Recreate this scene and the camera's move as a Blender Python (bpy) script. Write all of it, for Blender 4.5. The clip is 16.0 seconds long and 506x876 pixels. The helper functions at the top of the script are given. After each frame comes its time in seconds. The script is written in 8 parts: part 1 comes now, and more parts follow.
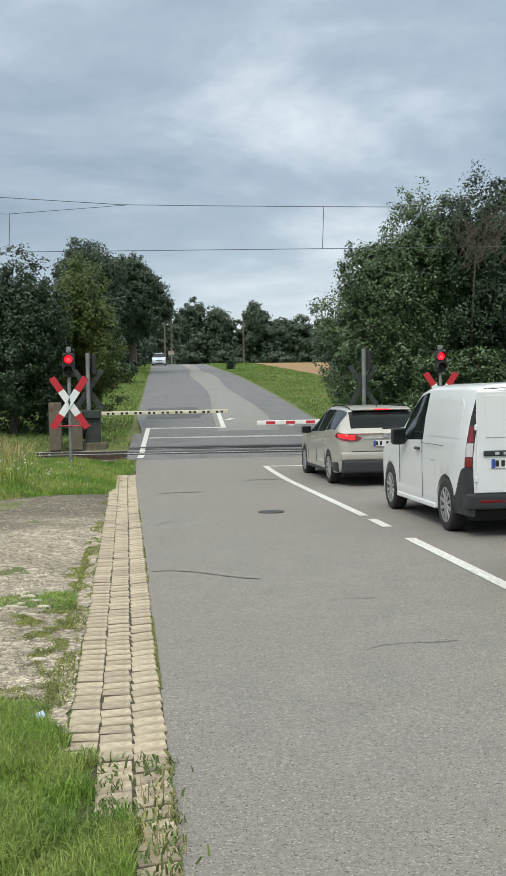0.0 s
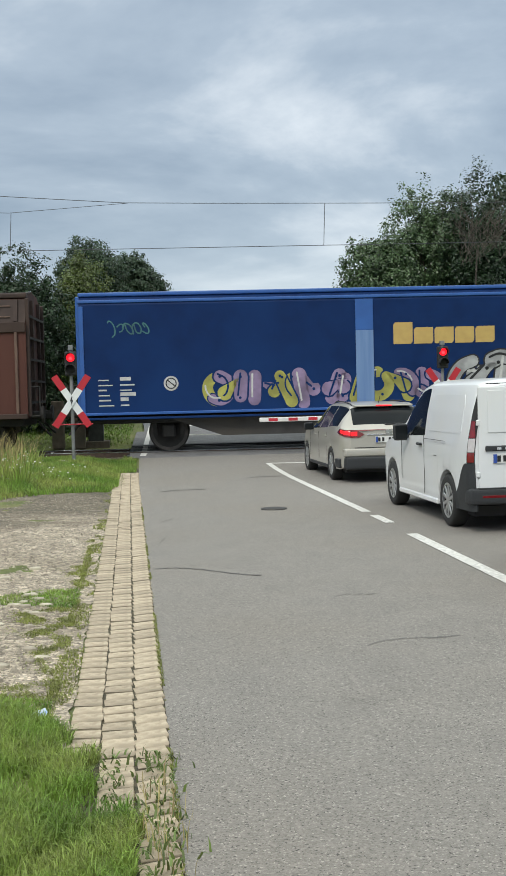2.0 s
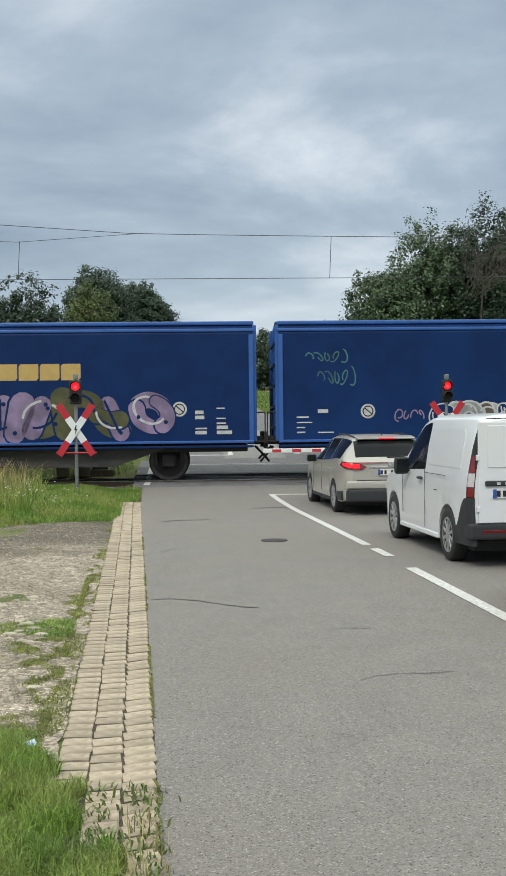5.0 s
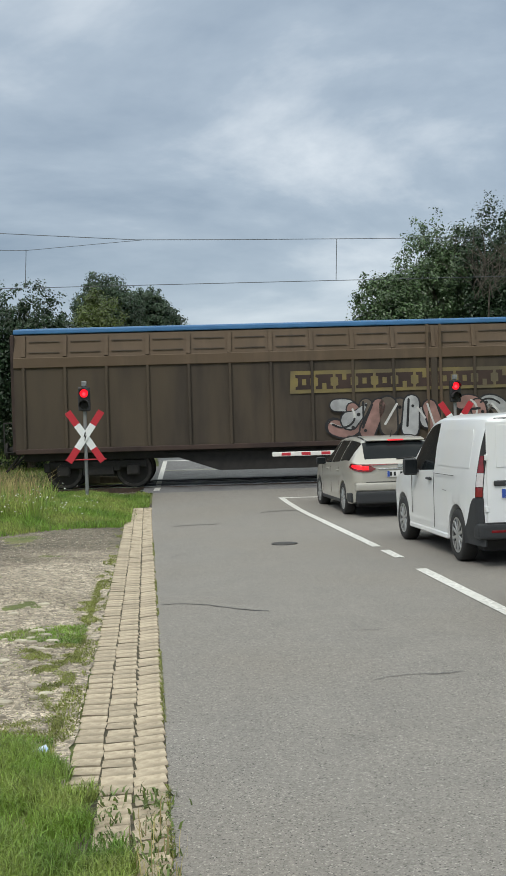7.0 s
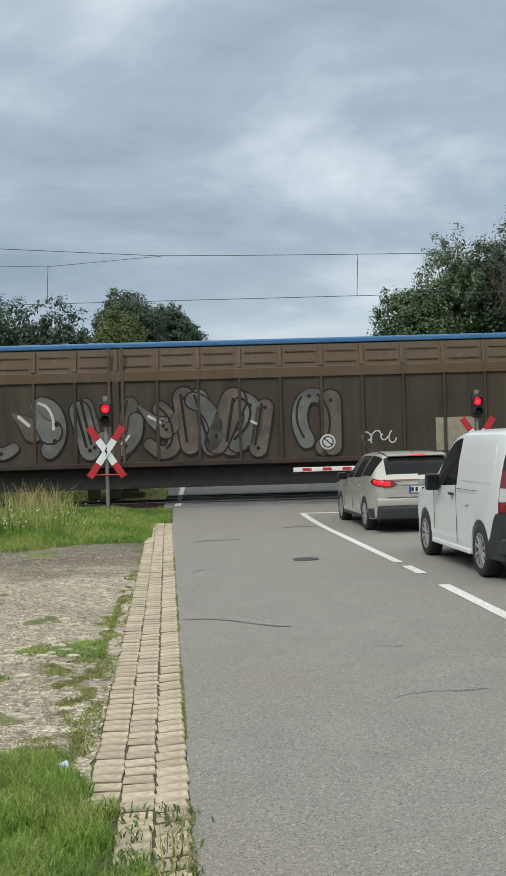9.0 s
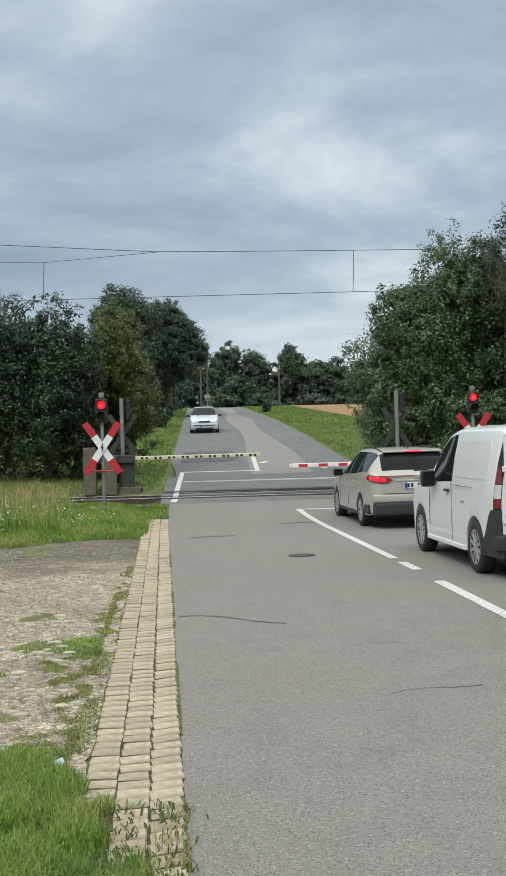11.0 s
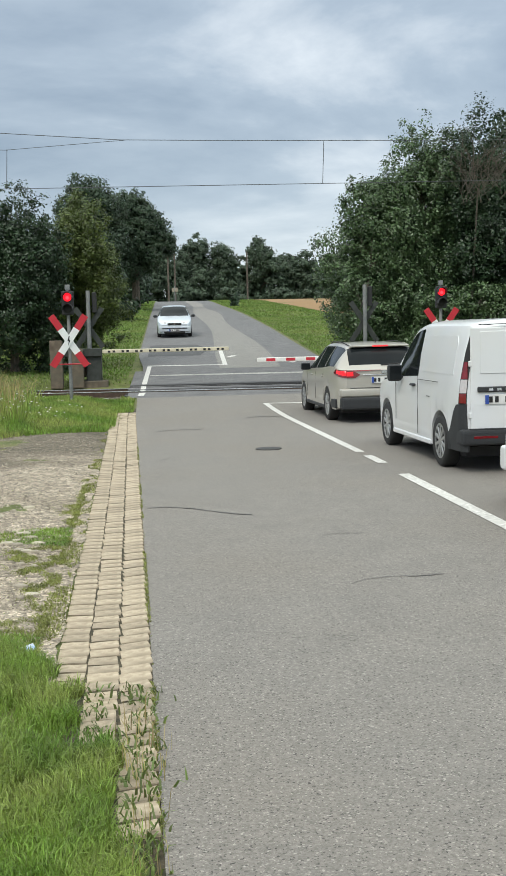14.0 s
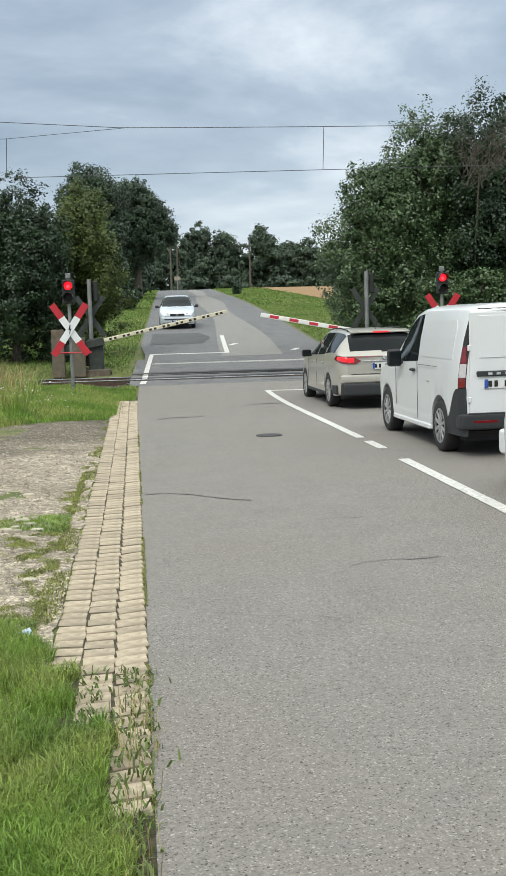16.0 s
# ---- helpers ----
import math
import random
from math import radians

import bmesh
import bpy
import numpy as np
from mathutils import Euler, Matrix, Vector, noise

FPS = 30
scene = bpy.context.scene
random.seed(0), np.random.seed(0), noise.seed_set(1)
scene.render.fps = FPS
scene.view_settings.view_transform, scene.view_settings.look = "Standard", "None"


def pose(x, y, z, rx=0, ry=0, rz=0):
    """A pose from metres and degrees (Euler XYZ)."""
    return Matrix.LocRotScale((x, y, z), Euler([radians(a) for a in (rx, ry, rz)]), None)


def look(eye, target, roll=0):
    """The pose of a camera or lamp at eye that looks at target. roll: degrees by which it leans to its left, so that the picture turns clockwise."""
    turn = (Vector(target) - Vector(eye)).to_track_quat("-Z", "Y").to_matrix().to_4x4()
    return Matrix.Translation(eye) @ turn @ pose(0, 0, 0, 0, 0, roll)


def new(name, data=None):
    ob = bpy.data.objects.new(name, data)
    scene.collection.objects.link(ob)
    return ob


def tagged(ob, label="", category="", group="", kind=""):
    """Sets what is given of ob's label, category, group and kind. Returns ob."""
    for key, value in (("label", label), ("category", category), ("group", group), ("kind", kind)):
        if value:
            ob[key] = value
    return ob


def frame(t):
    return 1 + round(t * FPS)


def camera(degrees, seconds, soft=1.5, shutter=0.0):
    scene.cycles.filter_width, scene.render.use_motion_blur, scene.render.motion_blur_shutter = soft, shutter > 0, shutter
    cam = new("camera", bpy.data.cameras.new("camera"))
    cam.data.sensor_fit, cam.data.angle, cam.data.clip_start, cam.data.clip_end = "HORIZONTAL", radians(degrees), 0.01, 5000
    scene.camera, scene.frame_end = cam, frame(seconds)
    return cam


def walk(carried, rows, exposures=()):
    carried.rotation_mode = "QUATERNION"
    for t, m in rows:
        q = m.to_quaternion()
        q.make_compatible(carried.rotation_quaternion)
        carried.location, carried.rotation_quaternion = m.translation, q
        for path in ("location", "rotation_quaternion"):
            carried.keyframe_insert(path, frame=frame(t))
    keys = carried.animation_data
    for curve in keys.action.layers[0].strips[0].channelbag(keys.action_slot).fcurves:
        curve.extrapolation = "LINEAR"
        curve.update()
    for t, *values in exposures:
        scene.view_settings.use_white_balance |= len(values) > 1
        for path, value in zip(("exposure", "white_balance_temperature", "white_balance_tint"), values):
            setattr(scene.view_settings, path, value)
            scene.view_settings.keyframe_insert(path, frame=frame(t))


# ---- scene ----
cam = camera(25.53, 16.0, soft=1.05)
PATH = [
    (0.0, pose(-0.000, 0.000, 1.750, 87.739, 0.994, -6.502)),
    (0.5, pose(-0.002, 0.001, 1.753, 87.685, 0.988, -6.428)),
    (1.0, pose(-0.001, -0.006, 1.756, 87.576, 1.134, -6.359)),
    (1.5, pose(0.011, 0.017, 1.738, 87.592, 1.302, -6.293)),
    (2.0, pose(0.018, -0.009, 1.745, 87.605, 1.420, -6.346)),
    (2.5, pose(0.039, -0.027, 1.749, 87.711, 1.556, -6.350)),
    (3.0, pose(0.033, -0.028, 1.746, 87.963, 1.395, -6.436)),
    (3.5, pose(0.028, -0.058, 1.757, 88.252, 1.110, -6.450)),
    (4.0, pose(0.042, -0.028, 1.755, 88.571, 0.914, -6.371)),
    (4.5, pose(0.070, -0.026, 1.751, 88.912, 0.671, -6.188)),
    (5.0, pose(0.088, -0.051, 1.765, 89.152, 0.639, -5.985)),
    (7.5, pose(0.112, -0.080, 1.764, 89.399, 1.763, -5.420)),
    (8, pose(0.111, -0.069, 1.760, 89.522, 1.661, -5.239)),
    (8.5, pose(0.123, -0.098, 1.769, 89.826, 1.764, -4.851)),
    (9, pose(0.106, -0.042, 1.752, 90.202, 1.639, -4.422)),
    (11.5, pose(0.116, -0.067, 1.770, 89.729, 1.678, -4.772)),
    (12.0, pose(0.099, -0.066, 1.760, 88.681, 1.424, -5.529)),
    (12.5, pose(0.088, -0.078, 1.767, 87.257, 1.384, -6.116)),
    (13.0, pose(0.097, -0.052, 1.760, 85.977, 1.371, -6.329)),
    (13.5, pose(0.102, -0.055, 1.759, 85.067, 1.261, -6.318)),
    (14.0, pose(0.113, -0.093, 1.757, 84.510, 1.324, -6.250)),
    (14.5, pose(0.131, -0.099, 1.752, 84.208, 1.348, -6.170)),
    (15.0, pose(0.153, -0.127, 1.747, 83.896, 1.457, -6.103)),
    (15.5, pose(0.160, -0.111, 1.733, 83.776, 1.627, -6.090)),
    (16.0, pose(0.167, -0.111, 1.728, 83.926, 1.788, -6.075)),
]
walk(cam, PATH, [(0.0, 0.14), (3.0, 0.12), (5.0, 0.05), (9.0, 0.02), (11.5, 0.06), (13.5, 0.16), (16.0, 0.24)])

# ---- world and sun ----
def make_world():
    w = bpy.data.worlds.new("overcast_sky")
    scene.world = w
    w.use_nodes = True
    nt = w.node_tree
    nt.nodes.clear()
    n, l = nt.nodes.new, nt.links.new
    out, bg = n("ShaderNodeOutputWorld"), n("ShaderNodeBackground")
    sky = n("ShaderNodeTexSky")
    sky.sky_type, sky.sun_disc = "NISHITA", False
    sky.sun_elevation, sky.sun_rotation = radians(48), radians(215)
    tc = n("ShaderNodeTexCoord")
    sep = n("ShaderNodeSeparateXYZ")
    l(tc.outputs["Generated"], sep.inputs[0])
    # cloud deck: directions projected onto a high plane
    zc = n("ShaderNodeMath"); zc.operation = "MAXIMUM"; zc.inputs[1].default_value = 0.0
    l(sep.outputs["Z"], zc.inputs[0])
    za = n("ShaderNodeMath"); za.operation = "ADD"; za.inputs[1].default_value = 0.30
    l(zc.outputs[0], za.inputs[0])
    dx = n("ShaderNodeMath"); dx.operation = "DIVIDE"
    dy = n("ShaderNodeMath"); dy.operation = "DIVIDE"
    l(sep.outputs["X"], dx.inputs[0]); l(za.outputs[0], dx.inputs[1])
    l(sep.outputs["Y"], dy.inputs[0]); l(za.outputs[0], dy.inputs[1])
    comb = n("ShaderNodeCombineXYZ")
    l(dx.outputs[0], comb.inputs[0]); l(dy.outputs[0], comb.inputs[1])
    mp = n("ShaderNodeMapping")
    mp.inputs["Rotation"].default_value = (0, 0, radians(24))
    mp.inputs["Scale"].default_value = (0.88, 1.18, 1.0)
    mp.inputs["Location"].default_value = (3.3, 0.4, 0.0)
    l(comb.outputs[0], mp.inputs["Vector"])
    n1 = n("ShaderNodeTexNoise"); n1.inputs["Scale"].default_value = 1.35; n1.inputs["Detail"].default_value = 7
    n1.inputs["Roughness"].default_value = 0.58; n1.inputs["Distortion"].default_value = 0.35
    n2 = n("ShaderNodeTexNoise"); n2.inputs["Scale"].default_value = 5.0; n2.inputs["Detail"].default_value = 5
    l(mp.outputs[0], n1.inputs["Vector"]); l(mp.outputs[0], n2.inputs["Vector"])
    mix = n("ShaderNodeMix"); mix.data_type = "FLOAT"; mix.inputs["Factor"].default_value = 0.20
    l(n1.outputs["Fac"], mix.inputs["A"]); l(n2.outputs["Fac"], mix.inputs["B"])
    ramp = n("ShaderNodeValToRGB")
    e = ramp.color_ramp.elements
    e[0].position, e[0].color = 0.36, (0.265, 0.335, 0.415, 1)
    e[1].position, e[1].color = 0.64, (0.72, 0.775, 0.815, 1)
    m = e.new(0.50); m.color = (0.40, 0.475, 0.55, 1)
    l(mix.outputs["Result"], ramp.inputs[0])
    # an overcast sky is brighter towards the zenith and pale at the horizon
    el = n("ShaderNodeValToRGB")
    q = el.color_ramp.elements
    q[0].position, q[0].color = 0.0, (0.80, 0.80, 0.80, 1)
    q[1].position, q[1].color = 1.0, (3.45, 3.15, 2.65, 1)
    k = q.new(0.36); k.color = (0.95, 0.95, 0.95, 1)
    k = q.new(0.6); k.color = (2.45, 2.3, 2.0, 1)
    l(zc.outputs[0], el.inputs[0])
    mul = n("ShaderNodeMix"); mul.data_type = "RGBA"; mul.blend_type = "MULTIPLY"; mul.inputs["Factor"].default_value = 1
    l(ramp.outputs[0], mul.inputs["A"]); l(el.outputs[0], mul.inputs["B"])
    hz = n("ShaderNodeMapRange")
    hz.inputs["From Min"].default_value, hz.inputs["From Max"].default_value = 0.0, 0.16
    hz.inputs["To Min"].default_value, hz.inputs["To Max"].default_value = 0.65, 0.0
    l(zc.outputs[0], hz.inputs["Value"])
    pale = n("ShaderNodeMix"); pale.data_type = "RGBA"
    pale.inputs["B"].default_value = (0.50, 0.58, 0.66, 1)
    l(hz.outputs[0], pale.inputs["Factor"]); l(mul.outputs["Result"], pale.inputs["A"])
    # a thin share of clear sky behind the clouds
    add = n("ShaderNodeMix"); add.data_type = "RGBA"; add.blend_type = "ADD"; add.inputs["Factor"].default_value = 0.02
    l(pale.outputs["Result"], add.inputs["A"]); l(sky.outputs[0], add.inputs["B"])
    l(add.outputs["Result"], bg.inputs["Color"])
    bg.inputs["Strength"].default_value = 1.0
    l(bg.outputs[0], out.inputs[0])


make_world()
sun = new("sun", bpy.data.lights.new("sun", "SUN"))
sun.data.energy, sun.data.angle, sun.data.color = 1.5, radians(14), (1.0, 0.95, 0.87)
sun.matrix_basis = look((0, 0, 40), Vector((0, 0, 40)) - Vector((math.sin(radians(215)) * math.cos(radians(48)), math.cos(radians(215)) * math.cos(radians(48)), math.sin(radians(48)))))


# ---- materials ----
def mat(name, c1, c2=None, scale=8.0, rough=0.7, metal=0.0, bump=0.0, bscale=60.0, c3=None, big=0.6, island=0.0, rand=0.0, spec=0.5, coat=0.0, stretch=None, trans=0.0, bdist=0.01):
    """A surface with two scales of colour noise, optional bump and variation from piece to piece."""
    m = bpy.data.materials.new(name)
    m.use_nodes = True
    nt = m.node_tree
    b = nt.nodes["Principled BSDF"]
    n, l = nt.nodes.new, nt.links.new
    b.inputs["Roughness"].default_value = rough
    b.inputs["Metallic"].default_value = metal
    b.inputs["Specular IOR Level"].default_value = spec
    b.inputs["Coat Weight"].default_value = coat
    c2 = c2 or tuple(v * 0.8 for v in c1)
    tc = n("ShaderNodeTexCoord")
    vec = tc.outputs["Object"]
    if stretch:
        mp = n("ShaderNodeMapping")
        mp.inputs["Scale"].default_value = stretch
        l(vec, mp.inputs["Vector"])
        vec = mp.outputs[0]
    fine = n("ShaderNodeTexNoise"); fine.inputs["Scale"].default_value = scale; fine.inputs["Detail"].default_value = 6
    l(vec, fine.inputs["Vector"])
    r1 = n("ShaderNodeValToRGB")
    r1.color_ramp.elements[0].position, r1.color_ramp.elements[1].position = 0.32, 0.68
    r1.color_ramp.elements[0].color, r1.color_ramp.elements[1].color = (*c2, 1), (*c1, 1)
    l(fine.outputs["Fac"], r1.inputs[0])
    col = r1.outputs[0]
    if c3:
        large = n("ShaderNodeTexNoise"); large.inputs["Scale"].default_value = big; large.inputs["Detail"].default_value = 4
        l(vec, large.inputs["Vector"])
        r2 = n("ShaderNodeValToRGB")
        r2.color_ramp.elements[0].position, r2.color_ramp.elements[1].position = 0.45, 0.62
        l(large.outputs["Fac"], r2.inputs[0])
        mx = n("ShaderNodeMix"); mx.data_type = "RGBA"; mx.inputs["B"].default_value = (*c3, 1)
        l(r2.outputs[0], mx.inputs["Factor"]); l(col, mx.inputs["A"])
        col = mx.outputs["Result"]
    if island or rand:
        src = n("ShaderNodeNewGeometry").outputs["Random Per Island"] if island else n("ShaderNodeObjectInfo").outputs["Random"]
        mr = n("ShaderNodeMapRange")
        k = island or rand
        mr.inputs["To Min"].default_value, mr.inputs["To Max"].default_value = 1 - k, 1 + k
        l(src, mr.inputs["Value"])
        hs = n("ShaderNodeHueSaturation")
        l(mr.outputs[0], hs.inputs["Value"]); l(col, hs.inputs["Color"])
        if island:
            mh = n("ShaderNodeMapRange")
            mh.inputs["To Min"].default_value, mh.inputs["To Max"].default_value = 0.497, 0.515
            l(src, mh.inputs["Value"]); l(mh.outputs[0], hs.inputs["Hue"])
        col = hs.outputs[0]
    l(col, b.inputs["Base Color"])
    if bump:
        bn = n("ShaderNodeTexNoise"); bn.inputs["Scale"].default_value = bscale; bn.inputs["Detail"].default_value = 5
        l(vec, bn.inputs["Vector"])
        bp = n("ShaderNodeBump"); bp.inputs["Strength"].default_value = bump; bp.inputs["Distance"].default_value = bdist
        l(bn.outputs["Fac"], bp.inputs["Height"]); l(bp.outputs[0], b.inputs["Normal"])
    if trans:
        tr = n("ShaderNodeBsdfTranslucent")
        l(col, tr.inputs["Color"])
        ms = n("ShaderNodeMixShader"); ms.inputs[0].default_value = trans
        l(b.outputs[0], ms.inputs[1]); l(tr.outputs[0], ms.inputs[2])
        l(ms.outputs[0], nt.nodes["Material Output"].inputs[0])
    return m


def glow(name, c, k):
    m = mat(name, c, c, rough=0.3)
    b = m.node_tree.nodes["Principled BSDF"]
    b.inputs["Emission Color"].default_value = (*c, 1)
    b.inputs["Emission Strength"].default_value = k
    return m


def asphalt_material(name, c1, c2, c3):
    """Worn asphalt: light chips in a dark binder, patches and a few cracks."""
    m = mat(name, c1, c2, scale=2.2, rough=0.9, c3=c3, big=0.35, bump=0.4, bscale=120, bdist=0.008)
    nt = m.node_tree
    b = nt.nodes["Principled BSDF"]
    n, l = nt.nodes.new, nt.links.new
    src = b.inputs["Base Color"].links[0].from_socket
    tc = n("ShaderNodeTexCoord")
    vo = n("ShaderNodeTexVoronoi"); vo.inputs["Scale"].default_value = 135
    l(tc.outputs["Object"], vo.inputs["Vector"])
    chip = n("ShaderNodeSeparateColor")
    l(vo.outputs["Color"], chip.inputs[0])
    mr = n("ShaderNodeMapRange")
    l(chip.outputs[0], mr.inputs["Value"])
    mr.inputs["To Min"].default_value, mr.inputs["To Max"].default_value = 0.0, 1.0
    steps = n("ShaderNodeValToRGB")
    marks = steps.color_ramp.elements
    marks[0].position, marks[0].color = 0.0, (0.3, 0.3, 0.3, 1)
    marks[1].position, marks[1].color = 1.0, (1.75, 1.75, 1.75, 1)
    for where, k in ((0.04, 0.5), (0.08, 0.80), (0.55, 0.99), (0.93, 1.15), (0.97, 1.55)):
        marks.new(where).color = (k, k, k, 1)
    l(mr.outputs[0], steps.inputs[0])
    sp = n("ShaderNodeTexNoise"); sp.inputs["Scale"].default_value = 30; sp.inputs["Detail"].default_value = 8
    sp.inputs["Roughness"].default_value = 0.8
    l(tc.outputs["Object"], sp.inputs["Vector"])
    mr2 = n("ShaderNodeMapRange")
    mr2.inputs["From Min"].default_value, mr2.inputs["From Max"].default_value = 0.3, 0.7
    mr2.inputs["To Min"].default_value, mr2.inputs["To Max"].default_value = 0.75, 1.25
    l(sp.outputs["Fac"], mr2.inputs["Value"])
    mu = n("ShaderNodeMath"); mu.operation = "MULTIPLY"
    l(steps.outputs[0], mu.inputs[0]); l(mr2.outputs[0], mu.inputs[1])
    hs = n("ShaderNodeHueSaturation")
    l(src, hs.inputs["Color"]); l(mu.outputs[0], hs.inputs["Value"])
    # fine transverse cracks
    mp = n("ShaderNodeMapping"); mp.inputs["Scale"].default_value = (0.5, 1.6, 1)
    l(tc.outputs["Object"], mp.inputs["Vector"])
    wob = n("ShaderNodeTexNoise"); wob.inputs["Scale"].default_value = 3
    l(mp.outputs[0], wob.inputs["Vector"])
    va = n("ShaderNodeVectorMath"); va.operation = "ADD"
    l(mp.outputs[0], va.inputs[0]); l(wob.outputs["Color"], va.inputs[1])
    ck = n("ShaderNodeTexVoronoi"); ck.feature = "DISTANCE_TO_EDGE"; ck.inputs["Scale"].default_value = 0.8
    l(va.outputs[0], ck.inputs["Vector"])
    cr = n("ShaderNodeMapRange"); cr.inputs["From Min"].default_value, cr.inputs["From Max"].default_value = 0.0, 0.006
    cr.inputs["To Min"].default_value, cr.inputs["To Max"].default_value = 0.45, 0.0
    l(ck.outputs["Distance"], cr.inputs["Value"])
    gate = n("ShaderNodeTexNoise"); gate.inputs["Scale"].default_value = 0.9
    l(tc.outputs["Object"], gate.inputs["Vector"])
    gr = n("ShaderNodeMapRange"); gr.inputs["From Min"].default_value, gr.inputs["From Max"].default_value = 0.52, 0.66
    l(gate.outputs["Fac"], gr.inputs["Value"])
    gm = n("ShaderNodeMath"); gm.operation = "MULTIPLY"
    l(cr.outputs[0], gm.inputs[0]); l(gr.outputs[0], gm.inputs[1])
    mx = n("ShaderNodeMix"); mx.data_type = "RGBA"; mx.inputs["B"].default_value = (0.03, 0.03, 0.03, 1)
    l(gm.outputs[0], mx.inputs["Factor"]); l(hs.outputs[0], mx.inputs["A"])
    l(mx.outputs["Result"], b.inputs["Base Color"])
    return m


def gravel_material():
    """Dusty yard of fine gravel: pebbles of two sizes, trodden earth, a damp dark stretch by the verge."""
    m = mat("gravel_yard", (0.47, 0.40, 0.31), (0.28, 0.235, 0.178), scale=5, rough=0.95, c3=(0.285, 0.24, 0.18), big=0.8)
    nt = m.node_tree
    b = nt.nodes["Principled BSDF"]
    n, l = nt.nodes.new, nt.links.new
    col = b.inputs["Base Color"].links[0].from_socket
    tc = n("ShaderNodeTexCoord")
    heights = []
    for scale, lo, hi in ((26, 0.55, 1.4), (70, 0.6, 1.4)):
        vo = n("ShaderNodeTexVoronoi"); vo.inputs["Scale"].default_value = scale
        l(tc.outputs["Object"], vo.inputs["Vector"])
        pick = n("ShaderNodeSeparateColor"); l(vo.outputs["Color"], pick.inputs[0])
        mr = n("ShaderNodeMapRange")
        mr.inputs["To Min"].default_value, mr.inputs["To Max"].default_value = lo, hi
        l(pick.outputs[0], mr.inputs["Value"])
        hs = n("ShaderNodeHueSaturation")
        l(col, hs.inputs["Color"]); l(mr.outputs[0], hs.inputs["Value"])
        col = hs.outputs[0]
        heights.append(vo.outputs["Distance"])
    # damp earth: a ragged band along the far side of the yard
    sep = n("ShaderNodeSeparateXYZ"); l(tc.outputs["Object"], sep.inputs[0])
    wob = n("ShaderNodeTexNoise"); wob.inputs["Scale"].default_value = 0.9; wob.inputs["Detail"].default_value = 6
    l(tc.outputs["Object"], wob.inputs["Vector"])
    ma = n("ShaderNodeMath"); ma.operation = "MULTIPLY_ADD"; ma.inputs[1].default_value = 5.0
    l(wob.outputs["Fac"], ma.inputs[0]); l(sep.outputs["Y"], ma.inputs[2])
    sl = n("ShaderNodeMath"); sl.operation = "MULTIPLY_ADD"; sl.inputs[1].default_value = -0.35
    l(sep.outputs["X"], sl.inputs[0]); l(ma.outputs[0], sl.inputs[2])
    band = n("ShaderNodeValToRGB")
    e = band.color_ramp.elements
    mr = n("ShaderNodeMapRange")
    mr.inputs["From Min"].default_value, mr.inputs["From Max"].default_value = 15.0, 25.0
    l(sl.outputs[0], mr.inputs["Value"]); l(mr.outputs[0], band.inputs[0])
    e[0].position, e[0].color = 0.26, (0, 0, 0, 1)
    e[1].position, e[1].color = 0.50, (1, 1, 1, 1)
    e.new(0.38).color = (0.7, 0.7, 0.7, 1)
    mx = n("ShaderNodeMix"); mx.data_type = "RGBA"; mx.blend_type = "MULTIPLY"; mx.inputs["B"].default_value = (0.40, 0.40, 0.38, 1)
    l(band.outputs[0], mx.inputs["Factor"]); l(col, mx.inputs["A"])
    l(mx.outputs["Result"], b.inputs["Base Color"])
    low = n("ShaderNodeTexNoise"); low.inputs["Scale"].default_value = 9; low.inputs["Detail"].default_value = 8
    l(tc.outputs["Object"], low.inputs["Vector"])
    su = n("ShaderNodeMath"); su.operation = "SUBTRACT"
    l(low.outputs["Fac"], su.inputs[0]); l(heights[0], su.inputs[1])
    bp = n("ShaderNodeBump"); bp.inputs["Strength"].default_value = 0.9; bp.inputs["Distance"].default_value = 0.03
    l(su.outputs[0], bp.inputs["Height"]); l(bp.outputs[0], b.inputs["Normal"])
    return m


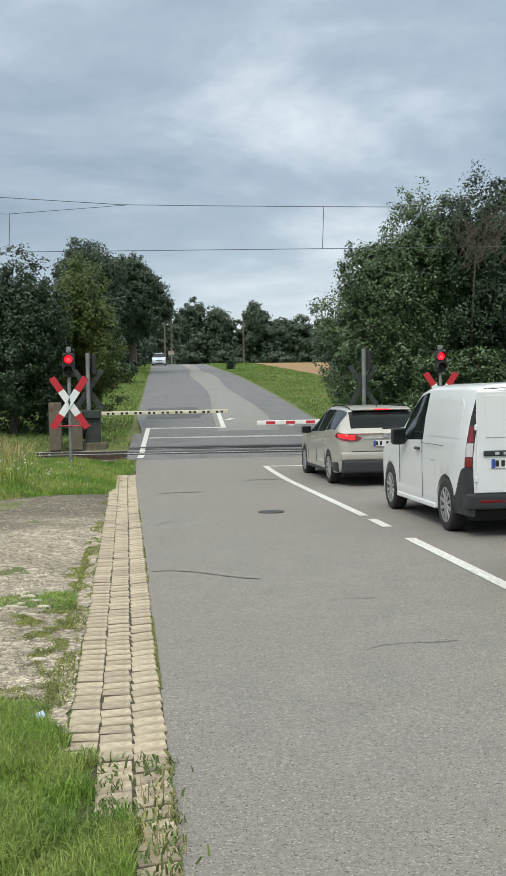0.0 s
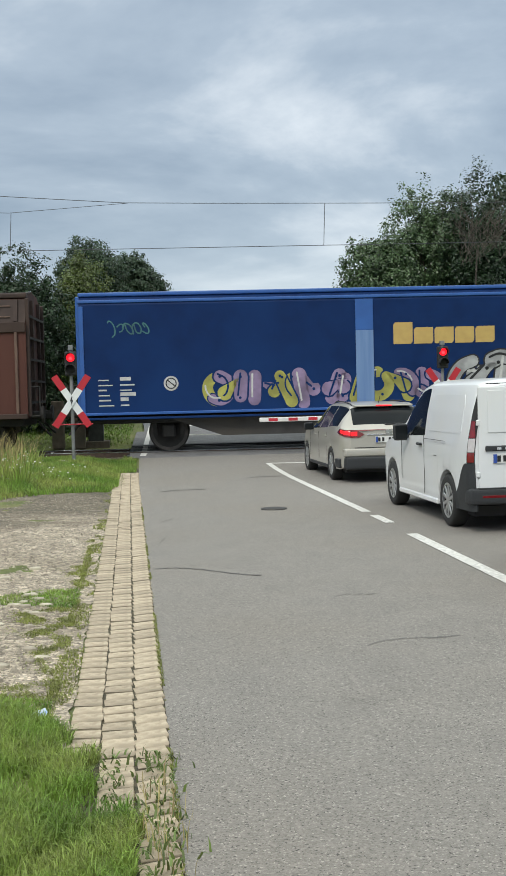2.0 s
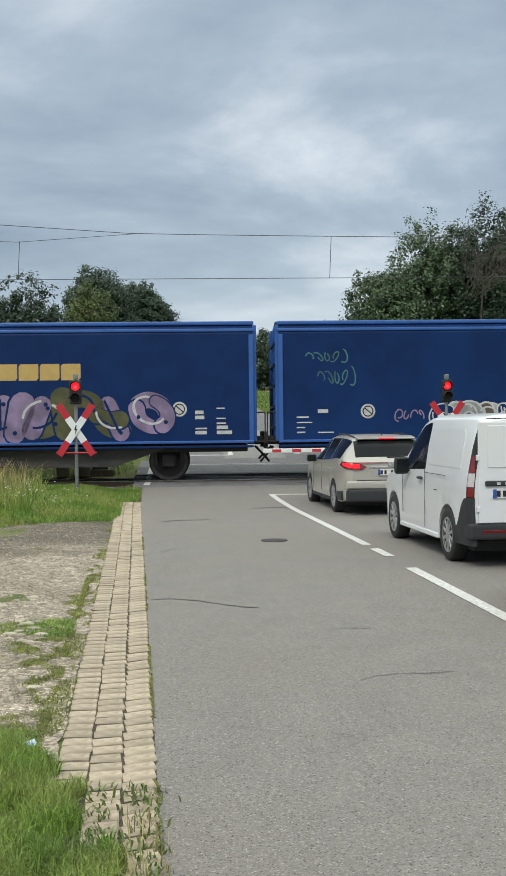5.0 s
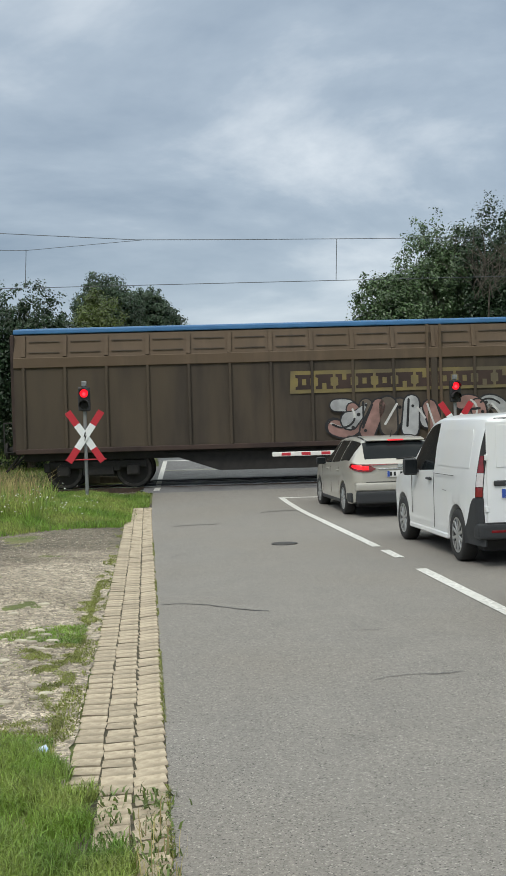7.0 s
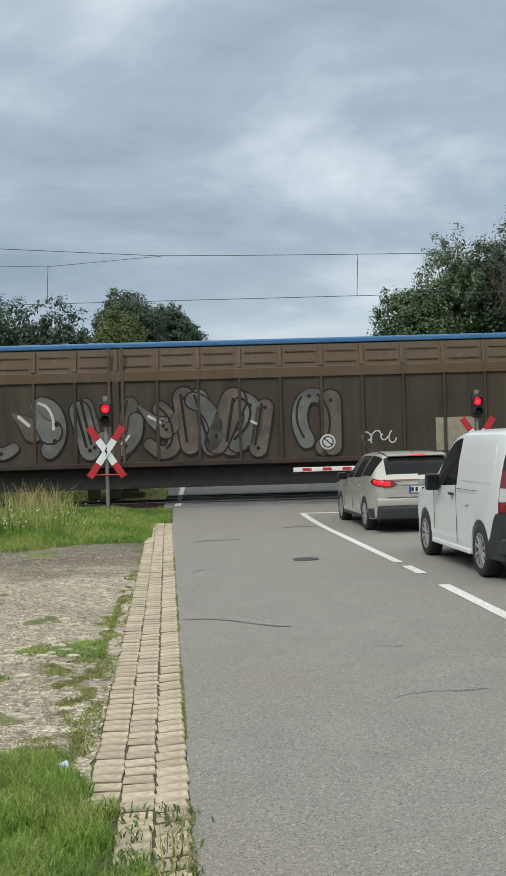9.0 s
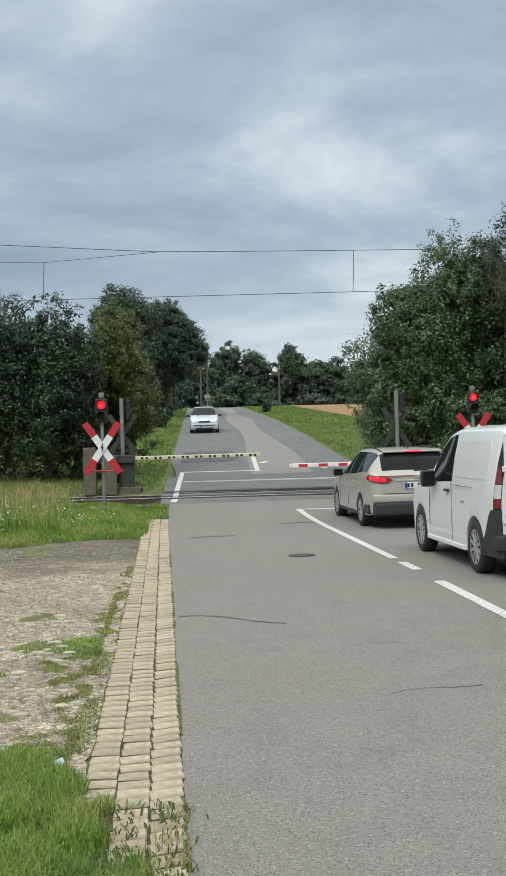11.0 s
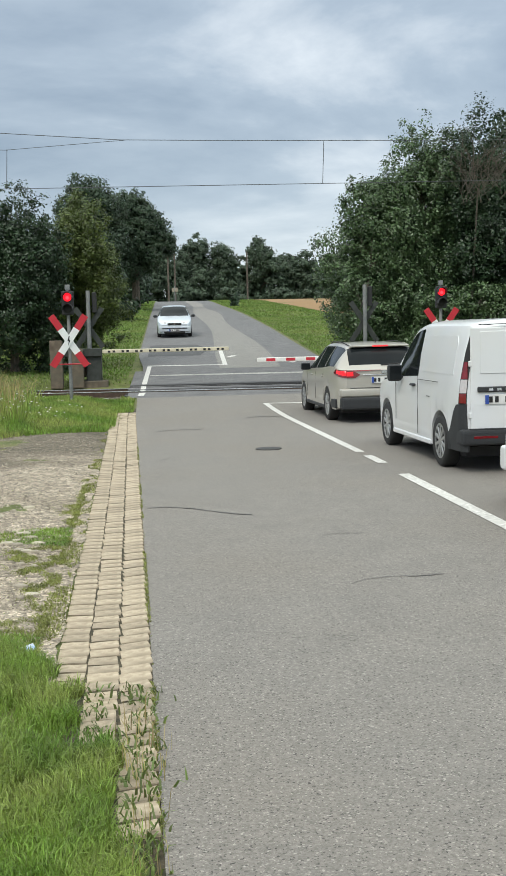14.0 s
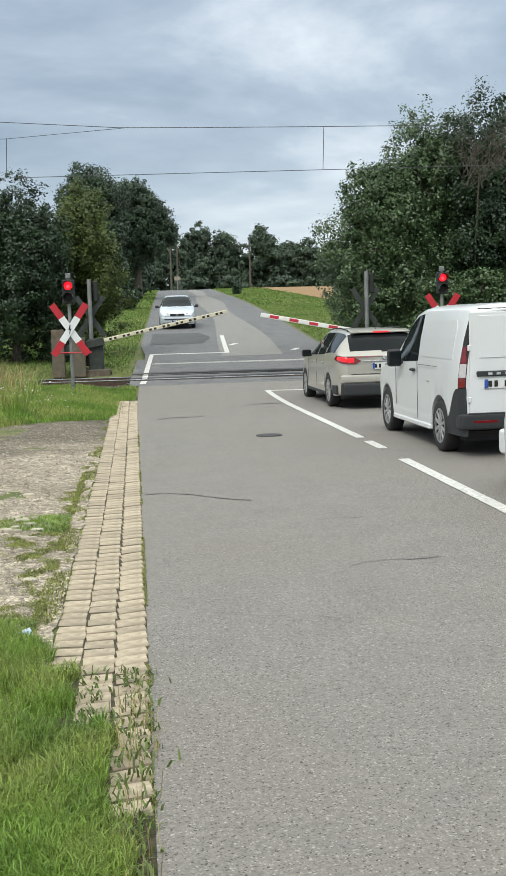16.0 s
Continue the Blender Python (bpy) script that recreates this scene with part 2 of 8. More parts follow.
M = {
    "asphalt": asphalt_material("worn_asphalt", (0.212, 0.196, 0.176), (0.190, 0.176, 0.159), (0.200, 0.182, 0.160)),
    "asphalt_far": asphalt_material("grey_blue_asphalt", (0.165, 0.163, 0.163), (0.105, 0.104, 0.106), (0.145, 0.142, 0.142)),
    "asphalt_dark": asphalt_material("dark_asphalt", (0.075, 0.075, 0.078), (0.055, 0.055, 0.058), (0.085, 0.085, 0.085)),
    "patch": asphalt_material("pale_asphalt_strip", (0.235, 0.225, 0.205), (0.195, 0.188, 0.175), (0.215, 0.205, 0.19)),
    "ground": mat("meadow_ground", (0.13, 0.165, 0.038), (0.075, 0.085, 0.025), scale=5, rough=0.95, c3=(0.15, 0.15, 0.055), big=0.7, bump=0.8, bscale=18, bdist=0.05),
    "gravel": gravel_material(),
    "moss": mat("moss_and_low_grass", (0.28, 0.30, 0.075), (0.15, 0.16, 0.045), scale=5, rough=0.8, island=0.4, trans=0.2),
    "slab": mat("embedded_pale_stone", (0.44, 0.39, 0.31), (0.30, 0.26, 0.205), scale=18, rough=0.92, island=0.3, bump=0.5, bscale=60),
    "stubble": mat("stubble_field", (0.33, 0.20, 0.088), (0.22, 0.13, 0.058), scale=0.9, rough=1.0, c3=(0.26, 0.165, 0.075), big=0.12, stretch=(1, 4, 1)),
    "soil": mat("ploughed_soil", (0.10, 0.07, 0.05), (0.06, 0.04, 0.03), scale=0.6, rough=1.0),
    "brick": mat("gutter_stone", (0.46, 0.385, 0.28), (0.32, 0.26, 0.185), scale=30, rough=0.92, c3=(0.27, 0.222, 0.158), big=7, rand=0.16, bump=0.8, bscale=80, bdist=0.006),
    "joint": mat("mossy_joint", (0.085, 0.068, 0.042), (0.028, 0.028, 0.014), scale=20, rough=1.0, bump=0.6),
    "line": mat("road_paint", (0.74, 0.73, 0.69), (0.40, 0.39, 0.365), scale=24, rough=0.75, c3=(0.56, 0.55, 0.51), big=2, bump=0.3),
    "tar": mat("bitumen_seal", (0.105, 0.10, 0.094), (0.075, 0.072, 0.068), scale=9, rough=0.75),
    "iron": mat("cast_iron_cover", (0.07, 0.065, 0.06), (0.04, 0.038, 0.035), scale=20, rough=0.6, metal=0.5, bump=0.4),
    "rail": mat("rusty_rail", (0.10, 0.065, 0.045), (0.06, 0.04, 0.03), scale=20, rough=0.7, metal=0.3),
    "railhead": mat("polished_railhead", (0.42, 0.42, 0.43), (0.30, 0.30, 0.30), scale=20, rough=0.25, metal=1.0),
    "ballast": mat("ballast_stone", (0.16, 0.13, 0.10), (0.09, 0.075, 0.06), scale=14, rough=0.95, island=0.35),
    "panel": mat("concrete_panel", (0.30, 0.29, 0.27), (0.22, 0.215, 0.20), scale=7, rough=0.85, bump=0.3, c3=(0.25, 0.24, 0.22), big=1.0),
    "rubber": mat("black_rubber", (0.022, 0.022, 0.022), (0.015, 0.015, 0.015), scale=30, rough=0.75),
    "leaf_dark": mat("dark_hedge_leaf", (0.030, 0.060, 0.021), (0.016, 0.034, 0.013), scale=1.2, rough=0.45, island=0.5, trans=0.18),
    "leaf_grey": mat("hazel_leaf", (0.100, 0.155, 0.062), (0.052, 0.086, 0.034), scale=1.0, rough=0.38, island=0.55, trans=0.15),
    "leaf_yellow": mat("yellow_green_leaf", (0.105, 0.135, 0.028), (0.060, 0.084, 0.020), scale=1.2, rough=0.5, island=0.45, trans=0.22),
    "leaf_oak": mat("oak_leaf", (0.046, 0.080, 0.040), (0.028, 0.052, 0.027), scale=0.6, rough=0.55, island=0.5, trans=0.12),
    "leaf_far": mat("distant_leaf", (0.066, 0.098, 0.056), (0.042, 0.066, 0.040), scale=0.3, rough=0.7, island=0.4, trans=0.1),
    "bark": mat("grey_bark", (0.16, 0.135, 0.11), (0.06, 0.05, 0.04), scale=12, rough=0.95, bump=0.8, bscale=30, stretch=(1, 1, 0.3)),
    "grass": mat("grass_blade", (0.235, 0.345, 0.055), (0.115, 0.20, 0.028), scale=1.9, rough=0.5, island=0.5, trans=0.3, c3=(0.30, 0.34, 0.085), big=0.9),
    "bank": mat("mown_bank_grass", (0.175, 0.265, 0.048), (0.105, 0.17, 0.03), scale=1.2, rough=0.6, island=0.35, trans=0.25, c3=(0.20, 0.255, 0.06), big=0.4),
    "drygrass": mat("dry_grass_stalk", (0.46, 0.37, 0.18), (0.30, 0.23, 0.10), scale=3, rough=0.8, island=0.4, trans=0.2),
    "weed": mat("broad_weed_leaf", (0.15, 0.20, 0.05), (0.09, 0.125, 0.03), scale=4, rough=0.5, island=0.4, trans=0.2),
    "flower": mat("white_petal", (0.75, 0.75, 0.70), rough=0.8),
    "stone": mat("loose_stone", (0.38, 0.33, 0.26), (0.20, 0.17, 0.135), scale=25, rough=0.9, island=0.45),
}


# ---- building helpers ----
def part(name, bm, material, parent=None, label="", smooth=False):
    me = bpy.data.meshes.new(name)
    bmesh.ops.recalc_face_normals(bm, faces=bm.faces)
    bm.to_mesh(me)
    bm.free()
    return dress(name, me, material, parent, label, smooth)


def dress(name, me, material, parent=None, label="", smooth=False):
    me.materials.append(material)
    if smooth:
        me.polygons.foreach_set("use_smooth", [True] * len(me.polygons))
    ob = new(name, me)
    ob.parent = parent
    if label:
        tagged(ob, label)
    return ob


def raw(name, verts, faces, material, parent=None, label="", smooth=False):
    me = bpy.data.meshes.new(name)
    me.from_pydata([tuple(v) for v in verts], [], [tuple(f) for f in faces])
    me.update()
    return dress(name, me, material, parent, label, smooth)


def thing(name, m, label, category, group="", kind=""):
    ob = new(name)
    ob.matrix_basis = m
    return tagged(ob, label, category, group, kind)


def box(bm, c, s, rot=None, bevel=0.0, seg=1):
    r = bmesh.ops.create_cube(bm, size=1.0)
    vs = r["verts"]
    bmesh.ops.scale(bm, vec=s, verts=vs)
    if bevel:
        es = list({e for v in vs for e in v.link_edges})
        g = bmesh.ops.bevel(bm, geom=es, offset=bevel, segments=seg, affect="EDGES", profile=0.6)
        vs = list({v for f in g["faces"] for v in f.verts} | {v for v in vs if v.is_valid})
    if rot is not None:
        bmesh.ops.rotate(bm, matrix=rot, verts=vs, cent=(0, 0, 0))
    bmesh.ops.translate(bm, vec=c, verts=vs)
    return vs


def boxm(c, s, rot=None, bevel=0.0, seg=1):
    bm = bmesh.new()
    box(bm, c, s, rot, bevel, seg)
    return bm


def rod(bm, a, b, r, r2=None, seg=10, caps=True):
    a, b = Vector(a), Vector(b)
    d = b - a
    m = Matrix.Translation((a + b) / 2) @ d.to_track_quat("Z", "Y").to_matrix().to_4x4()
    bmesh.ops.create_cone(bm, cap_ends=caps, segments=seg, radius1=r, radius2=r if r2 is None else r2, depth=d.length, matrix=m)


def rodm(a, b, r, r2=None, seg=10):
    bm = bmesh.new()
    rod(bm, a, b, r, r2, seg)
    return bm


def plate(pts, depth, axis):
    """A flat outline (3D points) pushed by depth along axis."""
    bm = bmesh.new()
    f = bm.faces.new([bm.verts.new(p) for p in pts])
    g = bmesh.ops.extrude_face_region(bm, geom=[f])
    bmesh.ops.translate(bm, vec=Vector(axis) * depth, verts=[v for v in g["geom"] if isinstance(v, bmesh.types.BMVert)])
    return bm


def smoothstep(a, b, x):
    k = min(1.0, max(0.0, (x - a) / (b - a)))
    return k * k * (3 - 2 * k)


def curve_at(table, y):
    for (a, va), (b, vb) in zip(table, table[1:]):
        if y <= b:
            k = min(1.0, max(0.0, (y - a) / (b - a)))
            return va + (vb - va) * k
    return table[-1][1]


# ---- lie of the land ----
RISE = [(-400, 0), (23, 0.0), (26, 0.07), (28.7, 0.18), (30, 0.25), (32, 0.33), (34.5, 0.45), (38, 0.62), (44, 0.95), (50, 1.30), (57, 1.72), (66, 2.22), (80, 2.95), (95, 3.65), (110, 4.28), (130, 5.18), (145, 5.75), (170, 6.1), (260, 6.3), (900, 8.0)]
EDGE = [(-400, 0.17), (24, 0.17), (30, 0.27), (38, 0.55), (60, 1.30), (95, 2.35), (130, 3.35), (150, 4.1), (200, 7.0), (260, 14)]
ROAD_W = 6.35


def rise(y):
    return (curve_at(RISE, y - 1.2) + curve_at(RISE, y) + curve_at(RISE, y + 1.2)) / 3


def edge(y):
    return (curve_at(EDGE, y - 2) + curve_at(EDGE, y) + curve_at(EDGE, y + 2)) / 3


TURN = radians(-3.6)
TRACK = Matrix.Translation((2, 30, 0.25)) @ Matrix.Rotation(TURN, 4, "Z")


def track_y(x):
    return 30 + math.tan(TURN) * (x - 2)


def ground_z(x, y):
    """Height of the verge, meadow and gravel, without the road."""
    u = x - edge(y)
    z = rise(y)
    n = noise.noise((x * 0.35, y * 0.35, 0))
    if u < -0.5:
        out = smoothstep(0.5, 2.5, -u)
        z += n * 0.07 * out * smoothstep(19.5, 23, y)
        z += 0.16 * smoothstep(0.5, 1.6, -u) * smoothstep(19.3, 21.5, y) * (1 - smoothstep(26, 28, y))
        z += 0.03 * smoothstep(0.56, 1.3, -u)
    elif u > ROAD_W:
        z += n * 0.08 * smoothstep(0, 2, u - ROAD_W) - 0.02
    d = abs(y - track_y(x))
    bed = 1 - smoothstep(2.0, 3.6, d)
    if u < -0.4 or u > ROAD_W + 0.1:
        z = z * (1 - bed) + 0.02 * bed
    elif u < 0.05 and 24.4 < y < 28.6:
        z -= 0.012
    else:
        z -= 0.10
    return z


def build_ground():
    us = [-900, -500, -250, -120, -70, -45, -30, -22, -16, -12, -9.5, -8, -7, -6, -5.2, -4.5, -4, -3.5, -3, -2.6, -2.2, -1.9, -1.6, -1.3, -1.05, -0.8, -0.56, -0.5, 0.0, 3, ROAD_W - 0.05, ROAD_W + 0.1, 6.9, 7.4, 8, 8.7, 9.5, 10.5, 12, 14, 17, 21, 27, 36, 50, 75, 120, 250, 500, 900]
    ys = [-400, -150, -60, -25, -10, -4, 0] + [1 + 0.4 * i for i in range(98)] + [40.5 + 1.2 * i for i in range(17)] + [62 + 3 * i for i in range(34)] + [170, 190, 230, 300, 420, 600, 900]
    verts, faces = [], []
    for y in ys:
        for u in us:
            x = edge(y) + u
            verts.append((x, y, ground_z(x, y)))
    w = len(us)
    for j in range(len(ys) - 1):
        for i in range(w - 1):
            a = j * w + i
            faces.append((a, a + 1, a + w + 1, a + w))
    ob = raw("ground", verts, faces, M["ground"], smooth=True)
    tagged(ob, "green grassy ground rising gently beyond the railway", "ground", kind="structure")
    return ob


def strip(name, y0, y1, left, right, lift, material, step=0.5, parent=None):
    """A sheet on the road between two offsets from its edge; left and right are numbers or functions of y."""
    n = max(1, int((y1 - y0) / step))
    verts, faces = [], []
    cols = 6
    for j in range(n + 1):
        y = y0 + (y1 - y0) * j / n
        a = left(y) if callable(left) else left
        b = right(y) if callable(right) else right
        for i in range(cols + 1):
            verts.append((edge(y) + a + (b - a) * i / cols, y, rise(y) + lift))
    for j in range(n):
        for i in range(cols):
            k = j * (cols + 1) + i
            faces.append((k, k + 1, k + cols + 2, k + cols + 1))
    return raw(name, verts, faces, material, parent, smooth=True)


def drape(name, pts, lift, material, nx=12, ny=12, jag=0.0, height=ground_z):
    """A sheet laid on the land inside four corners, near-left first, anticlockwise, with a ragged outline."""
    p = [Vector((*q, 0)) for q in pts]
    verts, faces = [], []
    for j in range(ny + 1):
        for i in range(nx + 1):
            a, b = i / nx, j / ny
            q = (p[0] * (1 - a) + p[1] * a) * (1 - b) + (p[3] * (1 - a) + p[2] * a) * b
            if jag and (i in (0, nx) or j in (0, ny)):
                q = q + Vector((noise.noise(q * 3.3) + noise.noise(q * 9), noise.noise(q * 3.3 + Vector((9, 0, 0))) + noise.noise(q * 8), 0)) * jag
            verts.append((q.x, q.y, height(q.x, q.y) + lift))
    for j in range(ny):
        for i in range(nx):
            k = j * (nx + 1) + i
            faces.append((k, k + 1, k + nx + 2, k + nx + 1))
    return raw(name, verts, faces, material, smooth=True)


def yard_z(x, y):
    """The yard's shallow ruts and bumps over the land."""
    fade = smoothstep(0.36, 0.9, -x)
    return ground_z(x, y) + fade * (0.022 * noise.noise((x * 1.3, y * 0.9, 11)) + 0.012 * noise.noise((x * 4, y * 4, 12)))


build_ground()
road = tagged(strip("road", -60, 27.9, 0, ROAD_W, 0.0, M["asphalt"]), "worn grey asphalt country road with fine cracks", "road", kind="structure")
tagged(strip("crossing_road", 27.9, 36.2, -0.25, ROAD_W + 0.3, 0.0, M["asphalt_far"], 0.3), "dark grey asphalt of the level crossing", "road", kind="structure")
tagged(strip("far_road", 36.2, 215, lambda y: -0.32 * smoothstep(36.2, 44, y), ROAD_W, 0.0, M["asphalt_far"], 2), "grey blue asphalt road climbing past the crossing", "road", kind="structure")
tagged(strip("asphalt_patch", 36.6, 170, lambda y: 2.7 + 0.2 * math.sin(y * 0.13) + 0.008 * (y - 36), lambda y: 4.55 + 0.2 * math.sin(y * 0.17), 0.005, M["patch"], 1.5), "pale strip of newer asphalt along the far road", "road patch", kind="structure")
tagged(strip("asphalt_patch", 42.5, 48.5, 0.05, lambda y: 2.25 + 0.2 * math.sin(y), 0.006, M["asphalt_dark"], 1.0), "dark repaired asphalt patch on the far road", "road patch", kind="structure")
tagged(drape("gravel_yard", [(-7, 6.2), (-0.345, 5.2), (-0.335, 20.0), (-9, 17.5)], 0.010, M["gravel"], 70, 170, 0.03, yard_z), "dusty pale gravel pull-in beside the road", "gravel", kind="structure")
tagged(drape("field", [(14.2, 72), (70, 72), (85, 150), (16.2, 152)], 0.03, M["stubble"], 10, 10), "golden brown harvested stubble field", "field", kind="structure")
tagged(drape("field_margin", [(16.2, 152.5), (85, 150.5), (88, 158), (17, 159)], 0.05, M["soil"], 10, 3), "dark ploughed strip at the edge of the field", "field", kind="structure")


# ---- road markings ----
def marking(name, pts, label, lift=0.006):
    """A painted line through points (offset from the road's left edge, y), with a width."""
    verts, faces = [], []
    for (u0, y0, u1, y1, w) in pts:
        a, b = Vector((u0, y0)), Vector((u1, y1))
        d = (b - a).normalized()
        s = Vector((-d.y, d.x)) * w / 2
        n = max(1, int((b - a).length / 0.4))
        base = len(verts)
        for i in range(n + 1):
            q = a + (b - a) * i / n
            for side in (s, -s):
                p = q + side * (1 + 0.06 * noise.noise((q.x * 5, q.y * 5, 1)))
                verts.append((edge(p.y) + p.x, p.y, rise(p.y) + lift))
        for i in range(n):
            k = base + 2 * i
            faces.append((k, k + 1, k + 3, k + 2))
    return tagged(raw(name, verts, faces, M["line"]), label, "road marking", kind="structure")


CL = 3.12
marking("centre_line", [(CL - 0.13, 25.7, CL + 0.02, 15.45, 0.13)], "worn white solid centre line up to the stop line")
marking("centre_line", [(CL + 0.03, 15.0, CL + 0.04, 14.1, 0.13)], "short worn white centre dash")
marking("centre_line", [(CL + 0.03, 12.95, CL + 0.05, 7.6, 0.14)], "long white centre dash")
marking("centre_line", [(CL + 0.05, 4.0, CL + 0.05, -2.0, 0.14)], "long white centre dash")
marking("stop_line", [(CL - 0.10, 25.62, ROAD_W - 0.2, 25.3, 0.16)], "thin white stop line before the crossing")
marking("edge_line", [(0.08, 28.4, 0.12, 29.15, 0.16)], "short white edge dash at the crossing")
marking("edge_line", [(0.12, 29.5, 0.18, 38.0, 0.14)], "white edge line across the crossing")
marking("stop_line", [(0.12, 38.2, 2.75, 38.0, 0.26)], "white stop line on the far side of the crossing")
marking("centre_line", [(2.75, 37.9, 2.95, 46.5, 0.16)], "white centre line beyond the crossing")
marking("centre_line", [(3.02, 41.2, 3.3, 42.0, 0.2)], "small patch of white road paint")
marking("centre_line", [(5.05, 38.2, 5.3, 38.9, 0.2)], "white paint mark beyond the crossing")

# sealed crack, manhole, small cracks
def tar_line(u0, y0, u1, y1, w, amp):
    verts, faces = [], []
    n = 40
    for i in range(n + 1):
        k = i / n
        u, y = u0 + (u1 - u0) * k, y0 + (y1 - y0) * k + amp * math.sin(k * 5.2) + 0.03 * noise.noise((k * 12, u0, y0))
        h = w * (0.55 + 0.45 * noise.noise((k * 9, 3, u0)) + 0.35 * k)
        for s in (-h, h):
            verts.append((edge(y) + u, y + s, rise(y) + 0.005))
    for i in range(n):
        faces.append((2 * i, 2 * i + 2, 2 * i + 3, 2 * i + 1))
    tagged(raw("crack_seal", verts, faces, M["tar"]), "dark wavy bitumen seam across the asphalt", "road crack", kind="structure")


tar_line(0.05, 11.1, 1.05, 10.55, 0.022, 0.12)
tar_line(0.2, 14.9, 0.45, 15.7, 0.02, 0.1)
tar_line(0.12, 12.6, 0.3, 14.0, 0.018, 0.1)
tar_line(0.35, 19.8, 1.2, 20.2, 0.05, 0.1)
tar_line(2.2, 22.3, 3.2, 22.6, 0.06, 0.1)
tar_line(1.4, 7.4, 2.1, 7.6, 0.008, 0.05)
tar_line(1.5, 9.2, 1.9, 9.3, 0.008, 0.05)
bm = bmesh.new()
bmesh.ops.create_cone(bm, cap_ends=True, segments=28, radius1=0.2, radius2=0.19, depth=0.02, matrix=pose(2.1, 16.3, 0.004))
cover = part("manhole_cover", bm, M["iron"], None)
tagged(cover, "small round dark iron cover set in the asphalt", "manhole cover", kind="structure")


# ---- railway ----
def build_track():
    t = thing("railway_track", TRACK, "rusty railway rails on dark ballast through the crossing", "railway", kind="structure")
    for side in (-0.75, 0.75):
        bm = bmesh.new()
        box(bm, (0, side, -0.085), (700, 0.055, 0.13))
        box(bm, (0, side, -0.155), (700, 0.14, 0.02))
        part("rail", bm, M["rail"], t)
        part("railhead", boxm((0, side, -0.012), (700, 0.07, 0.03), bevel=0.008), M["railhead"], t)
    bm = bmesh.new()
    for i in range(-70, 70):
        x = i * 0.63
        if -4.6 < x + 0 < 5.2 and -2.2 < x < 5.0:
            continue
        box(bm, (x, 0, -0.21), (0.26, 2.6, 0.1))
    part("sleepers", bm, M["panel"], t)
    # ballast bed with loose stones
    rng = np.random.default_rng(4)
    verts, faces = [], []
    for k in range(9000):
        x = rng.uniform(-9, 9)
        if -2.0 < x < 5.1:
            continue
        y = rng.uniform(-2.3, 2.3)
        s = rng.uniform(0.025, 0.06)
        if min(abs(y - 0.75), abs(y + 0.75)) < 0.1:
            continue
        z = -0.2 + rng.uniform(-0.02, 0.05) - max(0, abs(y) - 1.5) * 0.15
        b = len(verts)
        for d in ((1, 0, 0), (-0.8, 0.7, 0.1), (-0.6, -0.8, 0), (0.1, 0.1, 0.9)):
            verts.append((x + d[0] * s * rng.uniform(0.7, 1.3), y + d[1] * s * rng.uniform(0.7, 1.3), z + d[2] * s * rng.uniform(0.7, 1.3)))
        faces += [(b, b + 1, b + 3), (b + 1, b + 2, b + 3), (b + 2, b, b + 3), (b, b + 2, b + 1)]
    raw("ballast", verts, faces, M["ballast"], t)["kind"] = "stuff"
    # crossing panels, groove and joint lines
    for y, w, m, nm, z in ((-0.86, 0.07, "rubber", "groove", 0.004), (0.64, 0.07, "rubber", "groove", 0.004), (-1.2, 0.5, "asphalt_dark", "seam", 0.003), (1.25, 0.7, "asphalt_dark", "seam", 0.0), (0.15, 0.75, "asphalt_dark", "seam", 0.0), (-1.75, 0.06, "patch", "joint", 0.004)):
        bm = boxm((1.45, y, z - 0.02 + 0.06 * y), (6.9, w, 0.03))
        part(nm, bm, M[m], t)
    part("joint", boxm((1.6, 4.3, 0.185), (6.4, 0.09, 0.06)), M["line"], t)


build_track()

WIRE = mat("catenary_wire", (0.10, 0.105, 0.11), rough=0.6, metal=0.4)


def wire(name, pts, r, label):
    """One thin swept tube through the points."""
    verts, faces = [], []
    for k, p in enumerate(pts):
        d = (Vector(pts[min(k + 1, len(pts) - 1)]) - Vector(pts[max(k - 1, 0)])).normalized()
        q = d.to_track_quat("Z", "Y").to_matrix()
        for i in range(5):
            verts.append(Vector(p) + q @ Vector((math.cos(i * 1.2566), math.sin(i * 1.2566), 0)) * r)
    for k in range(len(pts) - 1):
        for i in range(5):
            j = (i + 1) % 5
            faces.append((5 * k + i, 5 * k + j, 5 * k + 5 + j, 5 * k + 5 + i))
    return tagged(raw(name, verts, faces, WIRE), label, "overhead wire")


def on_track(s, z, off=0.0):
    p = TRACK @ Vector((s, off, 0))
    return (p.x, p.y, z)


def messenger(s):
    return 6.68 + 0.006 * abs(s - 9) ** 1.35 + max(0.0, -1.85 - s) * 0.05


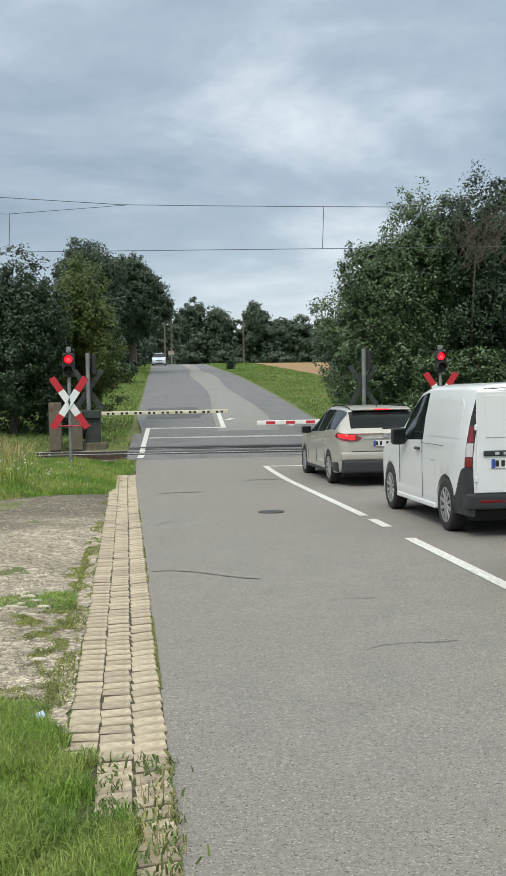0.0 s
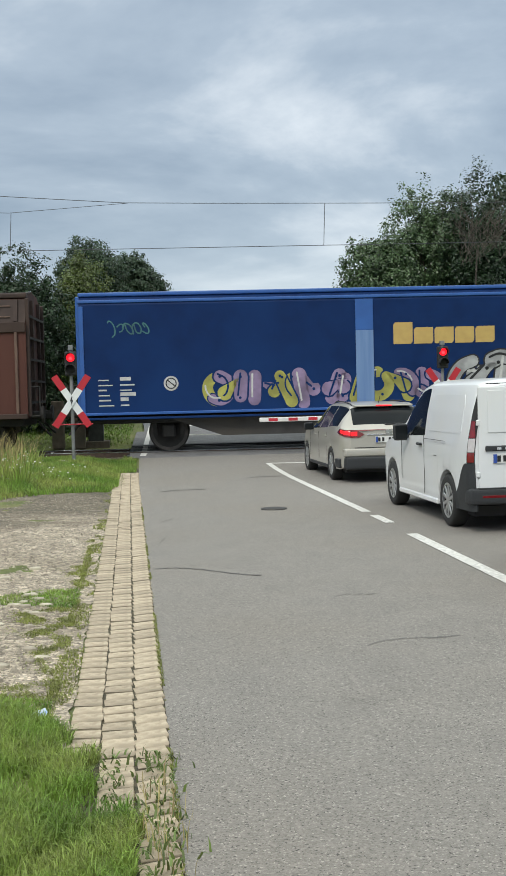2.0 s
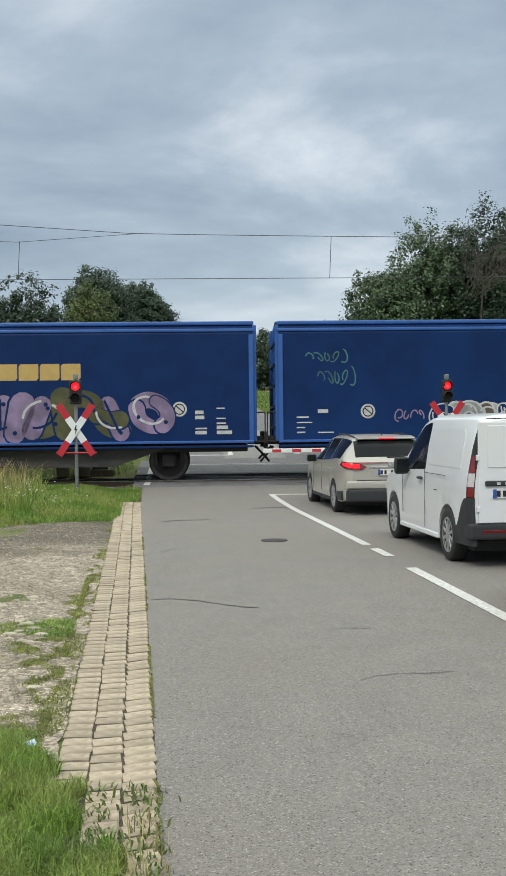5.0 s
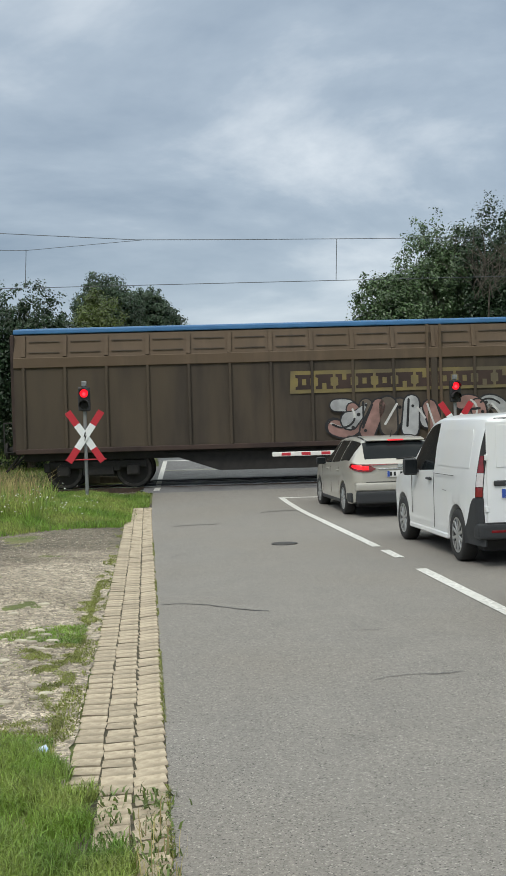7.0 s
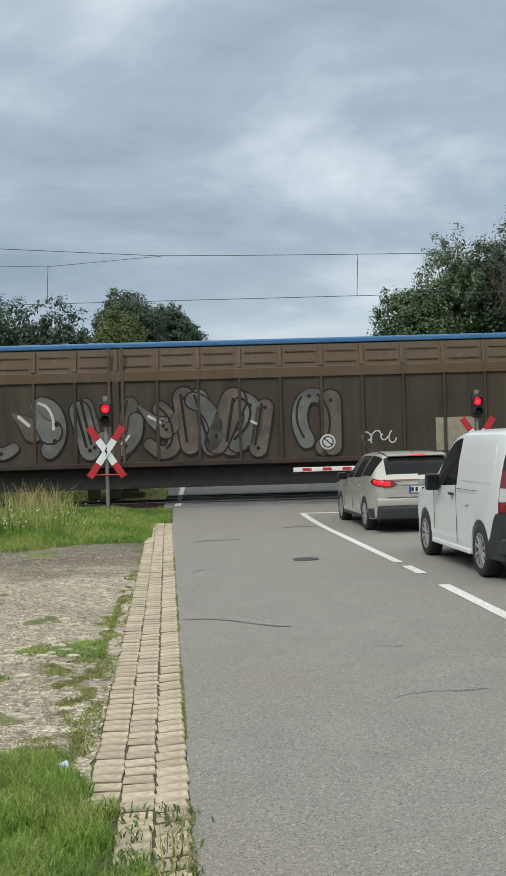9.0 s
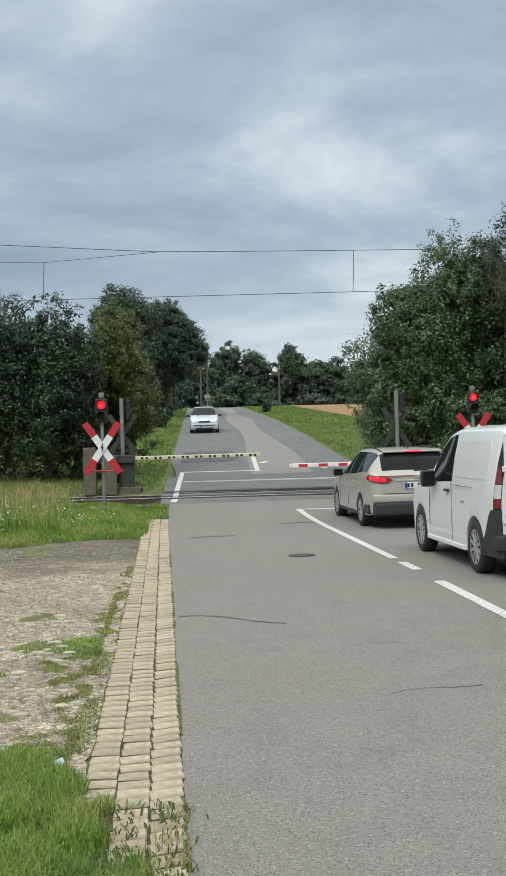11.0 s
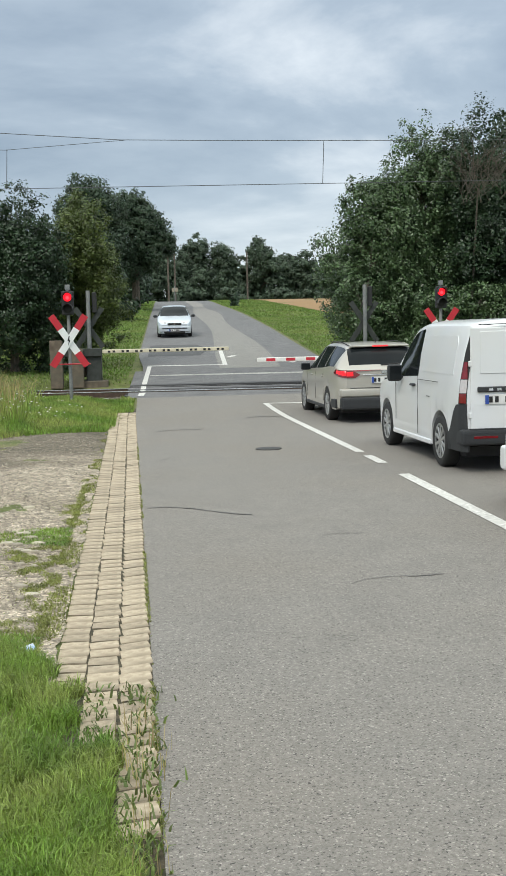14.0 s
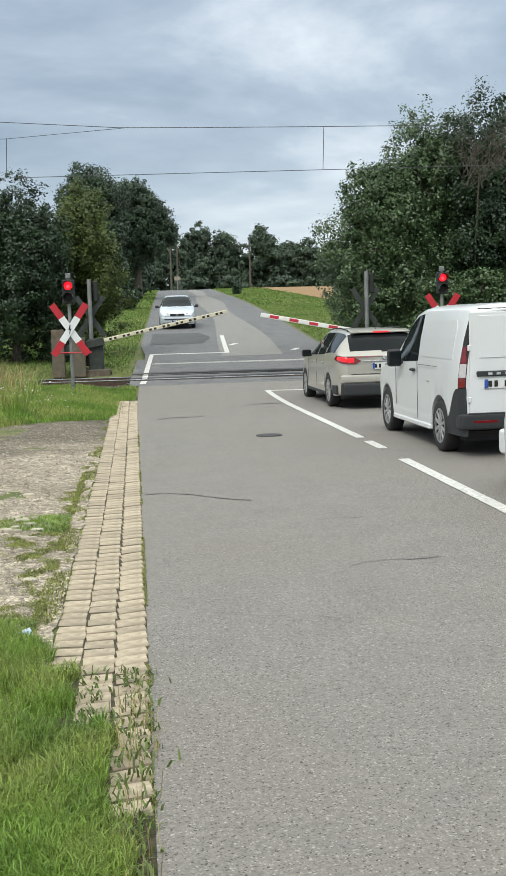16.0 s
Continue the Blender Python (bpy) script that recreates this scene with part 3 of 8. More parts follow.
wire("contact_wire", [on_track(s, 5.62) for s in range(-60, 61, 5)], 0.009, "thin dark contact wire over the railway track")
wire("messenger_wire", [on_track(s, messenger(s)) for s in range(-40, 41, 2)], 0.009, "thin dark catenary wire sagging over the track")
wire("stitch_wire", [on_track(-1.85, messenger(-1.85)), on_track(-5, 6.62), on_track(-12, 6.9), on_track(-24, 7.5)], 0.007, "short stitch wire branching off the catenary")
for s in (3.4, -4.95):
    wire("dropper_wire", [on_track(s, messenger(s) if s > 0 else 6.64), on_track(s - 0.05, 5.62)], 0.009, "thin vertical dropper between the overhead wires")


# ---- gutter of square stones ----
def build_gutter():
    verts, faces = [], []
    ys = [2.6 + 0.4 * i for i in range(58)]
    for y in ys:
        for u in (-0.53 if y > 5.3 else -0.4, -0.36, -0.18, 0.01):
            verts.append((edge(y) + u, y, rise(y) - 0.004 - (0.002 if -0.4 < u < -0.1 else 0)))
    for j in range(len(ys) - 1):
        for i in range(3):
            k = j * 4 + i
            faces.append((k, k + 1, k + 5, k + 4))
    g = tagged(raw("gutter", verts, faces, M["joint"]), "three-row gutter of worn sand-coloured square stones", "gutter", kind="structure")
    shapes = []
    rng = random.Random(5)
    for k in range(5):
        bm = bmesh.new()
        vs = box(bm, (0, 0, 0), (0.162, 0.133, 0.05), bevel=0.004)
        for v in vs:
            v.co += Vector((rng.uniform(-1, 1), rng.uniform(-1, 1), rng.uniform(-0.1, 0.1))) * 0.006
        me = bpy.data.meshes.new("stone")
        bm.to_mesh(me); bm.free()
        me.materials.append(M["brick"])
        shapes.append(me)
    joined_v, joined_f = [], []
    for row, (u, y0) in enumerate(((-0.43, 5.45), (-0.26, 4.7), (-0.085, 3.75))):
        y = y0
        while y < 24.4:
            tilt = (0.0, 2.5, 7.0)[row] + rng.uniform(-1.5, 1.5)
            lean = (0.0, -1.0, -3.5)[row] + rng.uniform(-0.7, 0.7)
            m = pose(edge(y) + u + rng.uniform(-0.006, 0.006), y, rise(y) - 0.022 + rng.uniform(-0.0025, 0.0025) - (0.002 if row == 1 else 0), rng.uniform(-0.6, 0.6), lean, tilt)
            me = rng.choice(shapes)
            if y < 18.2:
                ob = new("stone", me)
                ob.parent = g
                ob.matrix_basis = m
            else:
                b = len(joined_v)
                joined_v += [m @ v.co for v in me.vertices]
                joined_f += [[b + i for i in p.vertices] for p in me.polygons]
            y += 0.145 + rng.uniform(-0.005, 0.009)
    raw("stones", joined_v, joined_f, M["brick"], g)["kind"] = "stuff"


# ---- plants ----
def leaves(name, blobs, count, size, material, parent, seed, shell=0.55, hang=0.3):
    """Many small folded leaves in and round a set of blobs (x, y, z, rx, ry, rz)."""
    rng = np.random.default_rng(seed)
    vol = np.array([(b[3] * b[4] * b[5]) ** (2 / 3) for b in blobs])
    clumps = max(60, count // 46)
    pick = rng.choice(len(blobs), clumps, p=vol / vol.sum())
    B = np.array(blobs)[pick]
    d = rng.normal(size=(clumps, 3))
    d /= np.linalg.norm(d, axis=1)[:, None]
    r = shell + (1.06 - shell) * rng.random(clumps) ** 0.55
    r *= np.array([1 + 0.35 * noise.noise(Vector(v) * 3.0 + Vector((float(p), 0, 0))) for v, p in zip(d, pick)])
    c = B[:, :3] + d * B[:, 3:] * r[:, None]
    spread = B[:, 3:] * rng.uniform(0.05, 0.145, clumps)[:, None] + size * 0.55
    own = rng.integers(0, clumps, count)
    off = np.clip(rng.normal(size=(count, 3)), -1.6, 1.6)
    p = c[own] + off * spread[own] * np.array([1, 1, 0.7])
    d = d[own]
    up = d * 0.5 + off * 0.45 + rng.normal(size=(count, 3)) * 0.4 + np.array([0, 0, 0.35])
    up /= np.linalg.norm(up, axis=1)[:, None]
    t = rng.normal(size=(count, 3)) - np.array([0, 0, hang])
    t -= up * (t * up).sum(1)[:, None]
    t /= np.linalg.norm(t, axis=1)[:, None]
    s = np.cross(up, t)
    k = (size * rng.uniform(0.6, 1.4, count))[:, None]
    quads = np.stack([p - t * k * 0.6, p + s * k * 0.36 - up * k * 0.06, p + t * k * 0.6, p - s * k * 0.36 - up * k * 0.06], 1).reshape(-1, 3)
    n = np.arange(count) * 4
    faces = np.concatenate([np.stack([n, n + 1, n + 2], 1), np.stack([n, n + 2, n + 3], 1)])
    me = bpy.data.meshes.new(name)
    me.vertices.add(len(quads)); me.vertices.foreach_set("co", quads.ravel())
    me.loops.add(faces.size); me.loops.foreach_set("vertex_index", faces.ravel().astype(np.int32))
    me.polygons.add(len(faces)); me.polygons.foreach_set("loop_start", np.arange(len(faces), dtype=np.int32) * 3)
    me.update(calc_edges=True)
    return dress(name, me, material, parent)


def trunk_and_limbs(bm, base, height, r, blobs, rng):
    base = Vector(base)
    top = base + Vector((rng.uniform(-0.3, 0.3), rng.uniform(-0.3, 0.3), height * 0.6))
    mid = base.lerp(top, 0.5) + Vector((rng.uniform(-0.1, 0.1), rng.uniform(-0.1, 0.1), 0))
    rod(bm, base - Vector((0, 0, 0.3)), mid, r, r * 0.75, 9)
    rod(bm, mid, top, r * 0.75, r * 0.45, 8)
    for b in blobs:
        c = Vector(b[:3])
        a = base.lerp(top, rng.uniform(0.45, 0.95))
        k = a.lerp(c, 0.55) + Vector((rng.uniform(-0.2, 0.2), rng.uniform(-0.2, 0.2), 0.15))
        rod(bm, a, k, r * 0.35, r * 0.2, 6)
        rod(bm, k, c, r * 0.2, r * 0.08, 6)
        for _ in range(3):
            e = c + Vector((rng.uniform(-1, 1) * b[3], rng.uniform(-1, 1) * b[4], rng.uniform(-0.4, 1) * b[5])) * 0.75
            rod(bm, c.lerp(a, 0.15), e, r * 0.09, r * 0.03, 5)


def tree(name, base, blobs, count, size, material, seed, label, category="tree", r=0.16, group="", shell=0.55):
    x, y = base
    z = ground_z(x, y)
    t = thing(name, pose(x, y, z), label, category, group)
    rel = [(b[0] - x, b[1] - y, b[2] - z, b[3], b[4], b[5]) for b in blobs]
    h = max(b[2] + b[5] for b in rel)
    bm = bmesh.new()
    trunk_and_limbs(bm, (0, 0, 0), h, r, rel, random.Random(seed))
    part("trunk", bm, M["bark"], t)
    leaves("crown", rel, count, size, material, t, seed, shell)
    return t


def mound(cx, cy, z0, top, rx, ry, n, seed, low=0.5):
    """Overlapping blobs that fill a bush from the ground to its top."""
    rng = random.Random(seed)
    out = []
    for _ in range(n):
        a = rng.uniform(0, math.tau)
        k = rng.random() ** 0.5
        h = rng.uniform(0.12, 0.95)
        w = 1.0 if h < 0.6 else 1.0 - (h - 0.6) * 1.1
        s = rng.uniform(0.26, 0.4)
        out.append((cx + math.cos(a) * k * rx * 0.72 * w, cy + math.sin(a) * k * ry * 0.72 * w, z0 + (top - z0) * h * 0.86 + 0.1, rx * s * 1.15, ry * s * 1.15, max(0.5, (top - z0) * s * 0.55)))
    return out


def build_trees():
    # hedge to the left beyond the track
    g = "hedge beyond the track"
    tree("hedge_tree", (-6.2, 37.0), mound(-6.2, 37.0, 0.4, 6.75, 3.2, 2.6, 30, 1), 80000, 0.078, M["leaf_dark"], 1, "dense dark green hedge tree beyond the railway", group=g)
    tree("hedge_tree", (-3.6, 36.4), mound(-3.6, 36.4, 0.4, 6.4, 2.1, 2.2, 30, 2), 74000, 0.075, M["leaf_dark"], 2, "dark green hedge tree with upright twigs at the top", group=g)
    tree("hedge_tree", (-1.55, 38.2), mound(-1.5, 38.2, 0.5, 6.5, 1.5, 1.6, 30, 3), 74000, 0.07, M["leaf_yellow"], 3, "yellow-green broad bush beside the far road", group=g)
    # hedge to the right beyond the track, stepped up away from the road
    g = "tall hedge right of the road"
    tree("hedge_tree", (8.05, 36.0), mound(8.05, 36.0, 0.4, 6.65, 1.9, 1.8, 40, 4), 100000, 0.072, M["leaf_grey"], 4, "grey-green hazel hedge tree beside the crossing", group=g)
    tree("hedge_tree", (9.7, 36.4), mound(9.7, 36.4, 0.4, 8.4, 1.8, 2.0, 36, 5), 100000, 0.072, M["leaf_grey"], 5, "tall grey-green hedge tree behind the crossing", group=g)
    tree("hedge_tree", (11.5, 36.6), mound(11.5, 36.6, 0.4, 8.8, 1.9, 2.2, 36, 6), 100000, 0.076, M["leaf_dark"], 6, "tall dark green hedge tree with bare twigs", group=g)
    tree("hedge_tree", (14.3, 37.5), mound(14.3, 37.5, 0.5, 9.6, 2.8, 2.5, 26, 7), 50000, 0.11, M["leaf_dark"], 7, "tall dark green hedge tree", group=g)
    tree("bush", (10.5, 33.6), mound(10.5, 33.6, 0.2, 3.0, 2.3, 0.9, 18, 8), 40000, 0.08, M["leaf_grey"], 8, "low leafy bramble bush beside the track", "bush")
    tree("bush", (13.8, 33.4), mound(13.8, 33.4, 0.2, 3.4, 2.4, 0.9, 18, 9), 30000, 0.08, M["leaf_dark"], 9, "low leafy bramble bush beside the track", "bush")
    # big oaks beyond
    g = "oaks along the far road"
    tree("oak_tree", (-3.0, 92), [(-2.9, 92, 12.6, 1.7, 2, 1.7), (-4.0, 92, 11.6, 1.6, 2, 1.5), (-1.7, 92, 11.7, 1.5, 2, 1.5), (-3.2, 91.5, 9.6, 2.4, 2, 1.8), (-1.6, 92, 9.0, 1.6, 2, 1.6), (-4.4, 92, 8.6, 1.8, 2, 1.8), (-3, 92, 6.8, 2.4, 2, 1.6)], 52000, 0.16, M["leaf_oak"], 10, "large dark oak beside the far road", r=0.4, group=g)
    tree("oak_tree", (0.7, 98), [(0.5, 98, 12.4, 1.5, 2, 1.4), (-0.5, 98, 11.2, 1.5, 2, 1.4), (1.5, 98, 11.5, 1.5, 2, 1.3), (2.4, 98, 10.4, 1.4, 2, 1.3), (3.2, 98, 9.2, 1.1, 1.6, 1.1), (0.6, 97.5, 9.8, 2.0, 2, 1.6), (1.8, 98, 8.4, 1.6, 2, 1.2), (-0.4, 98, 7.6, 1.9, 2, 1.8)], 56000, 0.16, M["leaf_oak"], 11, "large dark oak with a rounded crown", r=0.4, group=g)
    tree("oak_tree", (-2.2, 112), mound(-2.2, 112, 4.5, 11.5, 4.0, 4, 20, 12), 24000, 0.28, M["leaf_oak"], 12, "dark oak standing behind the verge", r=0.4, group=g)
    tree("bush", (-1.2, 72), mound(-1.2, 72, 2.4, 6.0, 1.6, 2.0, 10, 13), 9000, 0.26, M["leaf_dark"], 13, "dark roadside thicket before the oaks", "bush")
    # wood on the skyline
    spec = [(-16, 170, 17), (-8, 176, 17), (0, 180, 15), (6.5, 182, 15.5), (11, 186, 18.6), (15, 188, 18.2), (19, 190, 15.6), (23.5, 188, 18.0), (27.5, 192, 17.4), (31.5, 190, 16.2), (36, 192, 17), (43, 194, 19.5), (50, 192, 18), (58, 190, 18), (68, 188, 19), (80, 186, 20)]
    for i, (x, y, top) in enumerate(spec):
        tree("woodland_tree", (x, y), mound(x, y, 5.6, top - 1.2, 3.9, 5, 16, 40 + i), 16000, 0.36, M["leaf_far"], 40 + i, "dark green tree of the wood on the skyline", r=0.4, group="wood on the skyline")
    for i, (x, y, w, h) in enumerate([(15, 168, 2.6, 2.2), (24, 166, 4, 1.6), (32, 164, 4, 2.0), (42, 166, 5, 2.2), (9, 172, 3, 2.5), (52, 166, 5, 2.4), (62, 166, 5, 2.4)]):
        z = ground_z(x, y)
        tree("bush", (x, y), mound(x, y, z, z + h, w, 2, 8, 60 + i), 2600, 0.45, M["leaf_far"], 60 + i, "low green bush at the field's edge", "bush", r=0.1)
    tree("bush", (9.9, 105), mound(9.9, 105, 4.0, 5.3, 0.5, 0.5, 6, 70), 900, 0.2, M["leaf_oak"], 70, "small dark bush on the far verge", "bush", r=0.05)


def twigs():
    """Bare grey twigs in the crown of the right-hand hedge."""
    rng = random.Random(8)
    bm = bmesh.new()
    for _ in range(80):
        a = Vector((rng.uniform(10.3, 11.7), rng.uniform(33.5, 34.2), rng.uniform(5.4, 6.8)))
        d = Vector((rng.uniform(-1, 1), rng.uniform(-0.5, 0.1), rng.uniform(0.3, 1.0))).normalized()
        for k in range(3):
            b = a + d * rng.uniform(0.3, 0.5)
            rod(bm, a, b, 0.010 - 0.002 * k, 0.008 - 0.002 * k, 5)
            a, d = b, (d + Vector((rng.uniform(-0.6, 0.6), rng.uniform(-0.3, 0.2), rng.uniform(-0.3, 0.4)))).normalized()
    rod(bm, (11.2, 36.0, 0.2), (11.0, 34.2, 6.0), 0.05, 0.025, 6)
    ob = part("bare_branches", bm, M["bark"])
    tagged(ob, "bare grey twigs of a half-dead shrub", "branches", kind="stuff")


def blades(name, spots, height, width, material, seed, lean=0.45, height_fn=ground_z, lift=0.0):
    """Bent grass blades, one per spot (x, y, scale)."""
    rng = np.random.default_rng(seed)
    n = len(spots)
    S = np.array(spots)
    z = np.array([height_fn(x, y) for x, y, _ in spots]) + lift
    a = rng.uniform(0, math.tau, n)
    h = height * S[:, 2] * rng.uniform(0.55, 1.3, n)
    le = lean * rng.uniform(0.2, 1.6, n) * h
    f = rng.uniform(0, math.tau, n)
    w = width * rng.uniform(0.7, 1.3, n)
    base = np.stack([S[:, 0], S[:, 1], z], 1)
    side = np.stack([np.cos(f), np.sin(f), np.zeros(n)], 1) * w[:, None]
    out = np.stack([np.cos(a), np.sin(a), np.zeros(n)], 1)
    up = np.array([0, 0, 1.0])
    p1 = base + up * (h * 0.6)[:, None] + out * (le * 0.35)[:, None]
    p2 = base + up * (h * np.clip(1 - 0.35 * (le / h), 0.3, 1))[:, None] + out * le[:, None]
    V = np.stack([base - side, base + side, p1 - side * 0.8, p1 + side * 0.8, p2], 1).reshape(-1, 3)
    k = np.arange(n) * 5
    F = np.concatenate([np.stack([k, k + 1, k + 3], 1), np.stack([k, k + 3, k + 2], 1), np.stack([k + 2, k + 3, k + 4], 1)])
    me = bpy.data.meshes.new(name)
    me.vertices.add(len(V)); me.vertices.foreach_set("co", V.ravel())
    me.loops.add(F.size); me.loops.foreach_set("vertex_index", F.ravel().astype(np.int32))
    me.polygons.add(len(F)); me.polygons.foreach_set("loop_start", np.arange(len(F), dtype=np.int32) * 3)
    me.update(calc_edges=True)
    return dress(name, me, material)


def scatter(rng, n, inside, x0, x1, y0, y1):
    out = []
    while len(out) < n:
        x, y = rng.uniform(x0, x1), rng.uniform(y0, y1)
        k = inside(x, y)
        if k > 0 and rng.random() < k:
            out.append((x, y, 0.5 + 0.5 * k))
    return out


def top_z(x, y):
    """Height of what lies beside the road: gutter bed or land."""
    return rise(y) - 0.004 if x - edge(y) > -0.56 else ground_z(x, y)


def build_grass():
    rng = random.Random(3)

    def near(x, y):
        lim = 0.155 if y < 3.7 else (-0.01 if y < 4.7 else (-0.19 if y < 5.4 else -0.36))
        back = 6.3 + 0.3 * noise.noise((x * 2, 0, 0)) - 0.35 * smoothstep(-0.7, -0.5, x)
        if x > lim + 0.10 * noise.noise((y * 4, 2, 0)) or y > back:
            return 0.0
        return 0.3 + 0.7 * smoothstep(-0.35, 0.15, noise.noise((x * 2.6, y * 2.6, 21)))
    tagged(blades("grass", scatter(rng, 95000, near, -2.2, 0.1, 2.6, 6.9), 0.10, 0.0022, M["grass"], 1, 0.7, top_z), "lush green uncut grass beside the gutter", "grass", kind="stuff")

    def verge(x, y):
        u = x - edge(y)
        front = 19.9 - 0.45 * smoothstep(0.6, 3.0, -u) * 2.8 + 0.3 * noise.noise((x * 1.5, 1, 0))
        return 1.0 if y > front and u < (-0.3 - 0.25 * (1 - smoothstep(20, 22, y)) if y < 24.5 else -0.06 - 0.3 * smoothstep(27.2, 27.9, y)) and y < track_y(x) - 2.3 else 0.0
    tagged(blades("grass", scatter(rng, 70000, verge, -6.0, 0.2, 17.0, 28.0), 0.115, 0.006, M["grass"], 2, 0.5), "thick green verge grass before the railway", "grass", kind="stuff")

    def tall(x, y):
        return 1.0 if noise.noise((x * 1.2, y * 1.2, 4)) > -0.1 else 0.25
    tagged(blades("dry_grass", scatter(rng, 1500, tall, -7.5, -2.1, 21.5, 25.5), 0.75, 0.006, M["drygrass"], 3, 0.35), "tall straw-coloured seeding grass", "grass", kind="stuff")
    tagged(blades("grass", scatter(rng, 5000, tall, -6.5, -1.9, 20.6, 25.5), 0.42, 0.008, M["grass"], 33, 0.4), "tall green grass among dry stalks", "grass", kind="stuff")

    def far(x, y):
        u = x - edge(y)
        if -7 < u < -0.25:
            return 1.0
        return 1.0 if ROAD_W + 0.15 < u < ROAD_W + 9 else 0.0
    tagged(blades("grass", scatter(rng, 90000, far, -6, 18, 33.0, 75), 0.085, 0.014, M["bank"], 4, 0.8), "bright green grass banks beyond the railway", "grass", kind="stuff")

    def upper(x, y):
        u = x - edge(y)
        return 1.0 if -9 < u < -0.3 or (ROAD_W + 0.2 < u and x < 14.0 + 0.03 * (y - 72)) else 0.0
    tagged(blades("grass", scatter(rng, 42000, upper, -7, 17, 75, 152), 0.11, 0.04, M["bank"], 44, 0.8), "green grass on the upper banks", "grass", kind="stuff")

    def strip_edge(x, y):
        return 1.0 if noise.noise((x * 3, y * 0.9, 2)) + 0.5 * noise.noise((x * 9, y * 3, 6)) > 0.0 else 0.12
    tagged(blades("grass", scatter(rng, 5200, strip_edge, -0.50, -0.34, 5.6, 19.8), 0.034, 0.004, M["moss"], 5, 0.9, top_z), "short grass creeping along the gutter", "grass", kind="stuff")
    tagged(blades("grass", scatter(rng, 2400, strip_edge, 0.155, 0.18, 3.6, 18), 0.022, 0.003, M["moss"], 6, 0.8, top_z), "moss and grass in the joint by the road", "grass", kind="stuff")

    def patch(x, y):
        return 1.0 if noise.noise((x * 1.1, y * 1.1, 7)) > 0.22 else 0.05
    tagged(blades("grass", scatter(rng, 15000, patch, -2.6, -0.46, 6.0, 10.0), 0.04, 0.003, M["grass"], 7, 0.9, yard_z), "thin grass patches on the gravel", "grass", kind="stuff")

    def fringe(x, y):
        wide = 0.30 * (1 - smoothstep(8.5, 13.0, y)) + 0.06
        inner = -0.45 - wide * (1 + 1.6 * noise.noise((x * 2, y * 1.4, 5)))
        return 0.02 + smoothstep(inner - 0.16, inner + 0.14, x) ** 2 * smoothstep(-0.35, 0.25, noise.noise((x * 7, y * 4, 9)))
    tagged(blades("grass", scatter(rng, 17000, fringe, -1.3, -0.44, 6.0, 14.0), 0.03, 0.003, M["moss"], 77, 0.9, yard_z), "sparse trodden grass between gravel and gutter", "grass", kind="stuff")
    # plantain and dock between gutter and road
    spots = [(rng.gauss(0.10, 0.05), rng.uniform(2.7, 5.4), 1) for _ in range(380)] + [(rng.gauss(-0.12, 0.04), rng.uniform(4.2, 5.4), 0.7) for _ in range(150)]
    tagged(blades("weeds", spots, 0.06, 0.006, M["weed"], 8, 1.0, top_z), "broad-leaved weeds growing in the gutter joint", "weeds", kind="stuff")
    spots = [(rng.gauss(0.10, 0.05), rng.uniform(2.9, 4.9), 1) for _ in range(90)]
    tagged(blades("weed_stalks", spots, 0.14, 0.0022, M["drygrass"], 9, 0.2, top_z), "brown plantain stalks beside the road", "weeds", kind="stuff")
    # white flowers in the verge
    verts, faces = [], []
    for _ in range(150):
        x, y = rng.gauss(-2.35, 0.75), rng.gauss(20.4, 0.9)
        z = ground_z(x, y) + rng.uniform(0.25, 0.55)
        r = rng.uniform(0.010, 0.020)
        b = len(verts)
        verts += [(x + math.cos(k * 1.2566) * r, y + math.sin(k * 1.2566) * r, z + rng.uniform(-0.008, 0.008)) for k in range(5)] + [(x, y, z + r * 0.5)]
        faces += [(b + k, b + (k + 1) % 5, b + 5) for k in range(5)]
    tagged(raw("wildflowers", verts, faces, M["flower"]), "small white wildflowers in the verge", "flowers", kind="stuff")
    # flat stones bedded in the yard
    verts, faces = [], []
    for _ in range(110):
        x, y = rng.uniform(-2.6, -0.6), rng.gauss(8.6, 1.2)
        r = rng.uniform(0.02, 0.065)
        z = yard_z(x, y) + rng.uniform(0.012, 0.022)
        b = len(verts)
        turn = rng.uniform(0, 6.28)
        ring = [(math.cos(turn + k * 0.8976) * r * rng.uniform(0.75, 1.2), math.sin(turn + k * 0.8976) * r * rng.uniform(0.5, 0.85)) for k in range(7)]
        verts += [(x + a, y + c, z - 0.03) for a, c in ring] + [(x + a * 0.95, y + c * 0.95, z + 0.004) for a, c in ring] + [(x + a * 0.7, y + c * 0.7, z + 0.012) for a, c in ring]
        for k in range(7):
            j = (k + 1) % 7
            faces += [(b + k, b + j, b + 7 + j, b + 7 + k), (b + 7 + k, b + 7 + j, b + 14 + j, b + 14 + k)]
        faces.append(tuple(b + 14 + k for k in range(7)))
    tagged(raw("bedded_stones", verts, faces, M["slab"]), "pale flat stones bedded in the trodden yard", "stones", kind="stuff")
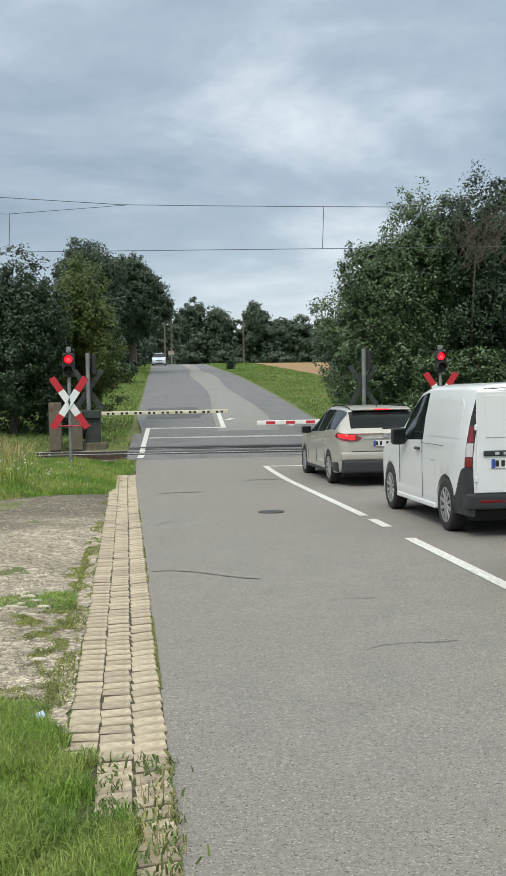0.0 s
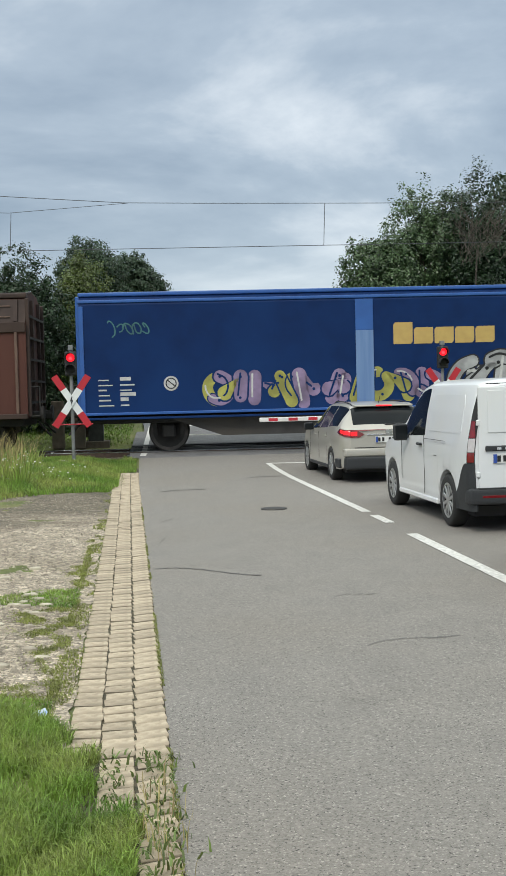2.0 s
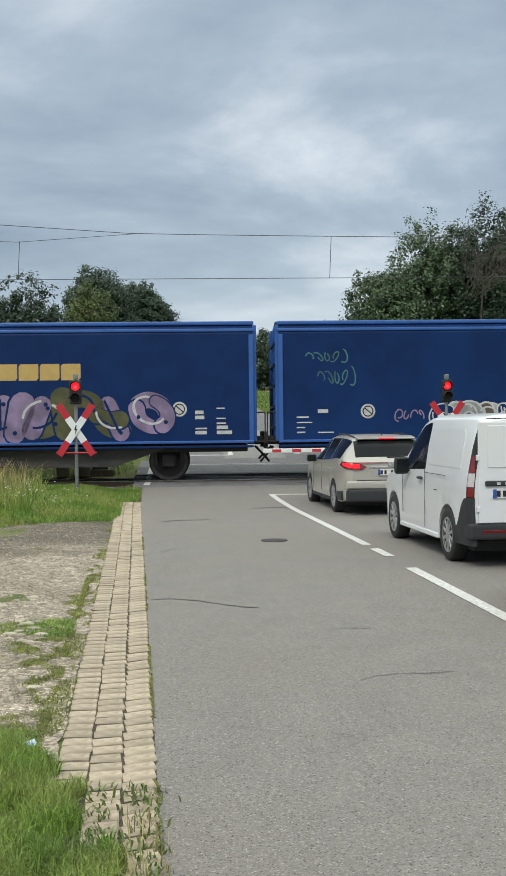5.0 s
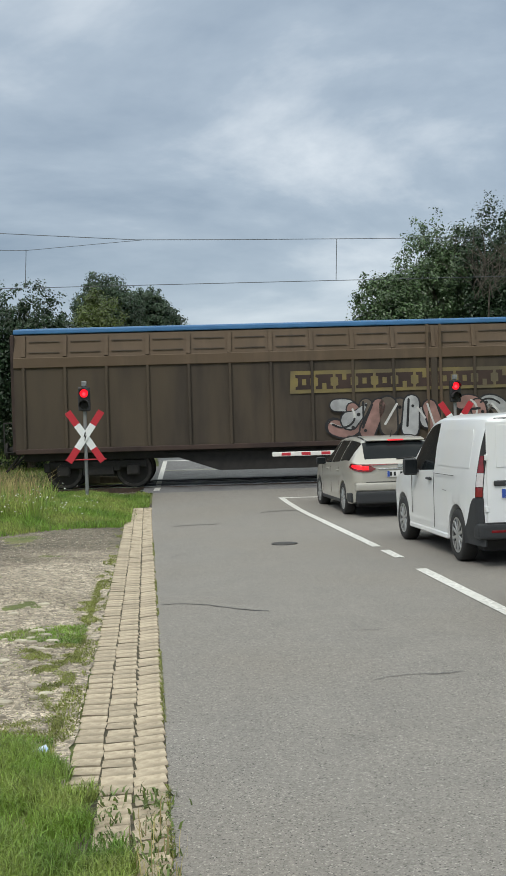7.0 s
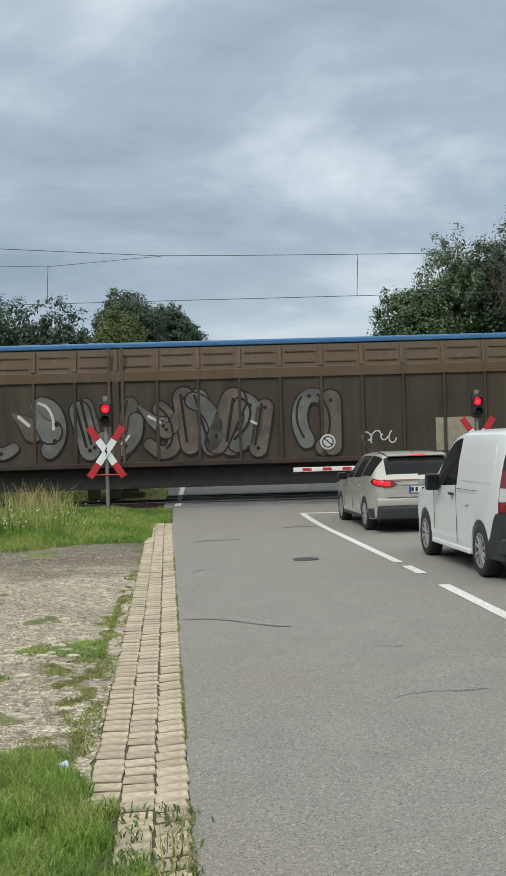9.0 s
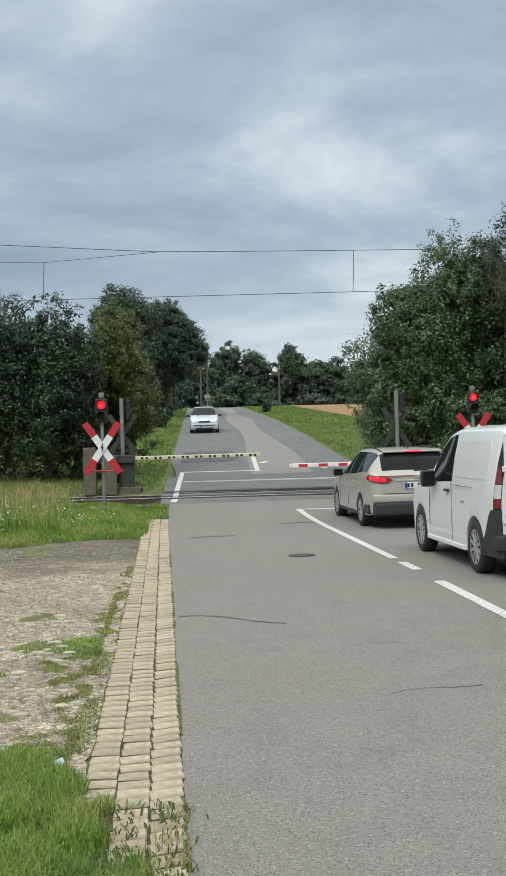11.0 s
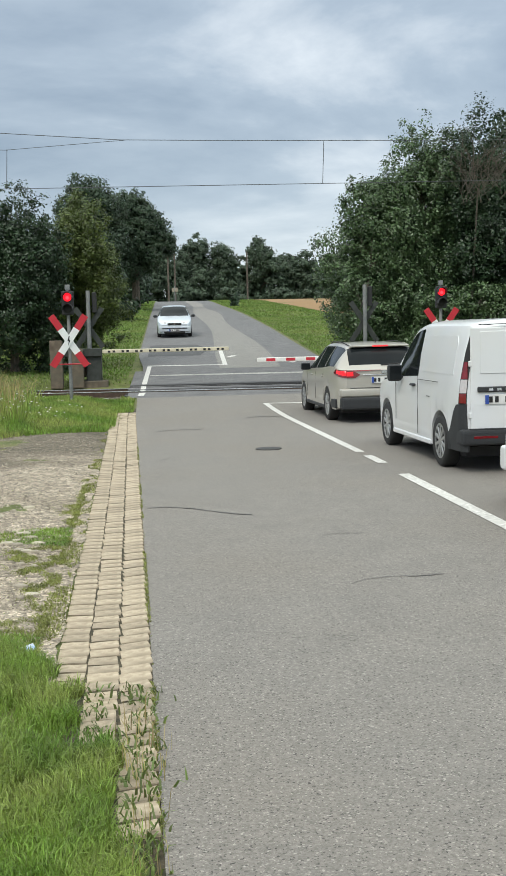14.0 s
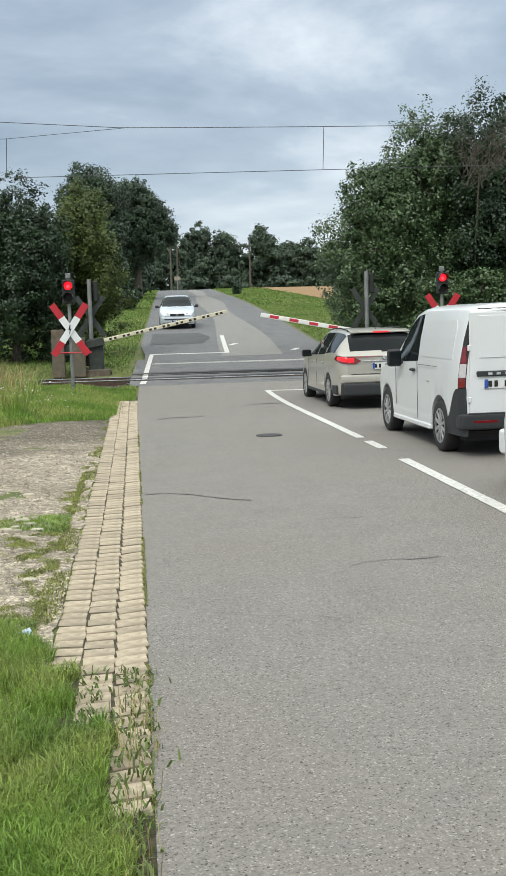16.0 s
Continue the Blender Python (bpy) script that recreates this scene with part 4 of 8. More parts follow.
    # loose stones on the gravel
    verts, faces = [], []
    for _ in range(22000):
        x, y = rng.uniform(-3.4, -0.5), 6.3 + 12.9 * rng.random() ** 1.5
        s = rng.uniform(0.004, 0.013) * (2.6 if rng.random() < 0.05 else 1)
        z = yard_z(x, y) + 0.012
        b = len(verts)
        for d in ((1, 0, -0.2), (-0.5, 0.85, -0.2), (-0.5, -0.85, -0.2), (0, 0, 0.7)):
            verts.append((x + d[0] * s * rng.uniform(0.6, 1.4), y + d[1] * s * rng.uniform(0.6, 1.4), z + d[2] * s * rng.uniform(0.6, 1.2)))
        faces += [(b, b + 1, b + 3), (b + 1, b + 2, b + 3), (b + 2, b, b + 3)]
    tagged(raw("loose_stones", verts, faces, M["stone"]), "loose stones scattered over the gravel", "stones", kind="stuff")


# ---- paint and metal ----
P = {
    "van_white": mat("white_van_paint", (0.70, 0.715, 0.725), (0.66, 0.675, 0.685), scale=2, rough=0.32, coat=0.5, c3=(0.67, 0.675, 0.665), big=1.0),
    "champagne": mat("beige_silver_paint", (0.43, 0.41, 0.365), (0.40, 0.38, 0.335), scale=3, rough=0.34, metal=0.15, coat=0.7),
    "ice": mat("pale_silver_paint", (0.62, 0.67, 0.72), (0.56, 0.61, 0.66), scale=3, rough=0.3, metal=0.3, coat=0.6),
    "plastic": mat("dark_grey_plastic", (0.026, 0.028, 0.031), (0.020, 0.022, 0.024), scale=40, rough=0.6, bump=0.1),
    "gap": mat("black_seam", (0.02, 0.02, 0.02), rough=0.8),
    "glass": mat("tinted_glass", (0.014, 0.017, 0.019), (0.010, 0.012, 0.013), scale=2, rough=0.05, spec=0.13),
    "tail_off": mat("red_lens", (0.20, 0.010, 0.014), (0.13, 0.008, 0.01), scale=20, rough=0.15, coat=0.6),
    "tail_on": glow("lit_red_lens", (0.85, 0.012, 0.02), 0.9),
    "lens_grey": mat("clear_lens", (0.55, 0.52, 0.52), (0.45, 0.42, 0.42), scale=20, rough=0.15, coat=0.6),
    "chrome": mat("bright_metal", (0.65, 0.65, 0.66), rough=0.2, metal=1.0),
    "rim": mat("alloy_rim", (0.48, 0.49, 0.50), (0.40, 0.41, 0.42), scale=10, rough=0.3, metal=0.8),
    "plate": mat("plate_white", (0.72, 0.72, 0.70), rough=0.5),
    "blue": mat("plate_blue", (0.03, 0.08, 0.35), rough=0.5),
    "ink": mat("black_ink", (0.015, 0.015, 0.015), rough=0.6),
    "galv": mat("galvanised_steel", (0.24, 0.25, 0.25), (0.16, 0.17, 0.17), scale=9, rough=0.55, metal=0.5, c3=(0.28, 0.28, 0.27), big=2),
    "sign_white": mat("sign_white", (0.78, 0.80, 0.80), (0.70, 0.72, 0.72), scale=6, rough=0.5),
    "sign_red": mat("sign_red", (0.50, 0.020, 0.035), (0.42, 0.018, 0.03), scale=6, rough=0.5),
    "sign_back": mat("sign_grey_back", (0.055, 0.06, 0.055), (0.035, 0.04, 0.035), scale=8, rough=0.6, metal=0.3),
    "lamp_black": mat("signal_black", (0.02, 0.02, 0.021), (0.014, 0.014, 0.015), scale=12, rough=0.6),
    "lamp_red": glow("lit_signal_lens", (1.0, 0.012, 0.025), 1.25),
    "lamp_core": glow("bright_signal_core", (1.0, 0.05, 0.07), 1.5),
    "bar_white": mat("barrier_white", (0.78, 0.77, 0.74), (0.66, 0.65, 0.62), scale=7, rough=0.5),
    "bar_cream": mat("barrier_cream_back", (0.70, 0.64, 0.48), (0.58, 0.52, 0.38), scale=7, rough=0.5),
    "bar_red": mat("barrier_red", (0.52, 0.025, 0.04), (0.44, 0.022, 0.035), scale=7, rough=0.5),
    "concrete": mat("weathered_concrete", (0.17, 0.135, 0.10), (0.10, 0.08, 0.06), scale=6, rough=0.95, bump=0.5, c3=(0.11, 0.10, 0.075), big=2),
    "bluebag": mat("blue_litter", (0.25, 0.38, 0.62), (0.55, 0.58, 0.60), scale=30, rough=0.4),
}


# ---- motor cars ----
def table(t, y):
    """Smooth curve through the points of a table, with no overshoot."""
    if y <= t[0][0]:
        return t[0][1]
    for i in range(len(t) - 1):
        (a, va), (b, vb) = t[i], t[i + 1]
        if y > b:
            continue

        def slope(j):
            if j in (0, len(t) - 1):
                p, q = (0, 1) if j == 0 else (j - 1, j)
                return (t[q][1] - t[p][1]) / (t[q][0] - t[p][0])
            l, r = (t[j][1] - t[j - 1][1]) / (t[j][0] - t[j - 1][0]), (t[j + 1][1] - t[j][1]) / (t[j + 1][0] - t[j][0])
            return 0.0 if l * r <= 0 else 2 * l * r / (l + r)
        h = b - a
        k = (y - a) / h
        return va * (1 + 2 * k) * (1 - k) ** 2 + h * slope(i) * k * (1 - k) ** 2 + vb * k * k * (3 - 2 * k) + h * slope(i + 1) * k * k * (k - 1)
    return t[-1][1]


def ring_at(spec, y):
    """Half a cross-section of the body, from the sill over the window to the middle of the roof."""
    W, zb, zs, zl = table(spec["half"], y), table(spec["bottom"], y), table(spec["mid"], y), table(spec["belt"], y)
    zr, wr = table(spec["roof"], y), table(spec["top"], y)
    lo = zb
    for yc in spec["axles"]:
        d = spec["arch"] ** 2 - (y - yc) ** 2
        if d >= 0:
            lo = max(lo, spec["hub"] + math.sqrt(d))
    zs = max(zs, lo + 0.03)
    zl = max(zl, zs + 0.02)
    zr = max(zr, zl + 0.012)
    zw = zl + (zr - zl) * 0.84
    xl, xw = W * 0.972, wr + (W - wr) * 0.08
    tuck = 0.965 if lo == zb else 0.988
    half = [(W * 0.86, zb if lo == zb else lo), (W * tuck, lo), (W * (tuck + 1) / 2, lo + 0.05 if lo + 0.05 < zs else (lo + zs) / 2), (W, zs), (W * 0.996, (zs + zl) / 2), (xl, zl), ((xl + xw) / 2 + 0.012, (zl + zw) / 2), (xw, zw)]
    for k in range(1, 7):
        a = k * math.pi / 12
        half.append((xw * max(0.0, math.cos(a)) ** 0.55 if k < 6 else 0.0, zw + (zr - zw) * math.sin(a) ** 0.85))
    return half


def skin_x(spec, y, z):
    """Half width of the body at a height above its sill."""
    ring = ring_at(spec, y)[1:]
    if z <= ring[0][1]:
        return ring[0][0]
    for (xa, za), (xb, zb) in zip(ring, ring[1:]):
        if z <= zb:
            return xa + (xb - xa) * (z - za) / max(1e-6, zb - za)
    return 0.0


def skin_patch(name, spec, rows, s, lift, material, parent, label=""):
    """A thin fitted panel on the body's side: rows of (y, z) of equal length, s the side."""
    verts, faces = [], []
    w = len(rows[0])
    for up in (lift, -0.012):
        for row in rows:
            for y, z in row:
                x = skin_x(spec, max(0.0, y), z) + up
                verts.append((s * x, y - (up if y < 0.1 else 0.0), z))
    m = len(rows) * w
    for j in range(len(rows) - 1):
        for i in range(w - 1):
            k = j * w + i
            faces.append((k, k + 1, k + w + 1, k + w))
    rim = [i for i in range(w)] + [j * w + w - 1 for j in range(1, len(rows))] + [(len(rows) - 1) * w + i for i in range(w - 2, -1, -1)] + [j * w for j in range(len(rows) - 2, 0, -1)]
    for a, b in zip(rim, rim[1:] + rim[:1]):
        faces.append((a, b, b + m, a + m))
    ob = raw(name, verts, faces, material, parent, label, smooth=True)
    ob.data.set_sharp_from_angle(angle=radians(40))
    return ob


def spread_rows(y0, y1, z0, z1, ny=8, nz=8):
    """Rows for skin_patch; y0 and y1 may depend on z, z0 and z1 on the share along y."""
    rows = []
    for j in range(nz + 1):
        row = []
        for i in range(ny + 1):
            a = i / ny
            lo, hi = (z0(a) if callable(z0) else z0), (z1(a) if callable(z1) else z1)
            z = lo + (hi - lo) * j / nz
            p, q = (y0(z) if callable(y0) else y0), (y1(z) if callable(y1) else y1)
            row.append((p + (q - p) * a, z))
        rows.append(row)
    return rows


def loft(spec):
    """Stations along the car and the cross-section at each."""
    ys = set(spec["stations"])
    ends = min(ys), max(ys)
    for k in range(int((ends[1] - ends[0]) / 0.09)):
        y = ends[0] + 0.09 * k
        if min(abs(y - q) for q in ys) > 0.03:
            ys.add(round(y, 4))
    for yc in spec["axles"]:
        for k in range(0, 17):
            ys.add(round(yc + spec["arch"] * math.cos(math.pi * k / 16), 4))
    ys = sorted(ys)
    return ys, [ring_at(spec, y) for y in ys]


def car_body(root, spec, paint, label=""):
    ys, rings = loft(spec)
    n = len(rings[0])

    def vid(store, key, co):
        if key not in store[1]:
            store[1][key] = len(store[0])
            store[0].append(co)
        return store[1][key]
    body = ([], {})
    panes = {}
    faces = {"body": []}
    for i in range(len(ys) - 1):
        mid = (ys[i] + ys[i + 1]) / 2
        for j in range(n - 1):
            dest = "body"
            if j in (5, 6):
                for k, (a, b) in enumerate(spec["side_glass"]):
                    if a < mid < b:
                        dest = "side_window", k
            if j >= 8:
                for nm in ("rear_window", "windscreen"):
                    a, b = spec.get(nm, (9, 9))
                    if a < mid < b and j >= 8:
                        dest = nm, 0
            for s in (1, -1):
                d = dest if dest == "body" else (dest[0], dest[1], s if dest[0] == "side_window" else 0)
                store = body if d == "body" else panes.setdefault(d, ([], {}, []))
                q = []
                for (ii, jj) in ((i, j), (i + 1, j), (i + 1, j + 1), (i, j + 1)):
                    x, z = rings[ii][jj]
                    q.append(vid(store, (ii, jj, s if x > 0 else 1), (s * x, ys[ii], z)))
                if s < 0:
                    q.reverse()
                q = list(dict.fromkeys(q))
                if len(q) > 2:
                    (faces["body"] if d == "body" else store[2]).append(q)
    # closed ends and floor
    for i in (0, len(ys) - 1):
        loop = [body[1].get((i, j, 1)) for j in range(n)] + [body[1].get((i, j, -1)) for j in range(n - 2, -1, -1)]
        loop = list(dict.fromkeys(k for k in loop if k is not None))
        faces["body"].append(loop if i else loop[::-1])
    for i in range(len(ys) - 1):
        a = [body[1][(i, 0, 1)], body[1][(i + 1, 0, 1)], body[1][(i + 1, 0, -1)], body[1][(i, 0, -1)]]
        faces["body"].append(a)
    ob = raw("body", body[0], faces["body"], paint, root, label, smooth=True)
    ob.data.set_sharp_from_angle(angle=radians(32))
    for (nm, k, s), (v, _, f) in panes.items():
        pane = raw(nm, v, f, P["glass"], root, smooth=True)
    return ob


def wheel(root, x, y, r, w, side, spokes=10):
    """One road wheel: tyre with an alloy rim."""
    hub = new("wheel")
    hub.parent = root
    hub.matrix_basis = pose(x, y, r)
    bm = bmesh.new()
    prof = [(r * 0.66, -w / 2 + 0.01), (r * 0.9, -w / 2), (r * 0.97, -w / 2 + 0.015), (r, -w / 2 + 0.04), (r, w / 2 - 0.04), (r * 0.97, w / 2 - 0.015), (r * 0.9, w / 2), (r * 0.66, w / 2 - 0.01)]
    seg = 36
    rows = [[bm.verts.new((b, math.cos(k * math.tau / seg) * a, math.sin(k * math.tau / seg) * a)) for k in range(seg)] for a, b in prof]
    for p, q in zip(rows, rows[1:]):
        for k in range(seg):
            bm.faces.new((p[k], p[(k + 1) % seg], q[(k + 1) % seg], q[k]))
    part("tyre", bm, M["rubber"], hub, smooth=True)
    bm = bmesh.new()
    f = side * (w / 2 - 0.02)
    bmesh.ops.create_cone(bm, cap_ends=True, segments=28, radius1=r * 0.67, radius2=r * 0.67, depth=0.02, matrix=pose(f - side * 0.05, 0, 0, 0, 90, 0))
    part("backing", bm, P["gap"], hub)
    bm = bmesh.new()
    for k in range(spokes):
        rot = Matrix.Rotation(k * math.tau / spokes, 3, "X")
        vs = box(bm, (0, 0, 0), (0.02, r * 0.14, r * 0.56), None, 0.006)
        for v in vs:
            v.co = rot @ (v.co + Vector((0, 0, r * 0.36))) + Vector((f, 0, 0))
    rod(bm, (f - 0.012, 0, 0), (f + 0.016, 0, 0), r * 0.14, seg=14)
    rim = [(r * 0.68, -0.012), (r * 0.69, 0.012), (r * 0.61, 0.012), (r * 0.61, -0.012)]
    rr = [[bm.verts.new((f + b, math.cos(k * math.tau / 32) * a, math.sin(k * math.tau / 32) * a)) for k in range(32)] for a, b in rim]
    for p, q in zip(rr, rr[1:] + rr[:1]):
        for k in range(32):
            bm.faces.new((p[k], p[(k + 1) % 32], q[(k + 1) % 32], q[k]))
    part("rim", bm, P["rim"], hub)
    return hub


def mirror_pod(root, x, y, z, s, paint, sx=0.20, sz=0.20):
    bm = bmesh.new()
    box(bm, (x + s * 0.13, y, z), (sx, 0.11, sz), bevel=0.05, seg=4)
    box(bm, (x + s * 0.02, y + 0.01, z - sz * 0.25), (0.12, 0.05, 0.05), bevel=0.01)
    m = part("side_mirror", bm, paint, root, smooth=True)
    part("mirror_glass", boxm((x + s * 0.13, y - 0.052, z), (sx * 0.82, 0.008, sz * 0.8), bevel=0.003), P["glass"], m)


def plate_bars(root, y, z, s=-1, w=0.52, cx=0.0):
    """Number plate with a blue band and plain dark bars."""
    p = part("number_plate", boxm((cx, y, z), (w, 0.012, 0.115), bevel=0.003), P["plate"], root)
    part("blue_band", boxm((cx + s * w * 0.45, y + s * 0.008, z), (w * 0.085, 0.006, 0.105)), P["blue"], p)
    for k, x in enumerate((-0.36, -0.22, 0.02, 0.15, 0.28, 0.38)):
        part("bar", boxm((cx - s * x * w, y + s * 0.008, z), (0.042, 0.004, 0.072)), P["ink"], p)


def side_seam(root, x, y0, z0, y1, z1):
    part("seam", boxm((x, (y0 + y1) / 2, (z0 + z1) / 2), (0.005, max(0.006, abs(y1 - y0)), max(0.006, abs(z1 - z0)))), P["gap"], root)


def build_van():
    v = thing("van", pose(4.87, 12.72, 0.0, 0, 0, 0.8), "white panel van with dark bumper waiting in the queue", "van")
    # origin at the middle of the rear bumper; y runs forward
    spec = dict(stations=[0.0, 0.05, 0.12, 0.3, 0.6, 1.3, 1.9, 2.3, 2.6, 2.9, 3.1, 3.35, 3.6, 3.9, 4.15, 4.35, 4.45, 4.5], axles=(0.86, 3.62), arch=0.385, hub=0.325,
                half=[(0, 0.845), (0.03, 0.885), (0.09, 0.908), (0.5, 0.925), (3.6, 0.925), (4.1, 0.90), (4.35, 0.82), (4.5, 0.66)],
                bottom=[(0, 0.38), (0.3, 0.33), (0.475, 0.30), (0.7, 0.24), (4.2, 0.24), (4.5, 0.30)],
                mid=[(0, 0.74), (4.0, 0.74), (4.5, 0.62)],
                belt=[(0, 1.13), (0.5, 1.13), (2.9, 1.06), (3.35, 1.02), (3.6, 1.0), (4.1, 0.92), (4.4, 0.80), (4.5, 0.70)],
                roof=[(0, 1.76), (0.05, 1.80), (0.12, 1.825), (0.6, 1.84), (1.9, 1.84), (2.3, 1.80), (2.6, 1.70), (3.1, 1.36), (3.5, 1.06), (3.6, 1.02), (4.1, 0.94), (4.5, 0.72)],
                top=[(0, 0.70), (0.09, 0.74), (0.6, 0.77), (1.9, 0.77), (2.6, 0.74), (3.5, 0.80), (4.5, 0.60)],
                side_glass=[(1.92, 2.95)], windscreen=(2.32, 3.5))
    car_body(v, spec, P["van_white"], "white painted steel body")
    for s in (-1, 1):
        wheel(v, s * 0.82, 0.86, 0.325, 0.205, s, 10)
        wheel(v, s * 0.82, 3.62, 0.325, 0.205, s, 10)
        mirror_pod(v, s * 0.89, 2.72, 1.12, s, P["plastic"], 0.2, 0.24)
        # black strip that widens downwards into the tall tail lamp
        back = [(0.80, 0.10), (1.0, 0.095), (1.30, 0.085), (1.50, 0.08), (1.78, 0.075)]
        part_rows = spread_rows(-0.004, lambda z: table(back, z), 0.83, 1.775, 6, 14)
        skin_patch("pillar_trim", spec, part_rows, s, 0.006, P["gap"], v, "black rear pillar trim")
        for z0, z1, m, lb in ((1.13, 1.33, "tail_off", "dark red upper tail lamp"), (0.965, 1.125, "lens_grey", "clear reversing lamp"), (0.845, 0.96, "tail_off", "dark red lower tail lamp")):
            skin_patch("tail_lamp", spec, spread_rows(lambda z: 0.0 + 0.10 * max(0.0, z - 1.13), lambda z: table(back, z) - 0.02, z0, z1, 5, 4), s, 0.013, P[m], v, lb)
        # dark corner of the bumper, rising along the side
        rise_ = lambda a: 0.83 - 0.36 * smoothstep(0.25, 1.0, a)
        cr = skin_patch("bumper_corner", spec, spread_rows(-0.01, 0.475, 0.265, rise_, 12, 5), s, 0.016, P["plastic"], v, "dark grey plastic bumper corner")
        part("sill", boxm((s * 0.905, 2.24, 0.27), (0.05, 1.9, 0.07), bevel=0.015), P["van_white"], v)
        # pressed panel, door gap and handle
        skin_patch("side_panel", spec, spread_rows(lambda z: 0.36 + 0.08 * smoothstep(1.55, 1.64, z), lambda z: 1.74 - 0.10 * smoothstep(1.55, 1.64, z), 1.17, 1.64, 12, 10), s, 0.005, P["van_white"], v)
        side_seam(v, s * 0.924, 1.86, 0.33, 1.868, 1.12)
        side_seam(v, s * 0.926, 3.02, 0.45, 3.028, 1.0)
        side_seam(v, s * 0.929, 0.9, 1.06, 1.86, 1.064)
        h = part("door_handle", boxm((s * 0.94, 2.05, 0.98), (0.05, 0.17, 0.035), bevel=0.012), P["plastic"], v, "black door handle")
        part("fuel_flap", boxm((s * 0.9275, 1.35, 0.86), (0.005, 0.14, 0.006)), P["gap"], v)
        for z in (1.31, 0.70):
            part("hinge", boxm((s * 0.80, -0.012, z), (0.04, 0.04, 0.07), bevel=0.008), P["van_white"], v)
        refl = part("reflector", boxm((s * 0.62, -0.045, 0.44), (0.30, 0.012, 0.035), bevel=0.004), P["tail_off"], v)
    # two rear doors with pressed fields
    for s in (-1, 1):
        d = part("rear_door", boxm((s * 0.402, -0.006, 1.10), (0.79, 0.03, 1.26), bevel=0.012, seg=2), P["van_white"], v, "plain white rear door")
        part("door_panel", boxm((s * 0.385, -0.024, 1.44), (0.60, 0.012, 0.50), bevel=0.005), P["van_white"], d)
    hb = part("handle_strip", boxm((-0.35, -0.035, 1.005), (0.74, 0.035, 0.065), bevel=0.012), P["plastic"], v, "dark grey handle strip")
    for k in range(5):
        part("lettering", boxm((-0.56 + 0.10 * k, -0.055, 1.005), (0.05, 0.004, 0.03)), P["chrome"], hb)
    plate_bars(v, -0.03, 0.885, cx=-0.37)
    bm = bmesh.new()
    box(bm, (0, 0.07, 0.44), (1.83, 0.24, 0.20), bevel=0.05, seg=3)
    part("rear_bumper", bm, P["plastic"], v, "dark grey plastic bumper")
    part("bumper_step", boxm((0, 0.03, 0.535), (1.62, 0.14, 0.02), bevel=0.006), P["plastic"], v)
    part("underbody", boxm((0, 2.1, 0.235), (1.5, 3.6, 0.12)), P["gap"], v)
    for ya in (0.86, 3.62):
        part("wheel_housing", boxm((0, ya, 0.46), (1.62, 0.74, 0.45)), P["gap"], v)


ESTATE = dict(stations=[0.0, 0.05, 0.12, 0.25, 0.45, 0.62, 0.9, 1.27, 1.31, 1.62, 1.7, 2.13, 2.17, 2.36, 2.7, 3.0, 3.3, 3.5, 3.8, 4.1, 4.35, 4.5, 4.56], axles=(1.0, 3.65), arch=0.345, hub=0.315,
              half=[(0, 0.72), (0.05, 0.80), (0.12, 0.845), (0.3, 0.885), (0.8, 0.91), (3.6, 0.905), (4.2, 0.85), (4.45, 0.70), (4.56, 0.52)],
              bottom=[(0, 0.34), (0.4, 0.24), (4.2, 0.22), (4.56, 0.28)],
              mid=[(0, 0.70), (1.0, 0.72), (3.6, 0.66), (4.56, 0.52)],
              belt=[(0, 0.95), (0.12, 1.0), (0.6, 1.05), (1.5, 1.0), (3.3, 0.93), (4.2, 0.78), (4.56, 0.60)],
              roof=[(0, 0.97), (0.05, 1.01), (0.12, 1.08), (0.40, 1.385), (0.62, 1.445), (1.3, 1.49), (2.0, 1.49), (2.36, 1.455), (3.3, 0.98), (4.2, 0.81), (4.56, 0.62)],
              top=[(0, 0.60), (0.12, 0.64), (0.62, 0.60), (1.3, 0.62), (2.36, 0.62), (3.3, 0.74), (4.56, 0.5)],
              side_glass=[(0.46, 1.27), (1.31, 2.13), (2.17, 3.02)], rear_window=(0.1, 0.47), windscreen=(2.36, 3.3))


